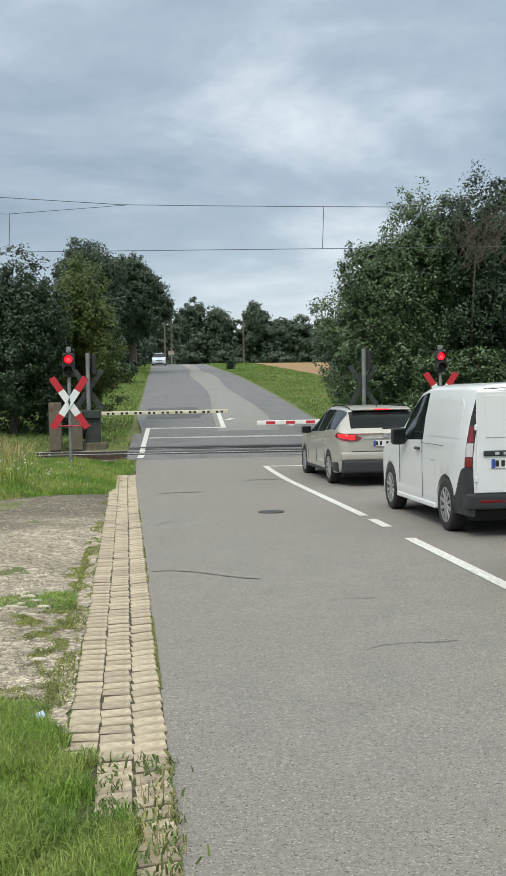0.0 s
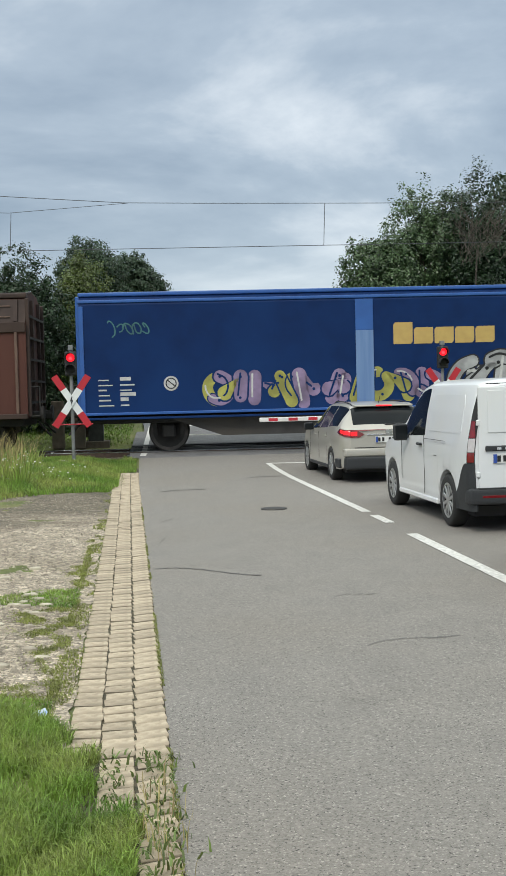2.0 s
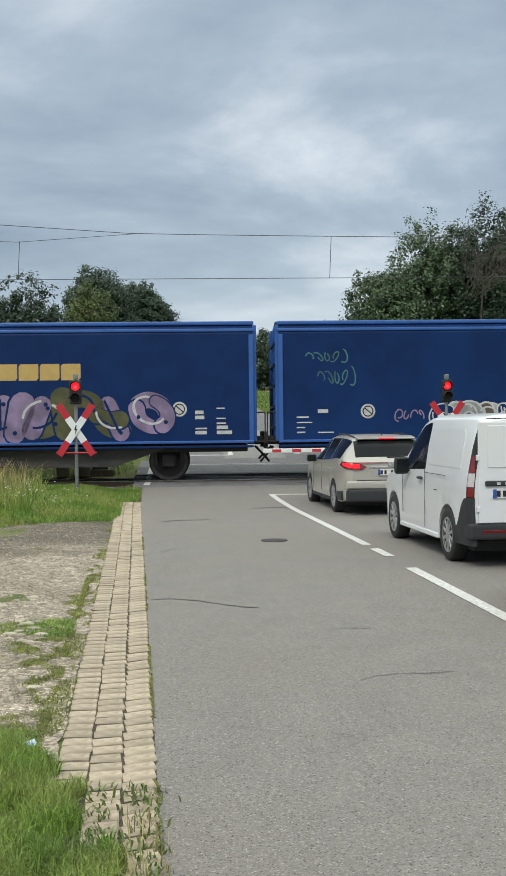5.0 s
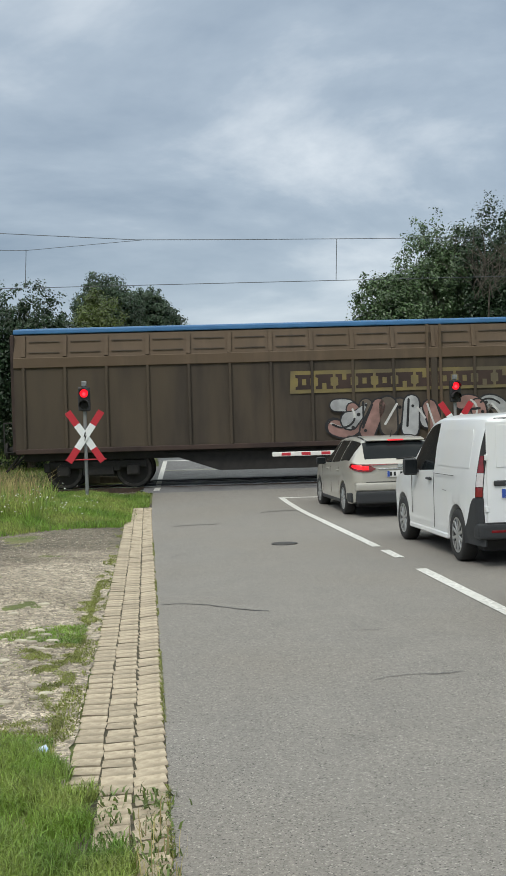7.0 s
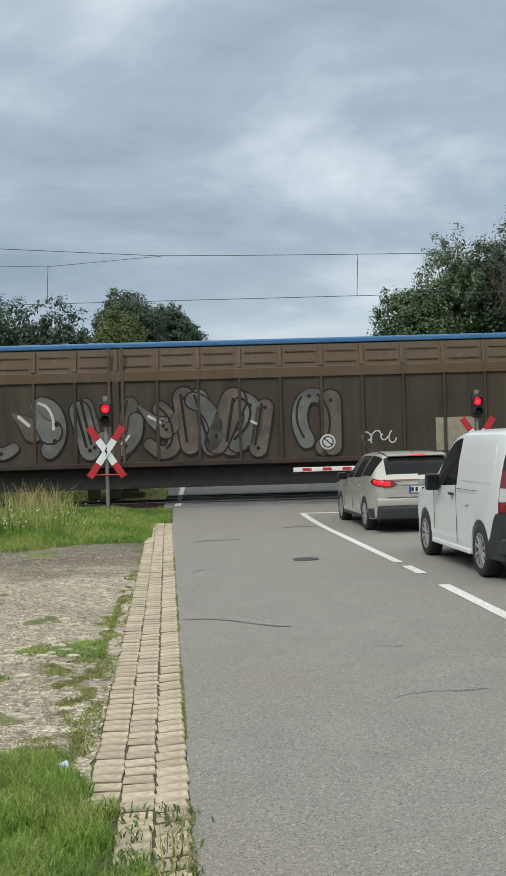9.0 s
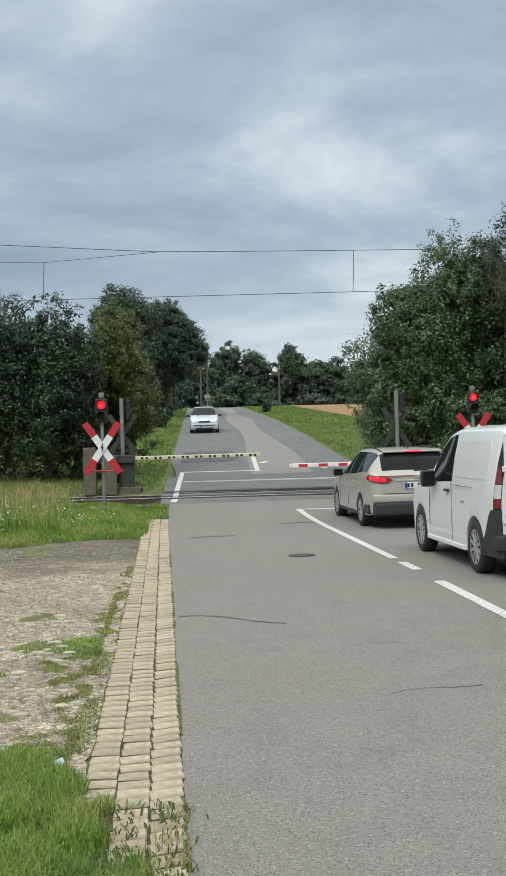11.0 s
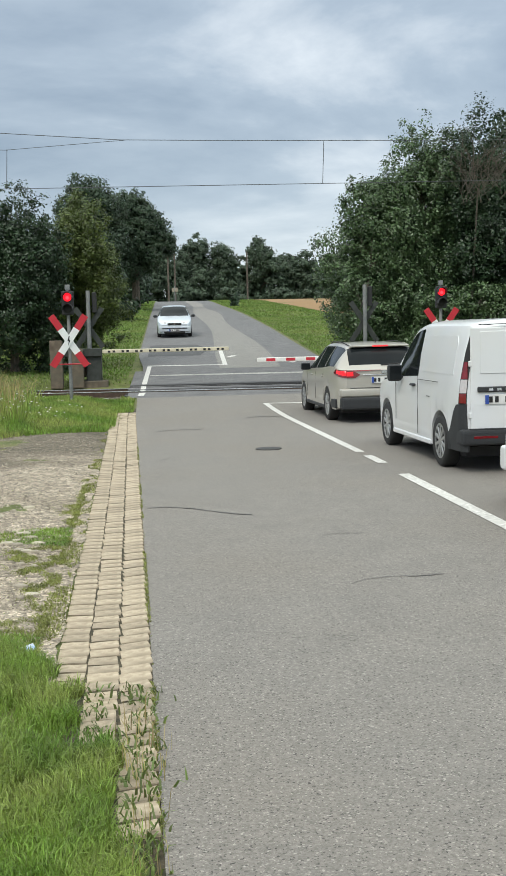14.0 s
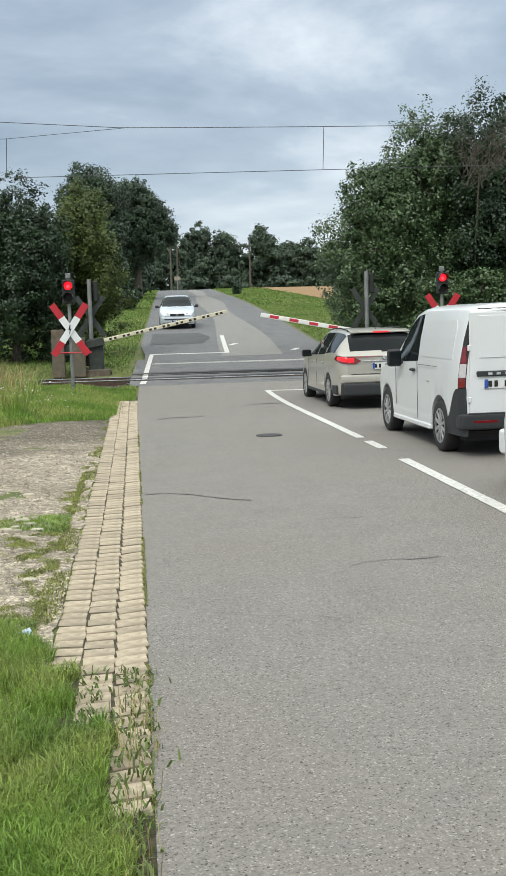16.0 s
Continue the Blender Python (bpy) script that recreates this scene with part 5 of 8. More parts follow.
def build_estate():
    c = thing("estate_car", pose(4.78, 20.25, 0.0, 0, 0, 1.0), "beige silver estate car with lit brake lights waiting at the crossing", "car")
    car_body(c, ESTATE, P["champagne"], "beige metallic painted body")
    for s in (-1, 1):
        wheel(c, s * 0.805, 1.0, 0.315, 0.205, s, 10)
        wheel(c, s * 0.80, 3.65, 0.315, 0.205, s, 10)
        mirror_pod(c, s * 0.86, 2.85, 0.99, s, P["plastic"], 0.2, 0.15)
        # lamp that wraps round the corner to a point on the flank
        low = lambda a: 0.845 + 0.085 * a
        top_ = lambda a: 0.985 + 0.02 * a - 0.06 * smoothstep(0.75, 1.0, a)
        lamp = skin_patch("tail_lamp", ESTATE, spread_rows(-0.005, 0.37, low, top_, 12, 4), s, 0.012, P["tail_off"], c, "red tail lamp")
        part("lamp_inner", plate([(s * 0.46, -0.002, 0.90), (s * 0.56, -0.002, 0.845), (s * 0.73, -0.002, 0.845), (s * 0.73, -0.002, 0.985), (s * 0.60, -0.002, 0.975)], 0.016, (0, -1, 0)), P["tail_off"], lamp)
        skin_patch("brake_lamp", ESTATE, spread_rows(0.0, 0.22, lambda a: 0.885 + 0.05 * a, lambda a: 0.965 + 0.015 * a, 8, 3), s, 0.017, P["tail_on"], c, "glowing red brake lamp")
        part("brake_lamp", boxm((s * 0.66, -0.018, 0.915), (0.12, 0.012, 0.075), bevel=0.004), P["tail_on"], c, "glowing red brake lamp")
        part("reflector", boxm((s * 0.66, -0.022, 0.42), (0.24, 0.02, 0.05), bevel=0.008), P["tail_off"], c)
        bm = bmesh.new()
        pts = [(s * 0.54, 0.55, 1.395), (s * 0.55, 0.75, 1.455), (s * 0.56, 1.3, 1.495), (s * 0.56, 2.0, 1.495), (s * 0.55, 2.3, 1.44)]
        for a, b in zip(pts, pts[1:]):
            rod(bm, a, b, 0.012, seg=6)
        part("roof_rail", bm, P["gap"], c)
        for y in (1.75, 2.85):
            part("door_handle", boxm((s * 0.912, y - 0.3, 0.84), (0.03, 0.17, 0.03), bevel=0.01), P["champagne"], c)
        for y in (1.36, 2.2, 3.15):
            side_seam(c, s * 0.905, y, 0.36, y + 0.007, 0.90)
        part("sill", boxm((s * 0.875, 2.3, 0.25), (0.06, 1.95, 0.07), bevel=0.015), P["plastic"], c)
        part("side_skirt", boxm((s * 0.87, 0.44, 0.36), (0.06, 0.42, 0.18), bevel=0.02), P["plastic"], c)
    bm = bmesh.new()
    box(bm, (0, 0.08, 0.37), (1.66, 0.26, 0.24), bevel=0.06, seg=3)
    part("rear_bumper", bm, P["plastic"], c, "dark lower bumper")
    part("upper_bumper", boxm((0, 0.09, 0.565), (1.70, 0.24, 0.16), bevel=0.06, seg=3), P["champagne"], c)
    part("tailgate_seam", boxm((0, -0.003, 0.655), (1.30, 0.012, 0.01)), P["gap"], c)
    part("tailgate_trim", boxm((0, -0.012, 0.895), (0.84, 0.02, 0.02), bevel=0.004), P["chrome"], c)
    bm = bmesh.new()
    bmesh.ops.create_cone(bm, cap_ends=True, segments=18, radius1=0.07, radius2=0.065, depth=0.02, matrix=pose(0, -0.012, 0.945, 90, 0, 0) @ Matrix.Diagonal((1, 0.5, 1, 1)))
    part("badge", bm, P["chrome"], c)
    plate_bars(c, -0.022, 0.80)
    sp = part("roof_spoiler", boxm((0, 0.47, 1.435), (1.12, 0.26, 0.035), Matrix.Rotation(radians(8), 3, "X"), 0.012), P["champagne"], c)
    part("high_brake_lamp", boxm((0, 0.335, 1.42), (0.30, 0.02, 0.025), bevel=0.004), P["tail_on"], sp, "lit high brake lamp")
    part("rear_wiper", boxm((0.12, 0.10, 1.08), (0.34, 0.02, 0.025), Matrix.Rotation(radians(-4), 3, "Y"), 0.006), P["gap"], c)
    rod_ = rodm((0.0, 0.75, 1.47), (0.0, 0.62, 1.60), 0.008, 0.004, 6)
    part("aerial", rod_, P["gap"], c)
    part("underbody", boxm((0, 2.2, 0.22), (1.45, 3.6, 0.1)), P["gap"], c)
    for ya in (1.0, 3.65):
        part("wheel_housing", boxm((0, ya, 0.43), (1.56, 0.66, 0.40)), P["gap"], c)


HATCH = dict(stations=[0.0, 0.06, 0.15, 0.4, 0.6, 0.9, 1.3, 1.6, 2.2, 2.5, 2.9, 3.1, 3.4, 3.6, 3.78, 3.86, 3.9], axles=(0.62, 3.08), arch=0.32, hub=0.29,
             half=[(0, 0.66), (0.06, 0.74), (0.15, 0.79), (0.5, 0.825), (3.1, 0.825), (3.6, 0.79), (3.8, 0.72), (3.9, 0.60)],
             bottom=[(0, 0.32), (0.4, 0.22), (3.5, 0.20), (3.9, 0.22)],
             mid=[(0, 0.66), (3.1, 0.64), (3.9, 0.50)],
             belt=[(0, 0.88), (0.5, 0.94), (2.6, 0.92), (3.2, 0.85), (3.7, 0.76), (3.9, 0.62)],
             roof=[(0, 0.90), (0.06, 0.95), (0.15, 1.06), (0.4, 1.36), (0.6, 1.41), (1.4, 1.45), (1.75, 1.42), (2.7, 0.99), (3.2, 0.90), (3.7, 0.80), (3.9, 0.64)],
             top=[(0, 0.58), (0.6, 0.55), (1.75, 0.56), (2.7, 0.70), (3.9, 0.55)],
             side_glass=[(0.45, 1.0), (1.05, 1.75), (1.8, 2.5)], rear_window=(0.12, 0.4), windscreen=(1.78, 2.66))


def build_hatchback(name, label, paint):
    """A small hatchback; origin at the ground below its rear bumper, nose towards +y."""
    c = thing(name, pose(0, 0, 0), label, "car")
    car_body(c, HATCH, paint, "painted steel body")
    for s in (-1, 1):
        wheel(c, s * 0.74, 0.62, 0.29, 0.18, s, 9)
        wheel(c, s * 0.74, 3.08, 0.29, 0.18, s, 9)
        mirror_pod(c, s * 0.80, 2.32, 0.97, s, P["plastic"], 0.17, 0.13)
        lamp = plate([(s * 0.38, 3.86, 0.60), (s * 0.66, 3.80, 0.60), (s * 0.76, 3.62, 0.66), (s * 0.74, 3.62, 0.76), (s * 0.40, 3.82, 0.73)], 0.04, (0, 0.8, 0.1))
        part("headlamp", lamp, P["lens_grey"], c, "clear glass headlamp")
        part("fog_grille", boxm((s * 0.52, 3.90, 0.32), (0.24, 0.03, 0.07), bevel=0.01), P["gap"], c)
        part("wiper", boxm((s * 0.25, 2.72, 1.0), (0.5, 0.02, 0.02), Matrix.Rotation(radians(8), 3, "Y")), P["gap"], c)
    part("front_bumper", boxm((0, 3.83, 0.42), (1.50, 0.22, 0.26), bevel=0.06, seg=3), paint, c)
    part("bumper_strip", boxm((0, 3.945, 0.45), (1.2, 0.02, 0.05), bevel=0.008), P["plastic"], c)
    part("grille", boxm((0, 3.90, 0.655), (0.66, 0.04, 0.10), bevel=0.015), P["gap"], c, "black radiator grille")
    part("air_intake", boxm((0, 3.945, 0.27), (1.0, 0.02, 0.10), bevel=0.015), P["gap"], c)
    bm = bmesh.new()
    bmesh.ops.create_cone(bm, cap_ends=True, segments=18, radius1=0.05, radius2=0.05, depth=0.02, matrix=pose(0, 3.925, 0.665, 90, 0, 0))
    part("badge", bm, P["chrome"], c)
    plate_bars(c, 3.95, 0.37, 1)
    part("underbody", boxm((0, 1.95, 0.2), (1.35, 3.3, 0.1)), P["gap"], c)
    for ya in (0.62, 3.08):
        part("wheel_housing", boxm((0, ya, 0.40), (1.44, 0.62, 0.38)), P["gap"], c)
    return c


# ---- crossing equipment ----
def cross_arms(root, z, y, red, white, back=False):
    for k in (1, -1):
        rot = Matrix.Rotation(k * radians(34), 3, "Y")
        off = -0.012 * (k + 1)
        arm = part("cross_arm", boxm((0, y + off, z), (0.155, 0.012, 0.70), rot, 0.003), white, root)
        for e in (1, -1):
            part("arm_end", boxm(rot @ Vector((0, y + off - 0.001, e * 0.505)) + Vector((0, 0, z)), (0.155, 0.014, 0.36), rot, 0.003), red, arm)


def build_signal(x, y, z, label):
    s = thing("crossing_signal", pose(x, y, z, 0, 0, -2), label, "crossing signal", "signals at the crossing")
    bm = bmesh.new()
    rod(bm, (0, 0.03, -0.3), (0, 0.03, 2.62), 0.04, seg=12)
    part("post", bm, P["galv"], s, "grey galvanised steel post")
    part("post_cap", boxm((0, 0.03, 2.62), (0.11, 0.10, 0.12), bevel=0.01), P["galv"], s)
    b = part("lamp_housing", boxm((0, 0.0, 2.27), (0.27, 0.14, 0.54), bevel=0.03, seg=2), P["lamp_black"], s, "black lamp housing")
    for dz, m in ((0.13, "lamp_red"), (-0.13, "gap")):
        bm = bmesh.new()
        bmesh.ops.create_uvsphere(bm, u_segments=20, v_segments=10, radius=0.095, matrix=pose(0, -0.07, 2.27 + dz) @ Matrix.Diagonal((1, 0.3, 1, 1)))
        part("lens", bm, P[m], b, "lit red signal lens" if m == "lamp_red" else "unlit signal lens", smooth=True)
        bm = bmesh.new()
        n = 14
        rows = []
        for yy, r in ((-0.06, 0.115), (-0.24, 0.105)):
            rows.append([bm.verts.new((math.cos(radians(-10 + 200 * k / n)) * r, yy, 2.27 + dz + math.sin(radians(-10 + 200 * k / n)) * r)) for k in range(n + 1)])
            rows.append([bm.verts.new((math.cos(radians(-10 + 200 * k / n)) * (r + 0.008), yy, 2.27 + dz + math.sin(radians(-10 + 200 * k / n)) * (r + 0.008))) for k in range(n + 1)])
        for a, c in ((0, 2), (3, 1), (2, 3)):
            for k in range(n):
                bm.faces.new((rows[a][k], rows[a][k + 1], rows[c][k + 1], rows[c][k]))
        part("hood", bm, P["lamp_black"], b)
    bm = bmesh.new()
    bmesh.ops.create_uvsphere(bm, u_segments=12, v_segments=8, radius=0.042, matrix=pose(0, -0.092, 2.385) @ Matrix.Diagonal((1, 0.3, 1, 1)))
    part("lamp_core", bm, P["lamp_core"], b, "bright red lamp core", smooth=True)
    cross_arms(s, 1.42, -0.04, P["sign_red"], P["sign_white"])
    bolt = plate([(0.0, -0.075, 1.53), (-0.035, -0.075, 1.42), (-0.005, -0.075, 1.42), (-0.02, -0.075, 1.31), (0.035, -0.075, 1.445), (0.005, -0.075, 1.445), (0.02, -0.075, 1.53)], 0.004, (0, -1, 0))
    part("lightning_bolt", bolt, P["ink"], s, "small black lightning symbol")
    bm = rodm((-0.46, -0.03, 0.90), (0.46, -0.03, 0.90), 0.014, seg=8)
    part("stay_bar", bm, P["sign_red"], s)
    return s


def build_back_signal(x, y, z, label):
    s = thing("crossing_signal", pose(x, y, z), label, "crossing signal", "signals at the crossing")
    part("post", rodm((0, 0, -0.3), (0, 0, 2.45), 0.062, seg=12), P["galv"], s, "thick grey steel post")
    part("lamp_housing", boxm((0.18, 0.12, 2.1), (0.14, 0.12, 0.6), bevel=0.02), P["lamp_black"], s)
    for k in (1, -1):
        rot = Matrix.Rotation(k * radians(34), 3, "Y")
        part("cross_arm", boxm((0, 0.13 + 0.012 * (k + 1), 1.35), (0.155, 0.012, 1.42), rot, 0.003), P["sign_back"], s, "grey rear face of a cross arm")
    part("base", boxm((0, 0, 0.15), (0.45, 0.45, 0.5), bevel=0.03), P["concrete"], s)
    return s


def build_barrier(name, pivot, length, sgn, red, label, marks):
    """A housing, and on it an arm that swings; sgn is the way that the arm points along x."""
    b = thing("barrier", pose(*pivot), label, "barrier", "barriers of the crossing")
    part("housing", boxm((-sgn * 0.25, 0.0, -0.45), (0.45, 0.5, 1.0), bevel=0.03, seg=2), P["sign_back"], b, "dark grey steel drive housing")
    part("plinth", boxm((-sgn * 0.25, 0.0, -1.0), (0.8, 0.7, 0.3), bevel=0.02), P["concrete"], b)
    arm = new("arm")
    arm.parent = b
    bm = boxm((sgn * length / 2, -0.3, 0), (length, 0.06, 0.11), bevel=0.02, seg=2)
    beam = part("beam", bm, P["bar_white"] if red else P["bar_cream"], arm)
    part("counterweight", boxm((-sgn * 0.75, -0.3, -0.02), (1.5, 0.12, 0.24), bevel=0.02), P["sign_back"], arm)
    if red:
        x = 0.22
        while x < length - 0.3:
            part("red_band", boxm((sgn * (length - x - 0.12), -0.3, 0), (0.25, 0.064, 0.094), bevel=0.012), P["bar_red"], arm, "red band")
            x += 0.5
    else:
        x = 0.18
        while x < length - 0.1:
            for d in (0.0, 0.14):
                part("dark_mark", boxm((sgn * (length - x - d), -0.332, -0.005), (0.075, 0.008, 0.06)), P["ink"], arm)
            x += 0.4
    return arm


build_van()
build_estate()
build_signal(-1.26, 25.5, 0.20, "red-lit level crossing signal with a red and white cross")
build_signal(7.76, 27.0, 0.2, "red-lit level crossing signal beside the queue")
build_back_signal(-1.1, 33.6, 0.6, "grey rear of a crossing signal on a thick post")
build_back_signal(7.12, 33.0, 0.6, "grey rear of a crossing signal before the hedge")
ARM_FAR = build_barrier("barrier", (-0.72, 33.3, 1.25), 3.72, 1, False, "closed half barrier with cream rear face and dark marks", True)
ARM_NEAR = build_barrier("barrier", (7.3, 27.8, 1.03), 4.08, -1, True, "red and white half barrier across the lane", False)
for x, h in ((-2.05, 1.1), (-1.45, 0.85)):
    blk = part("concrete_pillar", boxm((x, 33.0, 0.35 + h / 2), (0.36, 0.4, h + 0.3), bevel=0.03, seg=2), P["concrete"])
    tagged(blk, "weathered brown concrete pillar beside the barrier drive", "concrete pillar", "pillars by the barrier")
HATCH_FAR = build_hatchback("hatchback_car", "pale silver hatchback coming down the far road", P["ice"])
QUEUE = build_hatchback("hatchback_car", "white hatchback third in the waiting queue", P["van_white"])
QUEUE.matrix_basis = pose(4.59, 6.95, 0, 0, 0, 0.5)


# ---- train ----
def streaked(name, c1, c2, c3, rough=0.65, big=0.5):
    k = 0.74
    c1, c2, c3 = (tuple(v * k for v in c) for c in (c1, c2, c3))
    return mat(name, c1, c2, scale=3.0, rough=rough, spec=0.2, c3=c3, big=big, stretch=(1.6, 1.6, 0.35), bump=0.15, bscale=20)


T = {
    "loco_red": streaked("traffic_red_paint", (0.42, 0.022, 0.030), (0.36, 0.018, 0.025), (0.30, 0.016, 0.022), 0.4),
    "loco_grey": mat("loco_roof_grey", (0.13, 0.14, 0.155), (0.10, 0.11, 0.12), scale=4, rough=0.55, c3=(0.09, 0.095, 0.10), big=0.8),
    "skirt": mat("dirty_dark_grey", (0.055, 0.051, 0.05), (0.034, 0.032, 0.031), scale=3, rough=0.75, c3=(0.055, 0.048, 0.04), big=0.7),
    "under": mat("grimy_underframe", (0.028, 0.025, 0.023), (0.016, 0.015, 0.014), scale=6, rough=0.85, bump=0.2),
    "wheelsteel": mat("wheel_steel", (0.09, 0.08, 0.074), (0.05, 0.046, 0.042), scale=8, rough=0.5, metal=0.6),
    "maroon": streaked("maroon_wagon_paint", (0.072, 0.024, 0.020), (0.046, 0.018, 0.016), (0.125, 0.052, 0.040)),
    "maroon_dark": mat("dark_brown_paint", (0.048, 0.033, 0.029), (0.032, 0.023, 0.021), scale=4, rough=0.6, spec=0.2, c3=(0.06, 0.04, 0.033), big=0.8),
    "rust": mat("rib_rust", (0.16, 0.10, 0.075), (0.09, 0.055, 0.042), scale=10, rough=0.8, stretch=(1, 1, 0.2)),
    "beige": streaked("grimy_taupe_paint", (0.135, 0.115, 0.088), (0.095, 0.082, 0.064), (0.155, 0.125, 0.085)),
    "tan": streaked("tan_wagon_paint", (0.27, 0.20, 0.125), (0.21, 0.158, 0.10), (0.23, 0.18, 0.12)),
    "brown": streaked("soot_brown_paint", (0.085, 0.068, 0.052), (0.060, 0.049, 0.039), (0.105, 0.082, 0.058)),
    "brown_light": streaked("mud_brown_paint", (0.165, 0.118, 0.080), (0.125, 0.092, 0.064), (0.14, 0.10, 0.066)),
    "black": streaked("soot_black_paint", (0.035, 0.029, 0.027), (0.024, 0.021, 0.020), (0.05, 0.042, 0.036)),
    "black_brown": streaked("dark_umber_paint", (0.075, 0.053, 0.045), (0.055, 0.040, 0.035), (0.062, 0.046, 0.038)),
    "scrubbed": mat("scrubbed_pale_paint", (0.30, 0.28, 0.24), (0.20, 0.185, 0.16), scale=3, rough=0.7, c3=(0.36, 0.34, 0.30), big=1.3),
    "red": streaked("oxide_red_paint", (0.195, 0.030, 0.026), (0.155, 0.026, 0.023), (0.22, 0.045, 0.034)),
    "red_light": streaked("faded_red_paint", (0.27, 0.050, 0.036), (0.21, 0.042, 0.032), (0.25, 0.06, 0.042)),
    "navy": mat("navy_wagon_paint", (0.005, 0.026, 0.105), (0.004, 0.020, 0.085), scale=2, rough=0.5, c3=(0.006, 0.031, 0.12), big=0.4, spec=0.15),
    "azure": mat("azure_paint", (0.025, 0.105, 0.36), (0.02, 0.085, 0.30), scale=2, rough=0.4, coat=0.2),
    "sky": mat("pale_blue_paint", (0.16, 0.26, 0.46), (0.11, 0.20, 0.40), scale=3, rough=0.5, stretch=(3, 3, 0.2)),
    "blue_roof": mat("blue_roof_sheet", (0.045, 0.16, 0.34), (0.035, 0.13, 0.29), scale=2, rough=0.5),
    "navy_roof": mat("dull_blue_edge", (0.035, 0.085, 0.16), (0.025, 0.065, 0.13), scale=2, rough=0.5),
    "grey_roof": mat("grey_roof_sheet", (0.20, 0.205, 0.20), (0.15, 0.155, 0.15), scale=2, rough=0.6),
    "gold": mat("gold_letter_paint", (0.52, 0.36, 0.115), (0.46, 0.31, 0.10), scale=5, rough=0.5),
    "ochre": mat("ochre_letter_paint", (0.40, 0.27, 0.03), (0.32, 0.21, 0.025), scale=5, rough=0.6),
    "primer": mat("orange_brown_primer", (0.30, 0.165, 0.085), (0.20, 0.105, 0.055), scale=3, rough=0.75, c3=(0.36, 0.25, 0.16), big=1.2, stretch=(1.5, 1.5, 0.5)),
    "band": mat("faded_ochre_band", (0.20, 0.155, 0.05), (0.13, 0.105, 0.05), scale=2, rough=0.7, c3=(0.10, 0.082, 0.05), big=0.7),
    "stencil": mat("white_stencil", (0.55, 0.55, 0.54), (0.42, 0.42, 0.41), scale=8, rough=0.6),
    "placard": mat("yellowed_placard", (0.35, 0.31, 0.235), (0.25, 0.22, 0.165), scale=5, rough=0.7),
    "g_black": mat("spray_black", (0.012, 0.012, 0.014), rough=0.6),
    "g_blue": mat("spray_pale_blue", (0.124, 0.188, 0.257), (0.087, 0.132, 0.18), scale=3.5, rough=0.6, c3=(0.074, 0.106, 0.141), big=1.6, spec=0.2),
    "g_purple": mat("spray_purple", (0.196, 0.143, 0.317), (0.137, 0.1, 0.222), scale=3.5, rough=0.6, c3=(0.11, 0.083, 0.171), big=1.6, spec=0.2),
    "g_lilac": mat("spray_lilac", (0.303, 0.227, 0.364), (0.212, 0.159, 0.255), scale=3.5, rough=0.6, c3=(0.164, 0.126, 0.194), big=1.6, spec=0.2),
    "g_yellow": mat("spray_yellow", (0.446, 0.431, 0.111), (0.312, 0.302, 0.078), scale=3.5, rough=0.6, c3=(0.235, 0.228, 0.068), big=1.6, spec=0.2),
    "g_silver": mat("spray_silver", (0.439, 0.446, 0.454), (0.307, 0.312, 0.318), scale=3.5, rough=0.6, c3=(0.232, 0.235, 0.239), big=1.6, spec=0.2),
    "g_pink": mat("spray_pink", (0.335, 0.197, 0.174), (0.234, 0.138, 0.122), scale=3.5, rough=0.6, c3=(0.18, 0.111, 0.099), big=1.6, spec=0.2),
    "g_green": mat("spray_green", (0.084, 0.17, 0.135), (0.059, 0.119, 0.095), scale=3.5, rough=0.6, c3=(0.054, 0.097, 0.08), big=1.6, spec=0.2),
    "g_teal": mat("spray_teal", (0.079, 0.205, 0.205), (0.055, 0.143, 0.143), scale=3.5, rough=0.6, c3=(0.052, 0.114, 0.114), big=1.6, spec=0.2),
    "g_olive": mat("spray_olive", (0.11, 0.11, 0.053), (0.077, 0.077, 0.037), scale=3.5, rough=0.6, c3=(0.067, 0.067, 0.038), big=1.6, spec=0.2),
    "g_grey": mat("spray_dull_silver", (0.172, 0.169, 0.163), (0.12, 0.118, 0.114), scale=3.5, rough=0.6, c3=(0.098, 0.097, 0.093), big=1.6, spec=0.2),
    "g_brown": mat("spray_taupe", (0.152, 0.123, 0.1), (0.106, 0.086, 0.07), scale=3.5, rough=0.6, c3=(0.088, 0.073, 0.062), big=1.6, spec=0.2),
}
SIDE = -1.40


def side_shape(name, outline, depth, material, parent, y=SIDE, label=""):
    """A flat painted shape on the wagon's side; outline in (s, z)."""
    return part(name, plate([(a, y, b) for a, b in outline], depth, (0, -1, 0)), material, parent, label)


def rounded(cx, cz, w, h, rng, k=0.0, n=18, power=3.2):
    out = []
    for i in range(n):
        a = math.tau * i / n
        c, s = math.cos(a), math.sin(a)
        r = (abs(c) ** power + abs(s) ** power) ** (-1 / power)
        r *= 1 + rng.uniform(-k, k)
        out.append((cx + c * r * w / 2, cz + s * r * h / 2))
    return out


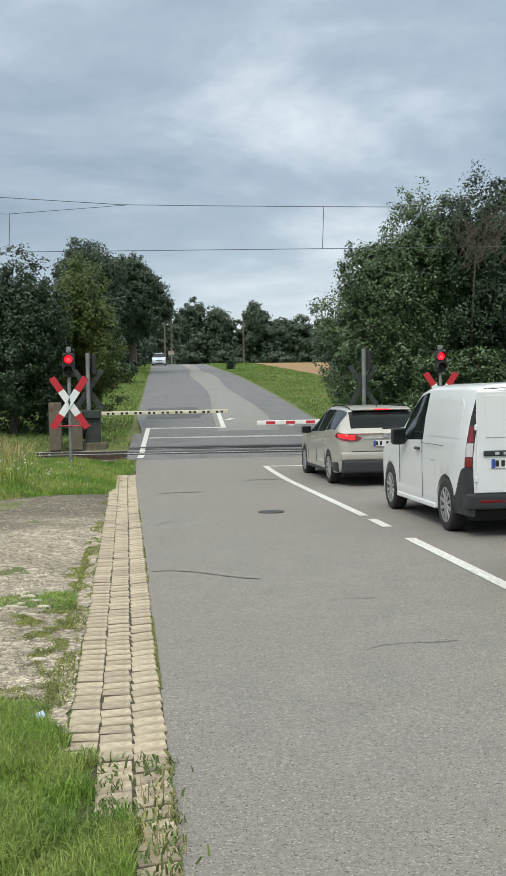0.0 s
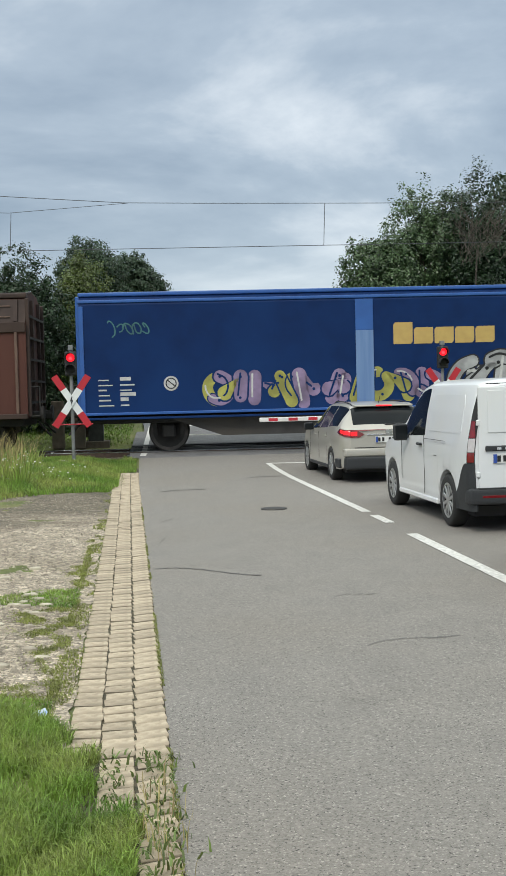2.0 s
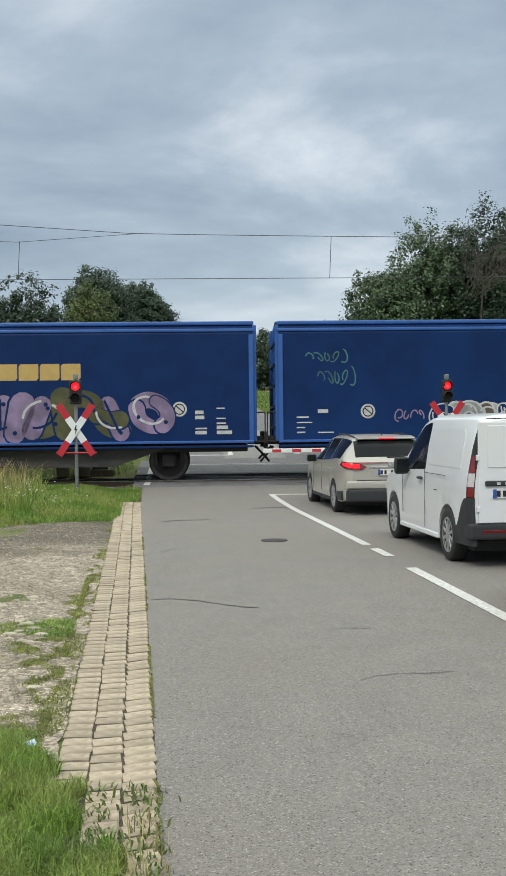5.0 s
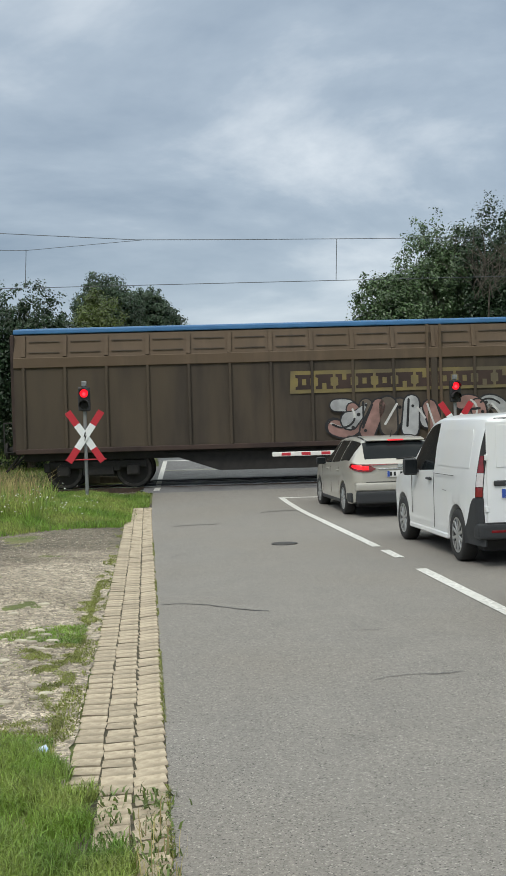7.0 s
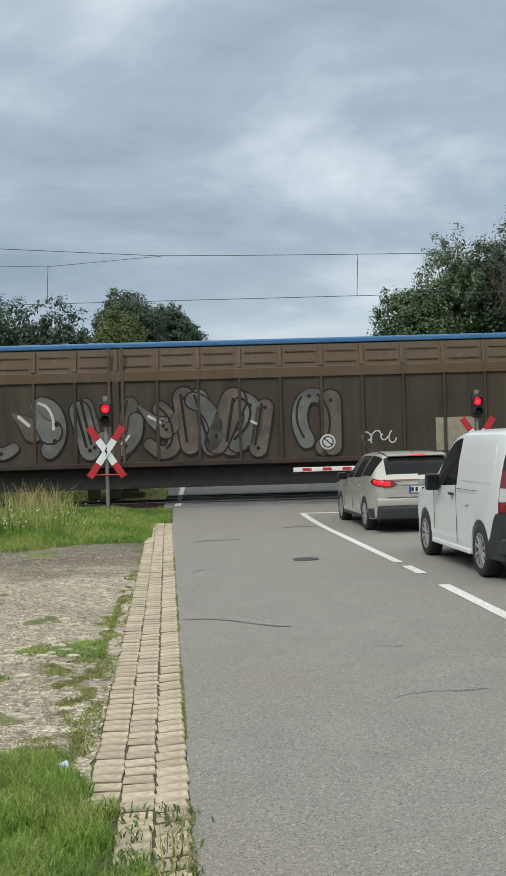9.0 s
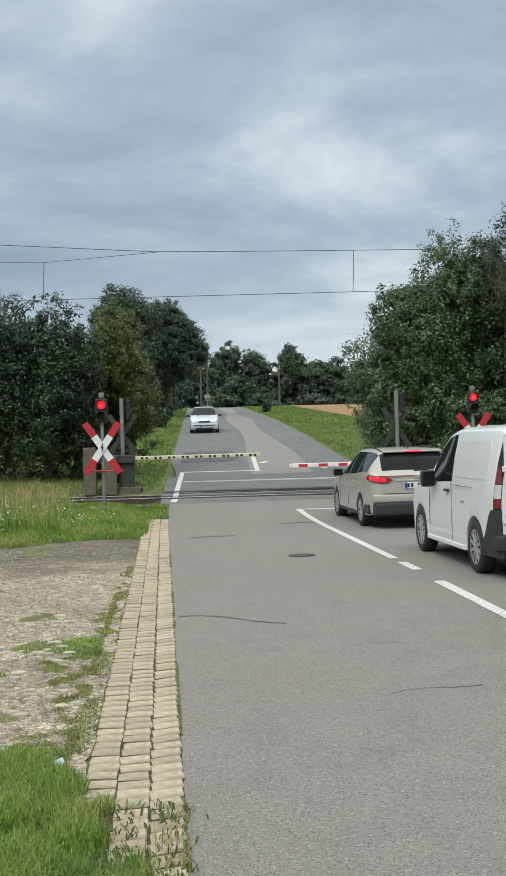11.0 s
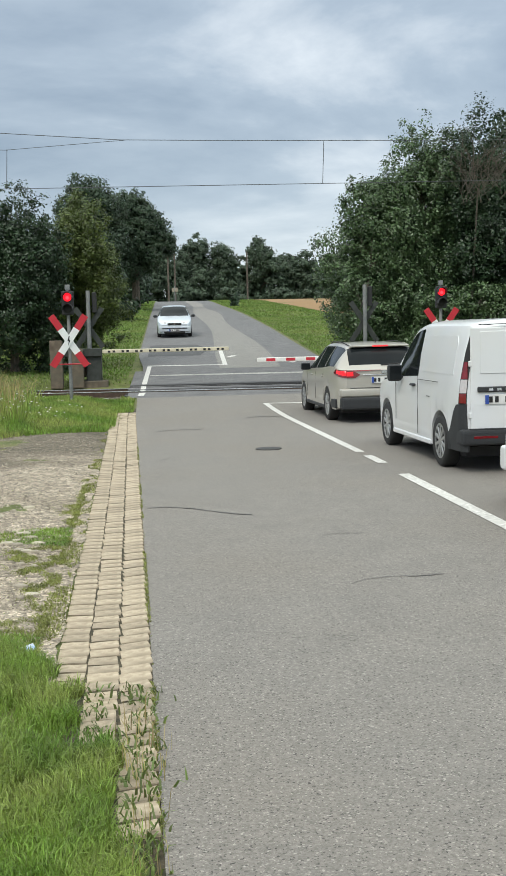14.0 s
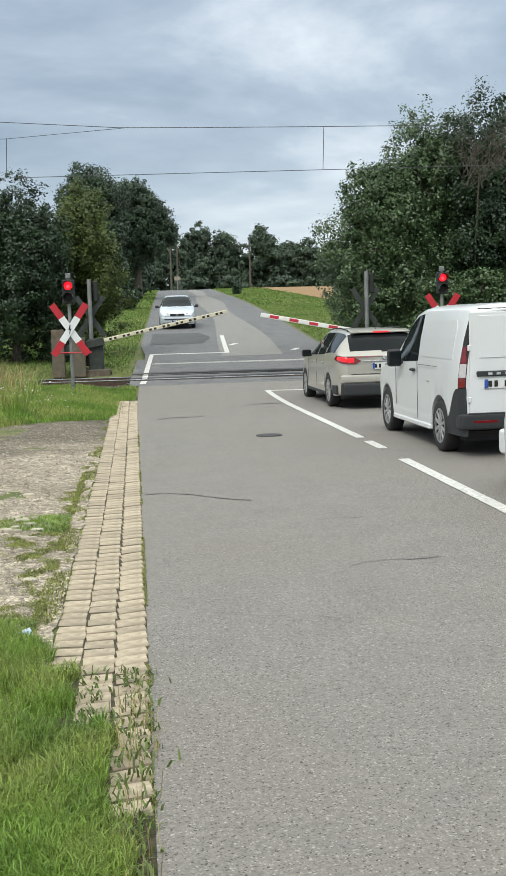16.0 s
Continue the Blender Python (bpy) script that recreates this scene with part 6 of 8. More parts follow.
def form(rng):
    """Strokes of one sprayed form in a unit square: bows, slanted bars and spikes thrown over one another."""
    out = []
    for _ in range(rng.choice((2, 3, 3))):
        kind = rng.random()
        a = rng.uniform(0.05, 0.95)
        if kind < 0.45:
            turn, bend = rng.uniform(0, 6.28), rng.choice((-1, 1)) * rng.uniform(2.0, 4.4)
            out.append((glide([(0.5 + 0.48 * math.cos(turn + bend * k / 5), 0.5 + 0.5 * math.sin(turn + bend * k / 5)) for k in range(6)], 4), 1.0, rng.uniform(0.5, 1.0)))
        elif kind < 0.8:
            out.append(([(a, rng.uniform(-0.05, 0.1)), (a + rng.uniform(-0.25, 0.25), rng.uniform(0.85, 1.05))], 1.15, rng.uniform(0.8, 1.3)))
        else:
            e = a + rng.choice((-1, 1)) * rng.uniform(0.4, 0.7)
            out.append(([(a, rng.uniform(0.3, 0.6)), ((a + e) / 2, rng.uniform(0.5, 0.8)), (e, rng.uniform(0.7, 1.1))], 1.2, 0.1))
    return out


def glide(pts, n=6):
    """A smooth line through the points."""
    out = []
    for i in range(len(pts) - 1):
        p = [Vector(pts[max(0, i - 1)]), Vector(pts[i]), Vector(pts[i + 1]), Vector(pts[min(len(pts) - 1, i + 2)])]
        for j in range(n):
            k = j / n
            v = 0.5 * (2 * p[1] + (p[2] - p[0]) * k + (2 * p[0] - 5 * p[1] + 4 * p[2] - p[3]) * k * k + (3 * p[1] - p[0] - 3 * p[2] + p[3]) * k ** 3)
            out.append((v.x, v.y))
    return out + [tuple(pts[-1])]


def ribbon(name, pts, r, material, parent, y, tip=1.0):
    """A sprayed stroke of half width r, r * tip at its end, with round ends along points (s, z)."""
    p = [Vector(q) for q in pts]
    left, right = [], []
    for i, q in enumerate(p):
        d = (p[min(i + 1, len(p) - 1)] - p[max(i - 1, 0)]).normalized()
        m = Vector((-d.y, d.x))
        grow = 1.0
        if 0 < i < len(p) - 1:
            e = (p[i] - p[i - 1]).normalized()
            grow = 1 / max(0.55, abs(m.dot(Vector((-e.y, e.x)))))
        grow *= r * (1 + (tip - 1) * i / (len(p) - 1))
        left.append(q + m * grow)
        right.append(q - m * grow)
    ends_ = []
    for q, o, d, r in ((p[-1], left[-1], -1, r * tip), (p[0], right[0], -1, r)):
        a0 = math.atan2(o.y - q.y, o.x - q.x)
        ends_.append([q + Vector((math.cos(a0 + d * math.pi * k / 6), math.sin(a0 + d * math.pi * k / 6))) * r for k in range(1, 6)])
    verts = [(v.x, y, v.y) for v in left + right + ends_[0] + ends_[1]]
    n = len(p)
    faces = [(i, i + 1, n + i + 1, n + i) for i in range(n - 1)]
    faces.append((n - 1, *range(2 * n, 2 * n + 5), 2 * n - 1))
    faces.append((n, *range(2 * n + 5, 2 * n + 10), 0))
    return raw(name, verts, faces, material, parent)


def piece(parent, s0, s1, z0, z1, n, fills, seed, outline="g_black", y=SIDE, halo=None):
    """A sprayed mural: n puffy unreadable forms, each a fill with dark rim and inner bars."""
    rng = random.Random(seed)
    mural = new("mural")
    mural.parent = parent
    if halo:
        pts = []
        m = 26
        for i in range(m):
            a = math.tau * i / m
            c, s = math.cos(a), math.sin(a)
            r = (abs(c) ** 4 + abs(s) ** 4) ** (-1 / 4) * rng.uniform(0.92, 1.10)
            pts.append(((s0 + s1) / 2 + c * r * (s1 - s0) * 0.53, (z0 + z1) / 2 + s * r * (z1 - z0) * 0.58))
        side_shape("halo", pts, 0.003, T[halo], mural, y - 0.001)
    n = round(n * 1.35)
    w = (s1 - s0) / n
    ink = T[outline]
    for i in range(n):
        cx = s0 + w * (i + 0.5) + rng.uniform(-0.04, 0.04) * w
        h = (z1 - z0) * rng.uniform(0.86, 1.06)
        cz = (z0 + z1) / 2 + rng.uniform(-0.05, 0.05) * h
        shear = rng.uniform(-0.25, 0.25)
        wide = w * rng.uniform(0.85, 1.05)
        t = min(w, h) * rng.uniform(0.19, 0.25)
        fill, second = T[fills[i % len(fills)]], T[fills[(i + 1) % len(fills)]]
        lines = []
        for pts, thick, tip in form(rng):
            lines.append(([(cx + (a - 0.5) * wide + (b - 0.5) * h * shear, cz + (b - 0.5) * (h - 1.4 * t)) for a, b in pts], thick * t, tip))
        for k, (q, r, tip) in enumerate(lines):
            ribbon("rim", q, r + 0.045, ink, mural, y - 0.003 - 0.003 * k, tip)
            ribbon("fill", q, r, fill if k != 1 else second, mural, y - 0.0045 - 0.003 * k, tip)
        for k, (q, r, tip) in enumerate(lines[:2]):
            lit = [(x - 0.35 * r, z + 0.4 * r) for x, z in q[: max(2, len(q) * 2 // 3)]]
            ribbon("shine", lit, r * 0.14, T["stencil"] if rng.random() < 0.4 else ink, mural, y - 0.0125 - 0.0004 * k)
        lines = [q for q, _, _ in lines]
        for _ in range(2):
            q = rng.choice(lines)
            a, b = q[rng.randrange(len(q))]
            side_shape("inner_dot", rounded(a, b, 0.5 * t, 0.5 * t, rng, 0, 10, 2), 0.002, ink, mural, y - 0.015)


def scribble(parent, s0, z0, w, h, material, seed, y=SIDE):
    """A thin sprayed tag made of short strokes."""
    rng = random.Random(seed)
    tag = new("tag")
    tag.parent = parent
    n = max(3, int(w / 0.2))
    for i in range(n):
        a = s0 + w * i / n
        k = w / n
        lean, big = rng.uniform(-0.3, 0.3), rng.uniform(0.6, 1.0)
        turn, span = rng.uniform(0, 6.28), rng.choice((-1, 1)) * rng.uniform(3.5, 7.5)
        pts = [(a + k * (0.5 + 0.5 * big * math.cos(turn + span * j / 6) + 0.25 * (j / 6 - 0.5) + lean * math.sin(turn + span * j / 6)), z0 + h * (0.5 + 0.5 * big * math.sin(turn + span * j / 6) + 0.3 * (j / 6 - 0.5))) for j in range(7)]
        ribbon("stroke", glide(pts, 5), 0.017, T[material], tag, y - 0.004 - 0.0005 * i)


def sprayed(parent, words, s0, z0, h, material, y, turn=0):
    """Short readable sprayed words."""
    cu = bpy.data.curves.new("words", "FONT")
    cu.body, cu.size, cu.extrude, cu.offset = words, h * 1.35, 0.001, 0.012
    cu.materials.append(T[material])
    ob = new("word", cu)
    ob.parent = parent
    ob.matrix_basis = pose(s0, y, z0, 90, 0, 0) @ pose(0, 0, 0, 0, 0, turn)
    return ob


def stencils(parent, s0, z0, seed, y=SIDE, material="stencil", cols=2):
    """Blocks of small unreadable wagon data."""
    rng = random.Random(seed)
    for c in range(cols):
        for r in range(6):
            if rng.random() < 0.75:
                w = rng.uniform(0.2, 0.42)
                h = rng.choice((0.03, 0.04, 0.09))
                side_shape("data_bar", [(s0 + c * 0.55, z0 + r * 0.13), (s0 + c * 0.55 + w, z0 + r * 0.13), (s0 + c * 0.55 + w, z0 + r * 0.13 + h), (s0 + c * 0.55, z0 + r * 0.13 + h)], 0.003, T[material], parent, y - 0.002)


def roundel(parent, s, z, r, y=SIDE):
    rng = random.Random(1)
    d = side_shape("placard", rounded(s, z, 2 * r, 2 * r, rng, 0, 20, 2), 0.004, T["stencil"], parent, y - 0.002)
    side_shape("ring", rounded(s, z, 1.5 * r, 1.5 * r, rng, 0, 20, 2), 0.003, T["g_black"], d, y - 0.007)
    side_shape("disc", rounded(s, z, 1.2 * r, 1.2 * r, rng, 0, 20, 2), 0.003, T["stencil"], d, y - 0.011)
    side_shape("slash", [(s - r * 0.6, z + r * 0.45), (s + r * 0.55, z - r * 0.5), (s + r * 0.62, z - r * 0.38), (s - r * 0.5, z + r * 0.58)], 0.003, T["g_black"], d, y - 0.015)


def rail_wheel(parent, s, r, y, name="wheel"):
    bm = bmesh.new()
    rod(bm, (s, y - 0.065, r), (s, y + 0.065, r), r, seg=28)
    rod(bm, (s, y + 0.05, r), (s, y + 0.085, r), r + 0.03, seg=28)
    w = part(name, bm, T["under"], parent, "worn steel railway wheel")
    bm = bmesh.new()
    rr = [[bm.verts.new((s + math.cos(k * math.tau / 32) * a, y - b, r + math.sin(k * math.tau / 32) * a)) for k in range(32)] for a, b in ((r * 0.98, 0.067), (r * 0.98, 0.075), (r * 0.82, 0.075), (r * 0.82, 0.067))]
    for p, q in zip(rr, rr[1:] + rr[:1]):
        for k in range(32):
            bm.faces.new((p[k], p[(k + 1) % 32], q[(k + 1) % 32], q[k]))
    part("tyre_ring", bm, T["wheelsteel"], w)
    return w


def bogie(parent, s, base=1.8, r=0.46):
    b = new("bogie")
    b.parent = parent
    bm = bmesh.new()
    for y in (-1.02, 1.02):
        box(bm, (s, y, 0.62), (base + 0.7, 0.12, 0.20), bevel=0.03)
        box(bm, (s, y, 0.46), (0.8, 0.14, 0.26), bevel=0.03)
        for d in (-base / 2, base / 2):
            box(bm, (s + d, y * 1.03, 0.47), (0.34, 0.2, 0.30), bevel=0.04)
            box(bm, (s + d - 0.42, y, 0.56), (0.16, 0.16, 0.24), bevel=0.02)
    box(bm, (s, 0, 0.66), (0.5, 2.0, 0.25), bevel=0.03)
    part("frame", bm, T["under"], b)
    for d in (-base / 2, base / 2):
        rail_wheel(b, s + d, r, -0.77)
        rail_wheel(b, s + d, r, 0.77)


def axle_set(parent, s, r=0.5):
    b = new("axle")
    b.parent = parent
    bm = bmesh.new()
    for y in (-1.02, 1.02):
        box(bm, (s, y, 0.52), (0.34, 0.2, 0.34), bevel=0.04)
        box(bm, (s, y, 0.80), (1.5, 0.1, 0.08), bevel=0.02)
        box(bm, (s - 0.35, y, 0.62), (0.10, 0.12, 0.4)); box(bm, (s + 0.35, y, 0.62), (0.10, 0.12, 0.4))
    part("suspension", bm, T["under"], b)
    rail_wheel(b, s, r, -0.77)
    rail_wheel(b, s, r, 0.77)


def buffers(parent, s, d, z=1.03):
    for y in (-0.875, 0.875):
        bm = bmesh.new()
        rod(bm, (s, y, z), (s + d * 0.38, y, z), 0.09, seg=12)
        rod(bm, (s + d * 0.38, y, z), (s + d * 0.44, y, z), 0.22, seg=16)
        part("buffer", bm, T["under"], parent)
    bm = bmesh.new()
    box(bm, (s + d * 0.25, 0, 0.98), (0.55, 0.12, 0.16), bevel=0.02)
    rod(bm, (s + d * 0.2, 0.4, 0.85), (s + d * 0.55, 0.45, 0.5), 0.03, seg=6)
    rod(bm, (s + d * 0.2, -0.4, 0.85), (s + d * 0.55, -0.45, 0.45), 0.03, seg=6)
    part("coupling", bm, T["under"], parent)


def prism(outline, s0, s1):
    """A body of one cross-section (y, z) from s0 to s1."""
    return plate([(s0, a, b) for a, b in outline], s1 - s0, (1, 0, 0))


SECTION = [(-1.40, 0.95), (-1.40, 3.28), (-1.36, 3.42), (-1.20, 4.00), (-0.75, 4.17), (0, 4.24), (0.75, 4.17), (1.20, 4.00), (1.36, 3.42), (1.40, 3.28), (1.40, 0.95)]


def ribbed_wagon(name, label, length, low, high, rib, roof, panels, seam=True, window_frames=True):
    """A sliding-wall wagon: ribbed lower walls, sloped upper panels, a roof edge and two bogies. The origin is the front of the body at rail height."""
    w = thing(name, TRACK, label, "freight wagon", "freight train")
    part("body", prism(SECTION, 0, length), low, w)
    # upper sloped band, rails and roof edge
    slope = Vector((0.16, 0.58)).normalized()
    part("upper_wall", plate([(0.0, -1.372, 3.40), (length, -1.372, 3.40), (length, -1.215, 3.98), (0.0, -1.215, 3.98)], 0.012, (0, -0.96, 0.27)), high, w)
    part("waist_band", boxm((length / 2, SIDE - 0.02, 3.27), (length, 0.07, 0.27), bevel=0.015), high, w)
    part("roof_edge", boxm((length / 2, -1.13, 4.08), (length + 0.05, 0.22, 0.12), bevel=0.03, seg=2), roof, w)
    part("roof", plate([(0, -1.12, 4.135), (length, -1.12, 4.135), (length, 0, 4.25), (0, 0, 4.25)], 0.02, (0, 0, 1)), roof, w)
    part("sill_beam", boxm((length / 2, SIDE - 0.03, 1.0), (length, 0.10, 0.13), bevel=0.015), T["maroon_dark"], w)
    step = (length - 0.5) / panels
    for i in range(panels + 1):
        s = 0.25 + step * i
        mid = seam and abs(i - panels / 2) < 0.6
        part("rib", boxm((s, SIDE - 0.03, 2.10), (0.17 if mid else 0.075, 0.06, 2.08), bevel=0.012), rib, w)
        if window_frames:
            part("upper_rib", plate([(s - 0.05, -1.385, 3.41), (s + 0.05, -1.385, 3.41), (s + 0.05, -1.235, 3.97), (s - 0.05, -1.235, 3.97)], 0.05, (0, -0.96, 0.27)), high, w)
        if window_frames and i < panels:
            a, b = s + 0.14, s + step - 0.14
            for z0, z1 in ((3.52, 3.545), (3.80, 3.825)):
                y0, y1 = -1.405 + (z0 - 3.4) * 0.27, -1.405 + (z1 - 3.4) * 0.27
                part("panel_edge", plate([(a, y0, z0), (b, y0, z0), (b, y1, z1), (a, y1, z1)], 0.015, (0, -0.96, 0.27)), rib, w)
    if seam:
        for d in (-0.17, 0.17):
            part("seam_post", boxm((length / 2 + d, SIDE - 0.035, 2.5), (0.07, 0.07, 3.0), bevel=0.01), high, w)
    underframe(w, length, True)
    for s, d in ((0.02, -1), (length - 0.02, 1)):
        ends(w, s, d, roof)
    return w


def ends(w, s, d, m):
    """End wall frame with ladder rails and a grab handle."""
    for y in (-1.3, -0.6, 0.6, 1.3):
        part("end_post", boxm((s + d * 0.06, y, 2.5), (0.10, 0.09, 3.0), bevel=0.015), T["maroon_dark"] if m is not T["azure"] else m, w)
    for z in (1.35, 1.9, 2.45, 3.0, 3.55):
        part("end_rail", boxm((s + d * 0.09, 0, z), (0.05, 2.6, 0.06)), T["under"] if m is not T["azure"] else T["navy"], w)
    bm = bmesh.new()
    for a, b in (((s + d * 0.1, -1.33, 1.0), (s + d * 0.32, -1.33, 1.0)), ((s + d * 0.32, -1.33, 1.0), (s + d * 0.32, -1.33, 1.75)), ((s + d * 0.32, -1.33, 1.75), (s + d * 0.1, -1.33, 1.75))):
        rod(bm, a, b, 0.018, seg=6)
    part("grab_handle", bm, T["under"], w)


def underframe(w, length, bogies):
    bm = bmesh.new()
    box(bm, (length / 2, 0, 0.84), (length - 0.3, 2.3, 0.2), bevel=0.02)
    part("underframe", bm, T["under"], w)
    a, b = (5.2, length - 5.2) if bogies else (3.6, length - 3.6)
    belly = plate([(a - 1.4, -1.2, 0.86), (a, -1.2, 0.38), (b, -1.2, 0.38), (b + 1.4, -1.2, 0.86)], 0.12, (0, 1, 0))
    part("truss", belly, T["under"] if bogies else T["skirt"], w)
    if bogies:
        bogie(w, 2.05)
        bogie(w, length - 2.05)
    else:
        axle_set(w, 2.2)
        axle_set(w, length - 2.2)
        part("brake_box", boxm((length / 2 + 1, -1.1, 0.55), (0.6, 0.3, 0.3), bevel=0.02), T["skirt"], w)
    buffers(w, 0.1, -1)
    buffers(w, length - 0.1, 1)


def blue_wagon(label, seed):
    L = 15.1
    w = thing("wagon", TRACK, label, "freight wagon", "freight train")
    sec = [(-1.40, 0.98), (-1.40, 3.78), (-1.34, 3.93), (-1.26, 3.95), (-1.18, 4.06), (0, 4.2), (1.18, 4.06), (1.26, 3.95), (1.34, 3.93), (1.40, 3.78), (1.40, 0.98)]
    part("body", prism(sec, 0, L), T["navy"], w, "dark blue sliding wall")
    part("roof_rail", boxm((L / 2, -1.385, 3.87), (L + 0.06, 0.06, 0.08), bevel=0.02, seg=2), T["azure"], w, "bright blue roof rail")
    part("roof_edge", boxm((L / 2, -1.22, 4.06), (L + 0.06, 0.10, 0.10), bevel=0.03, seg=2), T["azure"], w)
    part("sill_beam", boxm((L / 2, SIDE - 0.02, 1.0), (L, 0.10, 0.07), bevel=0.012), T["azure"], w)
    part("sill_rail", boxm((L / 2, SIDE - 0.03, 0.88), (L, 0.06, 0.06), bevel=0.012), T["navy"], w)
    s = 7.3
    part("door_post", boxm((s, SIDE - 0.012, 2.0), (0.46, 0.03, 2.0), bevel=0.008), T["sky"], w, "pale blue vertical door post")
    part("door_post_top", boxm((s, SIDE - 0.012, 3.4), (0.46, 0.03, 0.8), bevel=0.008), T["azure"], w)
    for e in (0.05, L - 0.05):
        part("corner_post", boxm((e, SIDE - 0.012, 2.35), (0.12, 0.04, 2.8), bevel=0.01), T["azure"], w)
    # maker's word as plain gold blocks
    z, x = 2.62, s + 0.75
    for k, (a, h, hole) in enumerate(((0.50, 0.56, 0), (0.50, 0.42, 1), (0.50, 0.42, 0), (0.50, 0.42, 1), (0.50, 0.42, 0))):
        side_shape("letter_block", [(x, z), (x + a - 0.05, z), (x + a, z + 0.06), (x + a, z + h), (x + 0.05, z + h), (x, z + h - 0.06)], 0.004, T["gold"], w, SIDE - 0.002)
        x += a + 0.035
    stencils(w, 0.45, 1.2, seed)
    stencils(w, L - 1.5, 1.2, seed + 7)
    roundel(w, 2.3, 1.75, 0.19)
    roundel(w, L - 1.9, 1.85, 0.19)
    scribble(w, 0.7, 3.0, 1.1, 0.35, "g_teal", seed)
    underframe(w, L, False)
    for e, d in ((0.02, -1), (L - 0.02, 1)):
        ends(w, e, d, T["azure"])
    return w


def red_wagon():
    L = 15.0
    w = thing("wagon", TRACK, "oxide red sliding-wall wagon with sprayed murals", "freight wagon", "freight train")
    part("body", prism(SECTION, 0, L), T["red"], w, "oxide red sliding wall")
    part("upper_wall", plate([(0.0, -1.385, 3.40), (L, -1.385, 3.40), (L, -1.225, 3.98), (0.0, -1.225, 3.98)], 0.012, (0, -0.96, 0.27)), T["red_light"], w)
    part("roof_edge", boxm((L / 2, -1.13, 4.08), (L + 0.05, 0.22, 0.12), bevel=0.03, seg=2), T["grey_roof"], w)
    part("roof", plate([(0, -1.12, 4.135), (L, -1.12, 4.135), (L, 0, 4.25), (0, 0, 4.25)], 0.02, (0, 0, 1)), T["grey_roof"], w)
    for d in (-0.24, -0.08, 0.08, 0.24):
        part("seam_post", boxm((L / 2 + d, SIDE - 0.02, 2.45), (0.05, 0.05, 2.95), bevel=0.01), T["red_light"], w)
    for i in range(1, 7):
        for sgn in (1, -1):
            part("rib", boxm((L / 2 + sgn * i * 1.12, SIDE - 0.003, 2.1), (0.03, 0.012, 2.2), bevel=0.004), T["red"], w)
    part("sill_beam", boxm((L / 2, SIDE - 0.03, 1.0), (L, 0.10, 0.13), bevel=0.015), T["maroon_dark"], w)
    # railway emblem as a plain white frame with two bars
    f = side_shape("emblem", [(1.75, 2.0), (2.8, 2.0), (2.8, 2.7), (1.75, 2.7)], 0.004, T["stencil"], w, SIDE - 0.002)
    side_shape("emblem_field", [(1.81, 2.06), (2.74, 2.06), (2.74, 2.64), (1.81, 2.64)], 0.003, T["red"], f, SIDE - 0.008)
    for a in (1.9, 2.32):
        side_shape("emblem_bar", [(a, 2.14), (a + 0.33, 2.14), (a + 0.33, 2.56), (a, 2.56)], 0.003, T["stencil"], f, SIDE - 0.012)
        side_shape("emblem_gap", [(a + 0.12, 2.24), (a + 0.22, 2.24), (a + 0.22, 2.46), (a + 0.12, 2.46)], 0.003, T["red"], f, SIDE - 0.016)
    side_shape("data_panel", [(0.25, 1.3), (1.55, 1.3), (1.55, 3.0), (0.25, 3.0)], 0.003, T["red_light"], w, SIDE - 0.002)
    stencils(w, 0.4, 1.6, 31, SIDE - 0.004)
    roundel(w, 1.3, 2.5, 0.2)
    side_shape("placard", [(1.1, 1.5), (1.45, 1.5), (1.45, 1.75), (1.1, 1.75)], 0.003, T["gold"], w, SIDE - 0.006)
    piece(w, 2.6, 6.6, 1.15, 2.05, 5, ["g_silver", "g_green", "g_silver", "g_green"], 51)
    piece(w, 7.4, 10.4, 1.15, 2.2, 3, ["g_olive", "g_silver", "g_yellow"], 52)
    piece(w, 10.9, 13.6, 1.15, 2.0, 3, ["red", "maroon"], 53, "maroon_dark")
    underframe(w, L, False)
    for e, d in ((0.02, -1), (L - 0.02, 1)):
        ends(w, e, d, T["grey_roof"])
    return w


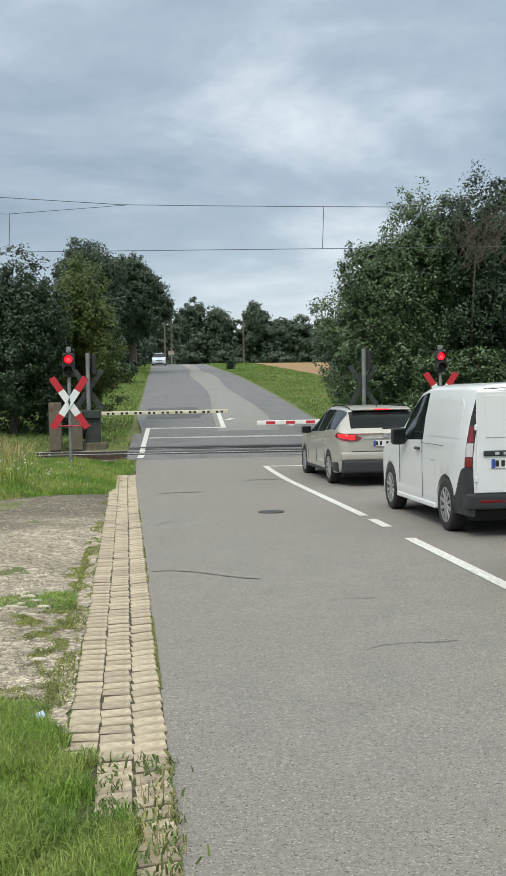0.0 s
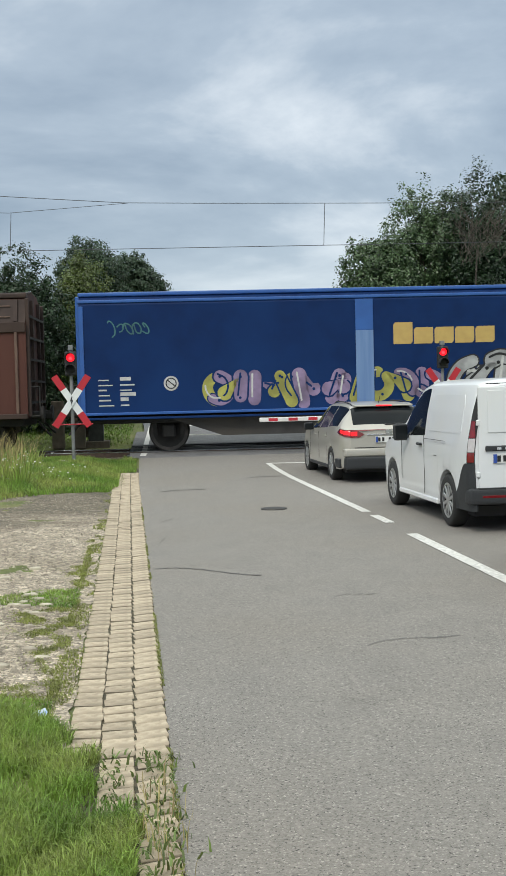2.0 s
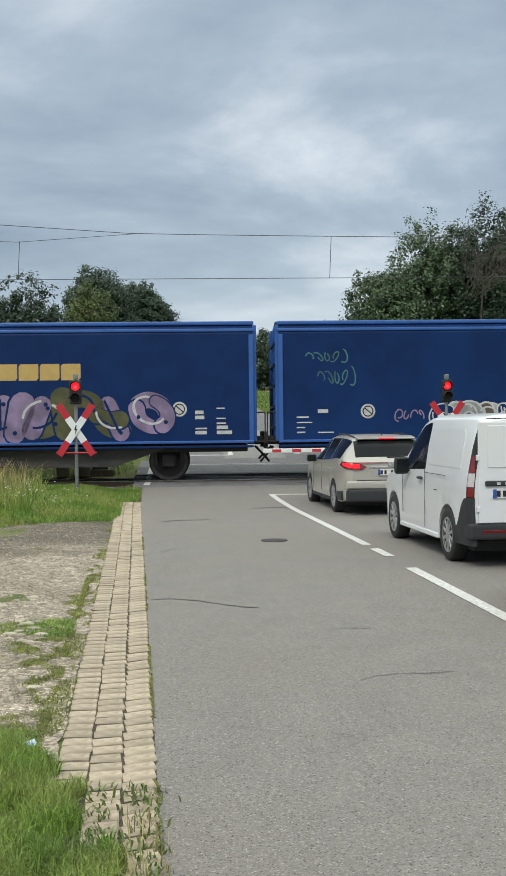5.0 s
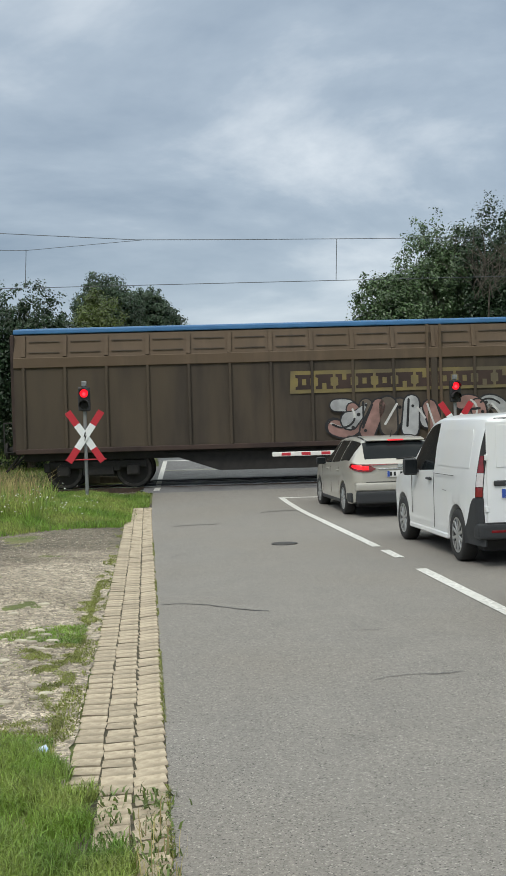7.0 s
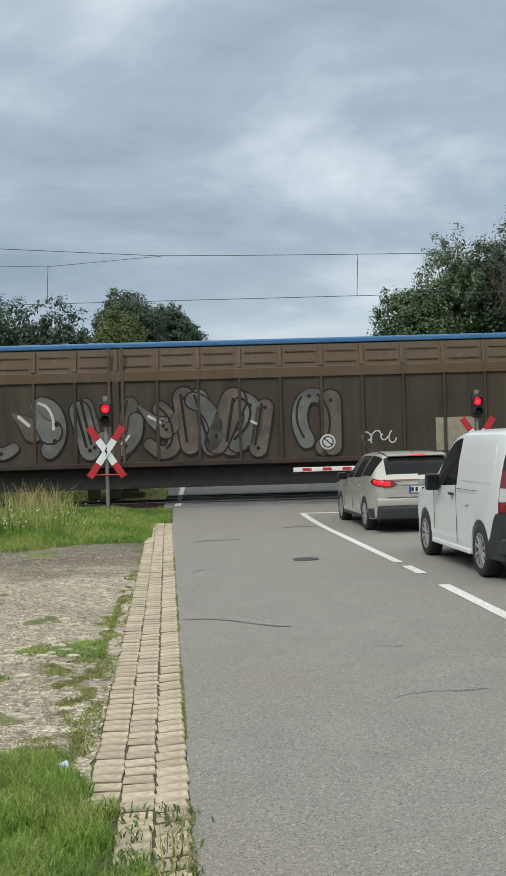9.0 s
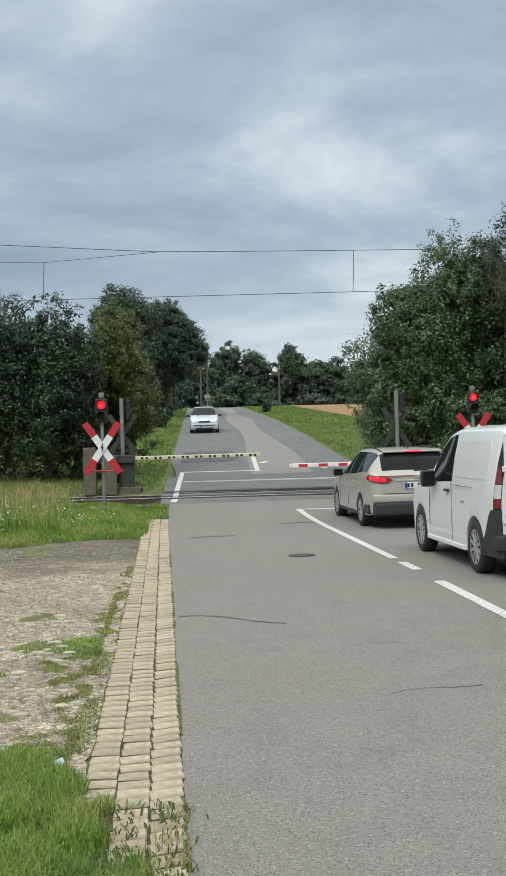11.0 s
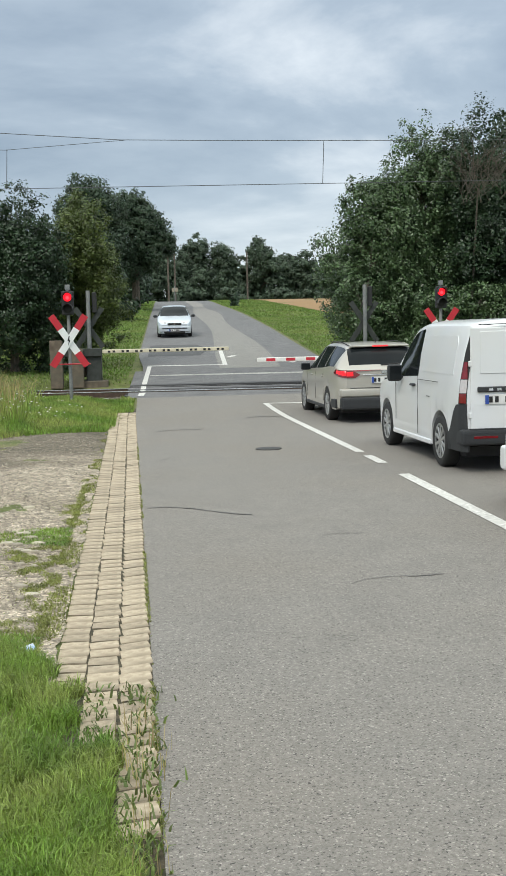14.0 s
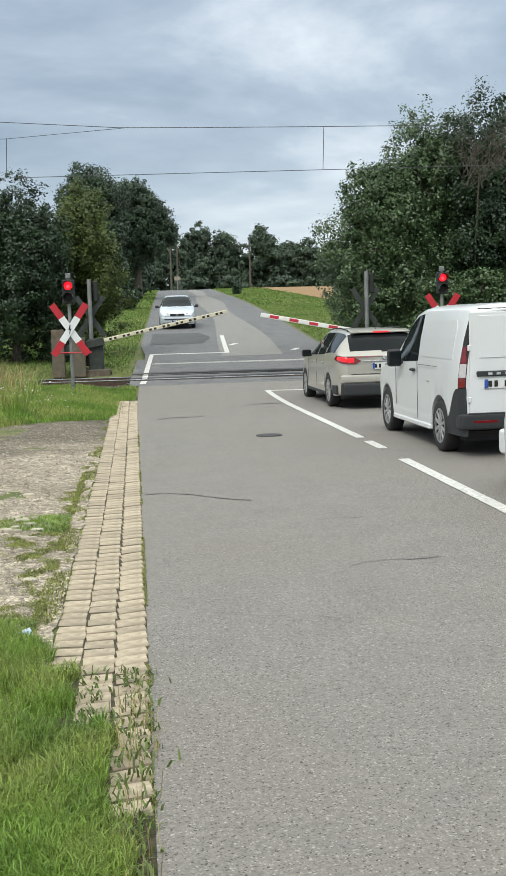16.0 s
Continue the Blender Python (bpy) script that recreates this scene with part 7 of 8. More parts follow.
def build_loco():
    L = 16.6
    w = thing("locomotive", TRACK, "traffic red electric locomotive with grey roof", "locomotive", "freight train")
    out = [(0.75, 3.66), (0.35, 3.45), (0.12, 2.85), (-0.08, 2.15), (-0.12, 1.35), (0.0, 1.26), (L, 1.26), (L + 0.12, 1.35), (L + 0.08, 2.15), (L - 0.12, 2.85), (L - 0.35, 3.45), (L - 0.75, 3.66), (L - 2.6, 3.70), (L - 2.6, 3.15), (2.6, 3.15), (2.6, 3.70)]
    bm = plate([(a, -1.45, b) for a, b in out], 2.9, (0, 1, 0))
    part("body", bm, T["loco_red"], w, "red painted locomotive body")
    part("roof_cover", plate([(2.6, -1.40, 3.15), (2.6, -1.22, 3.66), (2.6, 1.22, 3.66), (2.6, 1.40, 3.15)], L - 5.2, (1, 0, 0)), T["loco_grey"], w, "grey roof cover")
    for a, b in ((2.75, 5.2), (5.3, 7.0), (7.1, 8.9), (9.1, 9.6), (11.0, 12.2), (12.3, 13.2)):
        part("roof_grille", plate([(a, -1.412, 3.23), (b, -1.412, 3.23), (b, -1.30, 3.52), (a, -1.30, 3.52)], 0.012, (0, -0.95, 0.3)), T["under"] if a > 9 else T["skirt"], w)
    part("skirt", boxm((L / 2, 0, 1.02), (L + 0.05, 2.86, 0.50), bevel=0.03), T["skirt"], w, "grimy dark grey skirt")
    part("side_rail", boxm((L / 2, -1.455, 3.12), (L - 6.2, 0.02, 0.05)), T["stencil"], w)
    for e, d in ((0, 1), (L, -1)):
        c = new("cab")
        c.parent = w
        q = lambda a: e + d * a
        part("side_window", plate([(q(0.72), -1.452, 2.2), (q(1.32), -1.452, 2.2), (q(1.32), -1.452, 2.92), (q(0.98), -1.452, 2.92), (q(0.80), -1.452, 2.75)], 0.012, (0, -1, 0)), P["glass"], c, "dark cab side window")
        part("window_surround", plate([(q(0.66), -1.45, 2.14), (q(1.38), -1.45, 2.14), (q(1.38), -1.45, 2.98), (q(0.95), -1.45, 2.98), (q(0.74), -1.45, 2.8)], 0.006, (0, -1, 0)), T["maroon_dark"], c)
        part("windscreen", plate([(q(0.02), -1.1, 2.35), (q(0.02), 1.1, 2.35), (q(0.28), 1.0, 3.2), (q(0.28), -1.0, 3.2)], 0.03, (-d, 0, 0.2)), P["glass"], c)
        for a in (1.55, 2.35):
            part("handrail", rodm((q(a), -1.50, 1.35), (q(a), -1.50, 2.65), 0.022, seg=6), P["chrome"], c)
        part("door_seam", boxm((q(1.62), -1.452, 2.2), (0.015, 0.01, 1.85)), T["maroon_dark"], c)
        part("door_seam", boxm((q(2.28), -1.452, 2.2), (0.015, 0.01, 1.85)), T["maroon_dark"], c)
        part("door_handle", boxm((q(1.75), -1.46, 1.75), (0.2, 0.03, 0.03)), P["chrome"], c)
        part("door_handle", boxm((q(1.75), -1.46, 2.35), (0.2, 0.03, 0.03)), P["chrome"], c)
        part("step_slot", boxm((q(1.95), -1.435, 1.12), (0.6, 0.02, 0.14)), P["gap"], c)
        part("lamp", boxm((q(-0.1), -0.9, 1.75), (0.1, 0.3, 0.16), bevel=0.03), P["lens_grey"], c)
        part("plough", plate([(q(0.15), -1.25, 0.75), (q(-0.05), -1.25, 0.3), (q(0.6), -1.25, 0.3), (q(0.9), -1.25, 0.75)], 2.5, (0, 1, 0)), T["under"], c)
        for y in (-0.875, 0.875):
            bm = bmesh.new()
            rod(bm, (q(0.0), y, 1.02), (q(-0.4), y, 1.02), 0.12, seg=12)
            box(bm, (q(-0.5), y, 1.02), (0.12, 0.5, 0.4), bevel=0.05, seg=2)
            part("buffer", bm, T["under"], c)
    # emblem, number bars, soot
    f = side_shape("emblem", [(7.9, 2.02), (8.5, 2.02), (8.5, 2.44), (7.9, 2.44)], 0.004, T["stencil"], w, -1.452)
    side_shape("emblem_field", [(7.94, 2.06), (8.46, 2.06), (8.46, 2.40), (7.94, 2.40)], 0.003, T["loco_red"], f, -1.458)
    for a in (8.0, 8.23):
        side_shape("emblem_bar", [(a, 2.13), (a + 0.17, 2.13), (a + 0.17, 2.34), (a, 2.34)], 0.003, T["stencil"], f, -1.462)
    for k in range(6):
        side_shape("number_bar", [(7.7 + k * 0.15, 1.46), (7.8 + k * 0.15, 1.46), (7.8 + k * 0.15, 1.56), (7.7 + k * 0.15, 1.56)], 0.003, T["stencil"], w, -1.452)
    for s in (3.2, L - 3.2):
        bogie(w, s, 2.6, 0.60)
    part("transformer", boxm((L / 2, 0, 0.62), (4.2, 2.5, 0.55), bevel=0.05), T["under"], w)
    # pantographs: the rear one raised
    def pantograph(s, up):
        pg = new("pantograph")
        pg.parent = w
        bm = bmesh.new()
        for a in (-0.7, 0.7):
            box(bm, (s + a, 0, 3.78), (0.08, 1.0, 0.06))
        for y in (-0.5, 0.5):
            box(bm, (s, y, 3.78), (1.4, 0.06, 0.06))
            for a in (-0.6, 0.6):
                rod(bm, (s + a, y, 3.55), (s + a, y, 3.78), 0.09, seg=8)
        part("base_frame", bm, T["under"], pg)
        bm = bmesh.new()
        k, t = ((s - 1.25, 4.45), (s + 0.45, 5.28)) if up else ((s - 1.3, 3.92), (s + 0.5, 3.98))
        for y in (-0.22, 0.22):
            rod(bm, (s + 0.6, y, 3.85), (k[0], y * 0.6, k[1]), 0.045, seg=6)
            rod(bm, (k[0], y * 0.6, k[1]), (t[0], y * 2.2, t[1]), 0.028, seg=6)
        rod(bm, (s + 0.15, 0, 3.85), (k[0] + 0.1, 0, k[1] - 0.12), 0.02, seg=5)
        part("linkage", bm, T["under"], pg)
        bm = bmesh.new()
        for a in (-0.2, 0.2):
            pts = [(t[0] + a, -0.95, t[1] - 0.22), (t[0] + a, -0.65, t[1] + 0.05), (t[0] + a, 0.65, t[1] + 0.05), (t[0] + a, 0.95, t[1] - 0.22)]
            for p, r in zip(pts, pts[1:]):
                rod(bm, p, r, 0.025, seg=6)
        part("contact_strip", bm, T["under"], pg)
    pantograph(4.6, False)
    pantograph(L - 4.4, True)
    bm = bmesh.new()
    rod(bm, (4.5, -0.9, 3.85), (L - 4.5, -0.9, 3.85), 0.03, seg=6)
    for i in range(7):
        s = 5.0 + i * 1.1
        rod(bm, (s, -0.9, 3.6), (s, -0.9, 3.85), 0.05, seg=6)
    part("roof_busbar", bm, T["under"], w)
    return w


def word_blocks(w, s0, z0, n, a, h, material, y=SIDE, back="band"):
    """A maker's word as a row of plain slab-ended blocks on a faded band."""
    wide = n * (a + 0.07)
    side_shape("word_band", [(s0 - 0.15, z0 - 0.1), (s0 + wide + 0.08, z0 - 0.08), (s0 + wide + 0.05, z0 + h + 0.09), (s0 - 0.12, z0 + h + 0.1)], 0.002, T[back], w, y - 0.0305)
    for k in range(n):
        x = s0 + k * (a + 0.07)
        waist = [(0, 0), (1, 0), (1, 0.18), (0.86, 0.24), (0.86, 0.76), (1, 0.82), (1, 1), (0, 1), (0, 0.82), (0.14, 0.76), (0.14, 0.24), (0, 0.18)]
        b = side_shape("letter_block", [(x + p * a, z0 + q * h) for p, q in waist], 0.002, T[material], w, y - 0.034)
        lo, hi = ((0.3, 0.7), (0.0, 0.4), (0.6, 1.0), (0.3, 0.7))[k % 4]
        side_shape("block_gap", [(x + p * a, z0 + q * h) for p, q in ((0.38, lo), (0.62, lo), (0.62, hi), (0.38, hi))], 0.002, T[back], b, y - 0.037)


def build_train():
    units = []
    loco = build_loco()
    units.append((loco, 0.0))

    a = ribbed_wagon("wagon", "maroon ribbed sliding-wall wagon with sprayed murals", 21.6, T["maroon"], T["maroon_dark"], T["rust"], T["maroon_dark"], 20)
    side_shape("primer_panel", [(0.32, 1.2), (1.24, 1.2), (1.24, 3.05), (0.32, 3.05)], 0.004, T["primer"], a, SIDE - 0.002)
    side_shape("data_plate", [(0.55, 1.32), (1.02, 1.32), (1.02, 1.66), (0.55, 1.66)], 0.003, T["stencil"], a, SIDE - 0.007)
    stencils(a, 0.55, 2.3, 3, SIDE - 0.007, "rust", 1)
    side_shape("primer_panel", [(1.42, 1.2), (2.3, 1.2), (2.3, 2.0), (1.42, 2.05)], 0.004, T["rust"], a, SIDE - 0.002)
    stencils(a, 1.5, 1.3, 6, SIDE - 0.007, "placard", 1)
    side_shape("document_box", [(2.75, 1.55), (3.12, 1.55), (3.12, 1.95), (2.75, 1.95)], 0.03, T["placard"], a, SIDE - 0.002)
    rng = random.Random(2)
    ring = side_shape("emblem_ring", rounded(5.55, 2.05, 1.75, 1.75, rng, 0, 28, 2), 0.004, T["scrubbed"], a, SIDE - 0.062)
    side_shape("emblem_field", rounded(5.55, 2.05, 1.5, 1.5, rng, 0, 28, 2), 0.003, T["maroon_dark"], ring, SIDE - 0.068)
    for dx in (-0.42, -0.12, 0.18):
        side_shape("emblem_bar", [(5.49 + dx, 2.5 - abs(dx) * 0.3), (5.67 + dx, 2.5 - abs(dx) * 0.3), (5.67 + dx, 1.6 + abs(dx) * 0.3), (5.49 + dx, 1.6 + abs(dx) * 0.3)], 0.003, T["scrubbed"], ring, SIDE - 0.072)
    oval = side_shape("emblem_oval", rounded(8.75, 2.35, 2.75, 1.2, rng, 0, 28, 2), 0.004, T["scrubbed"], a, SIDE - 0.062)
    side_shape("emblem_field", rounded(8.75, 2.35, 2.6, 1.05, rng, 0, 28, 2), 0.003, T["maroon"], oval, SIDE - 0.068)
    for k in range(4):
        side_shape("emblem_bar", [(7.8 + k * 0.5, 2.15), (8.15 + k * 0.5, 2.15), (8.15 + k * 0.5, 2.55), (7.8 + k * 0.5, 2.55)], 0.003, T["scrubbed"], oval, SIDE - 0.072)
    piece(a, 7.6, 10.6, 1.15, 1.95, 6, ["g_blue"], 11, y=SIDE - 0.06, halo="g_purple")
    for k, (s, z) in enumerate(((11.6, 1.3), (12.7, 1.6), (14.0, 1.9), (15.2, 1.5), (17.0, 1.55), (18.2, 2.0), (19.6, 1.4))):
        side_shape("sticker", [(s, z), (s + 0.34, z + 0.05), (s + 0.30, z + 0.4), (s + 0.06, z + 0.32)], 0.003, T["stencil"], a, SIDE - 0.003)
    piece(a, 12.0, 17.5, 1.15, 1.9, 5, ["skirt", "g_olive", "maroon_dark"], 13, "maroon_dark", SIDE - 0.001)
    side_shape("placard", [(18.9, 1.2), (20.8, 1.2), (20.8, 1.75), (18.9, 1.75)], 0.003, T["placard"], a, SIDE - 0.004)
    for z in (1.3, 1.8, 2.3, 2.8, 3.05):
        part("seam_plate", boxm((10.62, SIDE - 0.07, z), (0.16, 0.012, 0.22)), T["scrubbed"], a)
    units.append((a, 17.8))

    b = blue_wagon("navy blue sliding-wall wagon with purple and yellow mural", 1)
    piece(b, 3.2, 9.3, 1.15, 2.0, 7, ["g_yellow", "g_lilac", "g_lilac", "g_yellow", "g_lilac", "g_lilac", "g_yellow"], 21, "navy")
    piece(b, 9.5, 14.2, 1.15, 2.4, 4, ["g_silver"], 22)
    units.append((b, 40.75))
    b = blue_wagon("navy blue sliding-wall wagon with silver and purple murals", 2)
    piece(b, 3.4, 7.9, 1.15, 2.1, 5, ["g_brown", "g_silver", "g_silver", "g_silver", "navy"], 23)
    piece(b, 9.2, 14.2, 1.2, 2.25, 4, ["g_purple"], 24, "g_purple")
    units.append((b, 56.73))

    t = ribbed_wagon("wagon", "tan and taupe ribbed wagon with blue roof edge", 21.6, T["beige"], T["tan"], T["brown"], T["navy_roof"], 20)
    side_shape("placard", [(0.35, 1.25), (1.2, 1.25), (1.2, 3.05), (0.35, 3.05)], 0.003, T["placard"], t, SIDE - 0.002)
    stencils(t, 0.45, 1.4, 5, SIDE - 0.005, "brown", 1)
    piece(t, 3.4, 8.0, 1.15, 2.3, 5, ["g_olive", "g_silver", "g_brown", "g_brown", "g_silver"], 25, y=SIDE - 0.06)
    word_blocks(t, 7.6, 2.35, 11, 0.42, 0.36, "rust")
    piece(t, 9.2, 14.6, 1.15, 2.15, 5, ["g_pink", "g_silver", "g_pink", "g_brown", "g_pink"], 26, y=SIDE - 0.06, halo="g_teal")
    piece(t, 16.2, 19.9, 1.15, 2.2, 4, ["g_silver", "g_pink", "g_silver", "g_green"], 27, "g_green", SIDE - 0.06)
    roundel(t, 20.3, 1.6, 0.2)
    units.append((t, 73.12))

    units.append((red_wagon(), 96.05))

    b = blue_wagon("navy blue sliding-wall wagon with lilac block mural", 3)
    piece(b, 4.5, 13.0, 1.15, 2.25, 7, ["g_olive", "g_lilac", "g_lilac", "g_lilac", "g_lilac", "g_lilac", "g_olive"], 28, "navy")
    units.append((b, 111.81))
    b = blue_wagon("navy blue sliding-wall wagon with pale tags", 4)
    scribble(b, 1.0, 2.4, 1.0, 0.5, "g_teal", 4)
    scribble(b, 3.0, 1.5, 0.8, 0.3, "g_lilac", 5)
    piece(b, 4.0, 8.2, 1.15, 1.9, 5, ["navy", "g_silver", "g_silver", "g_brown", "navy"], 29, "stencil")
    piece(b, 9.6, 14.0, 1.2, 2.0, 4, ["g_purple", "g_lilac"], 30, "navy")
    units.append((b, 127.57))
    for k, s in enumerate((143.97, 159.77)):
        b = blue_wagon("navy blue sliding-wall wagon", 5 + k)
        units.append((b, s))

    t = ribbed_wagon("wagon", "soot-brown ribbed wagon with blue roof edge", 21.6, T["brown"], T["brown_light"], T["brown"], T["blue_roof"], 20)
    word_blocks(t, 7.2, 2.4, 11, 0.45, 0.38, "maroon_dark")
    piece(t, 8.0, 13.5, 1.15, 2.1, 5, ["g_silver", "g_pink", "g_brown"], 33, y=SIDE - 0.06)
    for s, m in ((16.9, "placard"), (18.0, "placard"), (17.3 + 1.8, "stencil")):
        side_shape("placard", [(s + 0.6, 1.25), (s + 1.5, 1.25), (s + 1.5, 1.72), (s + 0.6, 1.72)], 0.004, T[m], t, SIDE - 0.002)
    scribble(t, 15.5, 1.35, 1.8, 0.3, "stencil", 9)
    roundel(t, 14.7, 1.6, 0.22, SIDE - 0.01)
    units.append((t, 176.17))

    t = ribbed_wagon("wagon", "soot-black wagon with yellow band and white mural", 21.6, T["black"], T["black_brown"], T["black"], T["maroon_dark"], 20, window_frames=False)
    rng = random.Random(77)
    for i, top in enumerate((2.85, 2.75, 2.1, 2.05, 1.9, 1.75, 1.7, 2.9, 2.9, 2.95, 2.9, 2.95, 2.9, 2.95, 0, 0, 1.6, 1.7, 2.3, 2.45)):
        if top:
            a, b = 0.25 + 1.055 * i + 0.05, 0.25 + 1.055 * (i + 1) - 0.05
            crest = [(b - (b - a) * k / 9, top + rng.uniform(-0.12, 0.12) - (0.25 if k in (0, 9) else 0)) for k in range(10)]
            side_shape("scrubbed_panel", [(a, 1.12), (b, 1.12)] + crest, 0.003, T["scrubbed"], t, SIDE - 0.0015)
    for a, b, lo, hi in ((1.45, 2.15, 1.15, 1.75), (2.6, 3.1, 1.3, 1.9), (5.8, 6.3, 1.2, 1.6)):
        side_shape("grime_field", [(a, lo), (b, lo), (b, hi), (a, hi)], 0.003, T["maroon_dark"], t, SIDE - 0.006)
    roundel(t, 4.1, 2.15, 0.2, SIDE - 0.004)
    roundel(t, 18.95, 2.1, 0.22, SIDE - 0.004)
    stencils(t, 0.4, 1.5, 41, SIDE - 0.005, "maroon_dark", 1)
    side_shape("yellow_band", [(8.1, 1.2), (13.9, 1.2), (13.9, 2.75), (8.1, 2.75)], 0.003, T["g_olive"], t, SIDE - 0.002)
    side_shape("pale_band", [(7.8, 2.7), (14.3, 2.7), (14.3, 3.05), (7.8, 3.05)], 0.003, T["scrubbed"], t, SIDE - 0.002)
    word_blocks(t, 8.15, 2.40, 11, 0.44, 0.34, "maroon_dark", SIDE - 0.036, "ochre")
    piece(t, 6.6, 10.6, 1.15, 2.2, 5, ["g_silver"], 34, y=SIDE - 0.06)
    piece(t, 12.3, 16.6, 1.15, 2.25, 5, ["g_silver"], 35, y=SIDE - 0.06)
    scribble(t, 11.0, 1.4, 1.0, 0.5, "g_silver", 10, SIDE - 0.06)
    for k in range(3):
        sprayed(t, "HOL", 16.0 + 0.95 * k, 2.0 - 0.06 * k, 0.26, "g_silver", SIDE - 0.066, 8)
    sprayed(t, "LOVE", 12.75, 2.12, 0.14, "g_black", SIDE - 0.082, -90)
    sprayed(t, "2021", 15.6, 2.16, 0.14, "g_black", SIDE - 0.082, -90)
    sprayed(t, "HOL", 14.6, 0.62, 0.22, "stencil", SIDE - 0.066, 6)
    side_shape("placard", [(18.2, 1.3), (18.9, 1.3), (18.9, 2.0), (18.2, 2.0)], 0.003, T["scrubbed"], t, SIDE - 0.002)
    units.append((t, 199.13))

    t = ribbed_wagon("wagon", "brown ribbed wagon with blue roof edge and silver mural", 21.6, T["brown"], T["brown_light"], T["brown"], T["blue_roof"], 20)
    side_shape("placard", [(0.4, 1.25), (1.5, 1.25), (1.5, 2.95), (0.4, 2.95)], 0.003, T["placard"], t, SIDE - 0.002)
    stencils(t, 0.55, 1.4, 12, SIDE - 0.005, "brown", 2)
    roundel(t, 3.6, 1.6, 0.2)
    piece(t, 5.3, 16.4, 1.15, 2.75, 8, ["g_brown", "g_grey", "g_brown", "g_grey"], 36, "black", SIDE - 0.03)
    roundel(t, 16.2, 1.45, 0.2, SIDE - 0.06)
    scribble(t, 17.1, 1.4, 0.9, 0.3, "stencil", 13)
    side_shape("placard", [(19.0, 1.15), (20.0, 1.15), (20.0, 2.0), (19.0, 2.0)], 0.004, T["placard"], t, SIDE - 0.002)
    side_shape("placard", [(20.2, 1.2), (20.95, 1.2), (20.95, 1.65), (20.2, 1.65)], 0.004, T["stencil"], t, SIDE - 0.002)
    units.append((t, 222.14))

    t = ribbed_wagon("wagon", "maroon ribbed sliding-wall wagon at the train's end", 21.6, T["maroon"], T["maroon_dark"], T["rust"], T["maroon_dark"], 20)
    side_shape("placard", [(0.4, 1.2), (1.4, 1.2), (1.4, 3.05), (0.4, 3.05)], 0.004, T["placard"], t, SIDE - 0.002)
    stencils(t, 0.55, 1.4, 14, SIDE - 0.006, "maroon_dark", 2)
    units.append((t, 245.1))
    return units


TRAIN = build_train()


# ---- far roadside ----
def far_sign(x, y, h, label, shape):
    z = ground_z(x, y)
    s = thing("road_sign", pose(x, y, z), label, "road sign")
    part("post", rodm((0, 0, -0.2), (0, 0, h), 0.05, seg=8), P["galv"], s)
    if shape == "triangle":
        part("panel", plate([(-0.55, 0, h - 1.0), (0.55, 0, h - 1.0), (0, 0, h)], 0.02, (0, -1, 0)), P["sign_back"], s)
        bm = bmesh.new()
        bmesh.ops.create_cone(bm, cap_ends=True, segments=20, radius1=0.36, radius2=0.36, depth=0.02, matrix=pose(0, -0.02, h - 1.5, 90, 0, 0))
        part("disc", bm, P["sign_back"], s)
    else:
        part("panel", boxm((0, 0, h - 0.5), (0.8, 0.05, 0.5)), T["placard"], s)


far_sign(-0.5, 96, 4.0, "grey rear of a triangular road sign with a round one", "triangle")
far_sign(6.2, 150, 2.2, "small yellow town sign beside the far road", "board")
for x, y, h in ((5.6, 156, 7.5), (6.6, 158, 8.5), (17.0, 160, 7.0)):
    p = part("utility_pole", rodm((x, y, ground_z(x, y) - 0.3), (x, y, ground_z(x, y) + h), 0.14, 0.10, 8), M["bark"])
    tagged(p, "dark wooden utility pole at the wood's edge", "utility pole", "utility poles")
z = ground_z(-0.5, 165)
house = thing("house", pose(-0.6, 165, z), "low white house with an orange tiled roof", "house")
part("wall", boxm((0, 0, 0.7), (6, 5, 2.4), bevel=0.02), P["sign_white"], house)
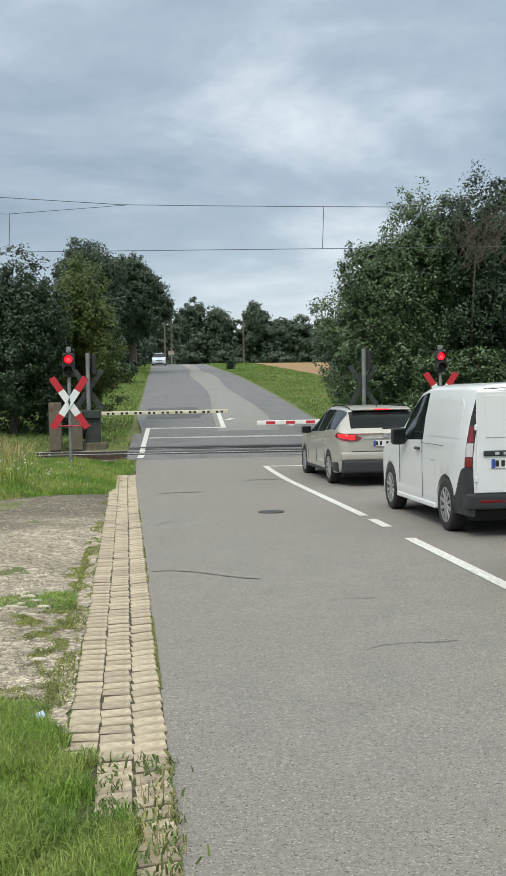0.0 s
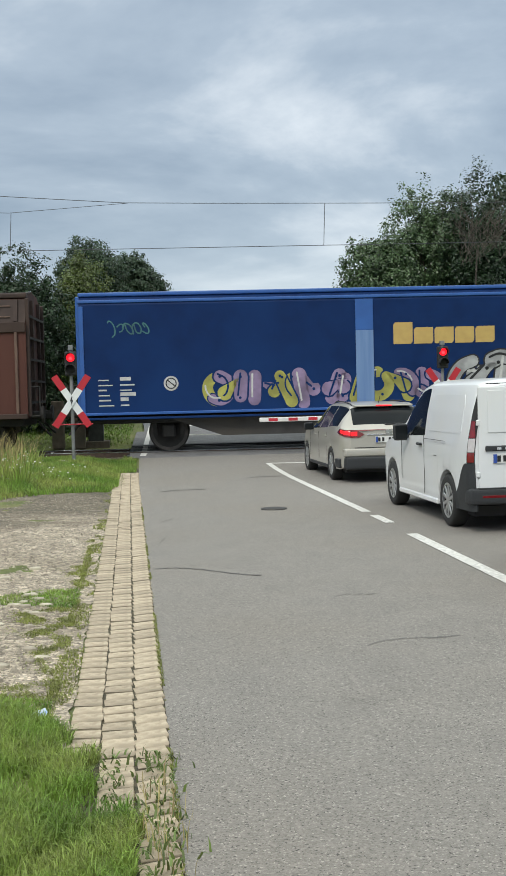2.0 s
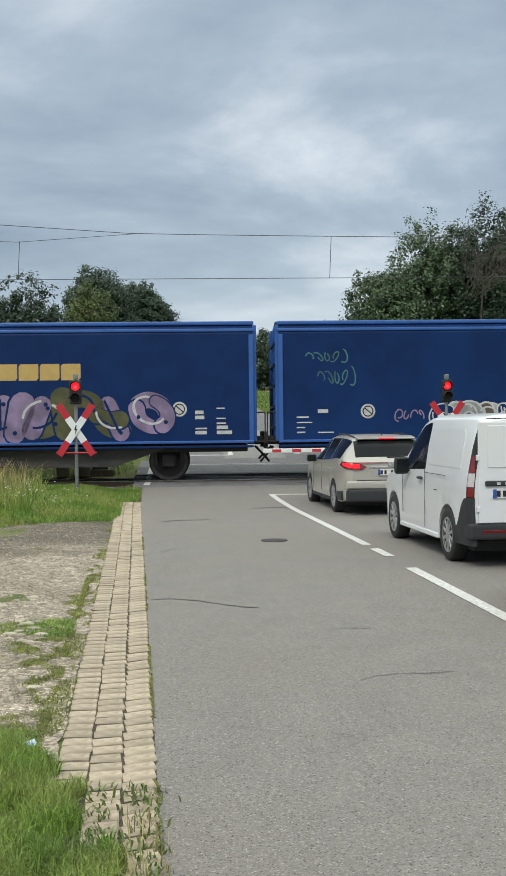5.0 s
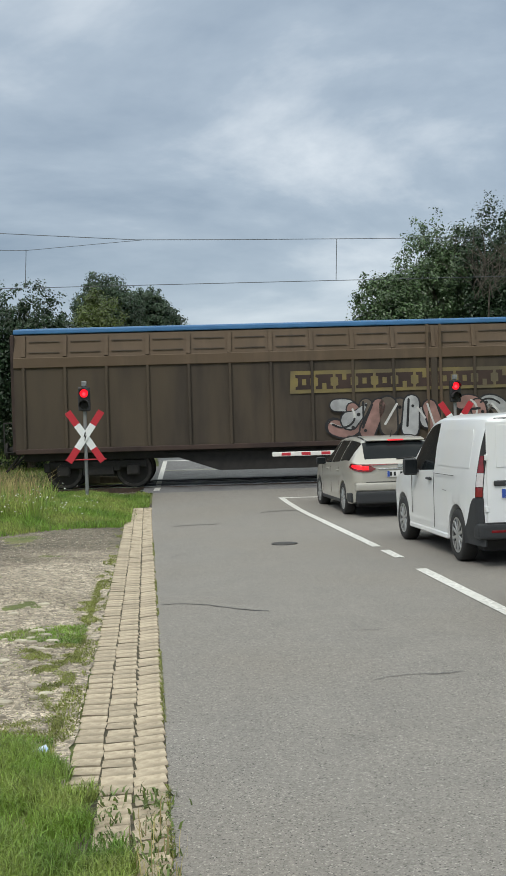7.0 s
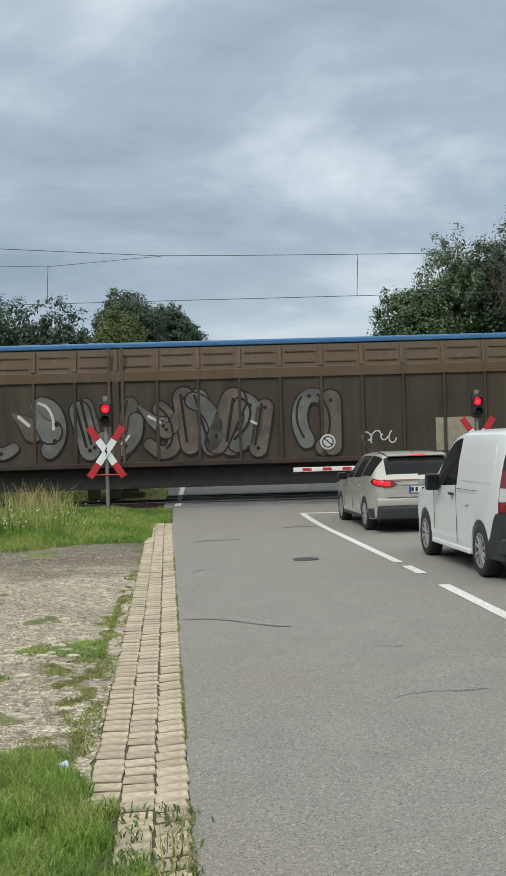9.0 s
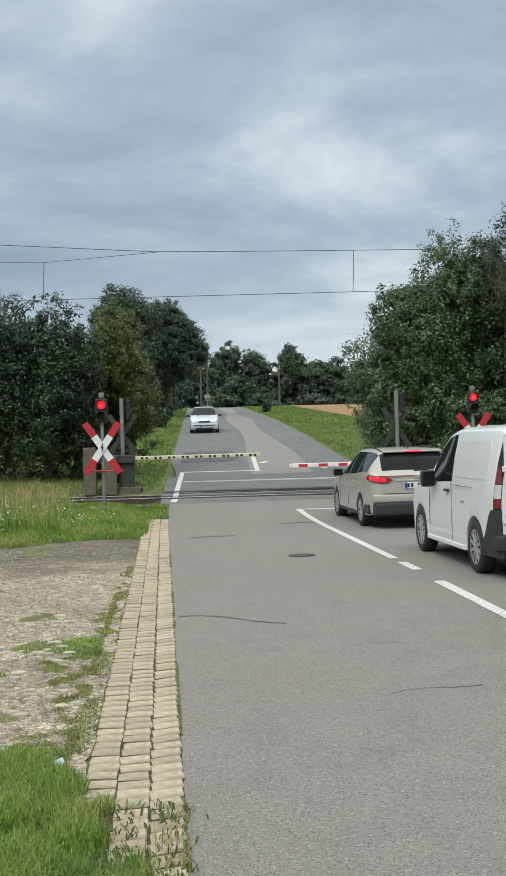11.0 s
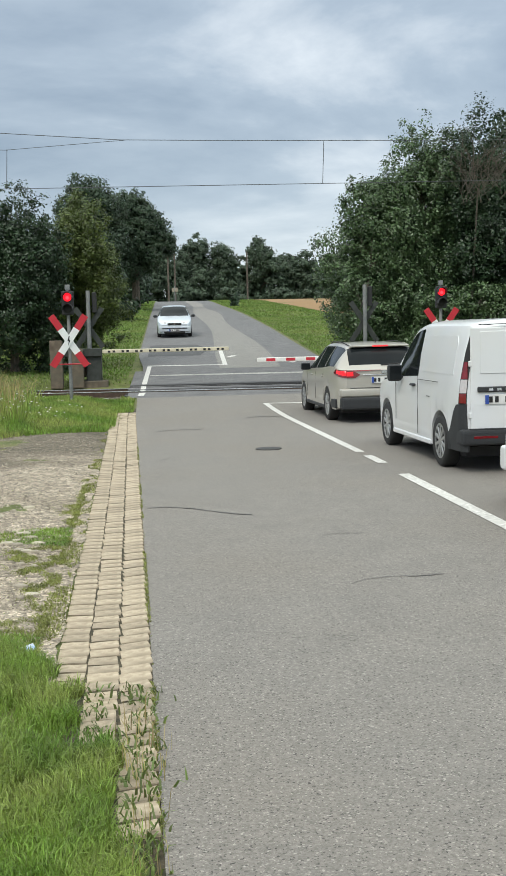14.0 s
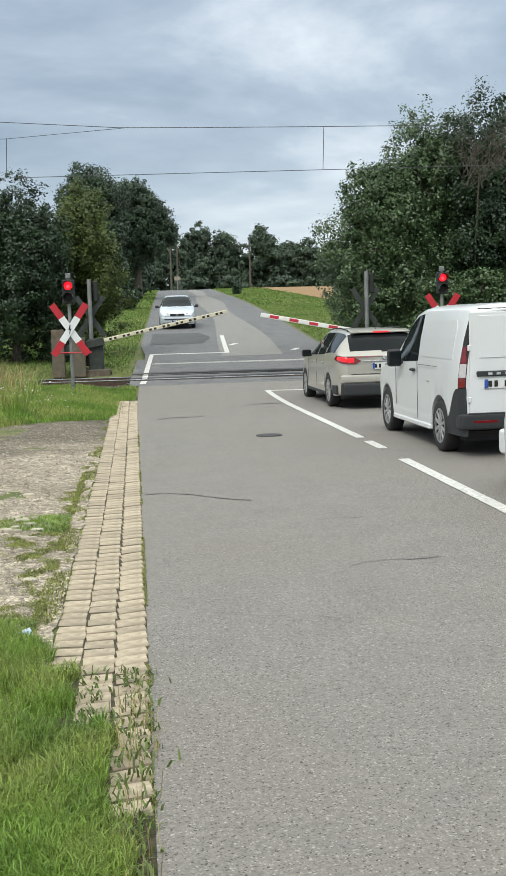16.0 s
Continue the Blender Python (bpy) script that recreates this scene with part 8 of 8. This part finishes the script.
part("roof", plate([(-3.3, -2.9, 1.5), (3.3, -2.9, 1.5), (1.6, 0, 3.0), (-1.6, 0, 3.0)], 3.0, (0, 1, 0)), mat("orange_roof_tile", (0.42, 0.13, 0.07), (0.30, 0.09, 0.05), scale=2, rough=0.85), house, "orange tiled roof")

litter = part("crumpled_wrapper", boxm((0, 0, 0), (0.10, 0.06, 0.02), bevel=0.006), P["bluebag"])
for v in litter.data.vertices:
    v.co += Vector((noise.noise(v.co * 60), noise.noise(v.co * 70), noise.noise(v.co * 50))) * 0.02
litter.matrix_basis = pose(-0.52, 6.09, ground_z(-0.52, 6.09) + 0.02, 0, 0, 20)
tagged(litter, "crumpled blue and white plastic wrapper on the gravel", "litter")


build_trees()
twigs()
build_grass()
build_gutter()


# ---- what moves ----
def motions():
    place = [(0.0, 10.5), (0.5, -3.26), (1.0, -17.02), (1.5, -30.45), (2.0, -43.86), (2.5, -57.07), (3.0, -71.08), (3.5, -85.28), (4.0, -98.6), (4.5, -112.5), (5.0, -125.72), (6.25, -160.3), (7.5, -195.0), (8.0, -208.14), (8.5, -222.53), (9.0, -236.01), (11.0, -291.0), (13.0, -346.0), (16.0, -428.0)]
    for unit, s in TRAIN:
        walk(unit, [(t, TRACK @ Matrix.Translation((x + s, 0, 0))) for t, x in place])
    rows = []
    for t, y in ((0.0, 132), (1.5, 117), (3.0, 104), (5.0, 92), (7.0, 80), (8.5, 72), (10.0, 66.5), (11.5, 61.5), (12.5, 57.5), (13.5, 54.5), (14.5, 52.5), (16.0, 51.3)):
        x = edge(y) + 1.12 - 0.0075 * (y - 57)
        slope = math.degrees(math.atan((rise(y + 4) - rise(y)) / 4))
        turn = math.degrees(math.atan((edge(y + 4) - edge(y)) / 4))
        rows.append((t, Matrix.Translation((x, y, rise(y))) @ pose(0, 0, 0, 0, 0, 180 - turn) @ pose(0, 0, 0, -slope) @ Matrix.Translation((0, -3.9, 0))))
    walk(HATCH_FAR, rows)
    for arm, sgn in ((ARM_FAR, -1), (ARM_NEAR, 1)):
        walk(arm, [(t, pose(0, 0, 0, 0, sgn * a, 0)) for t, a in ((0.0, 0), (14.0, 0), (15.1, 0), (15.5, 3.0), (16.0, 11.3))])


motions()
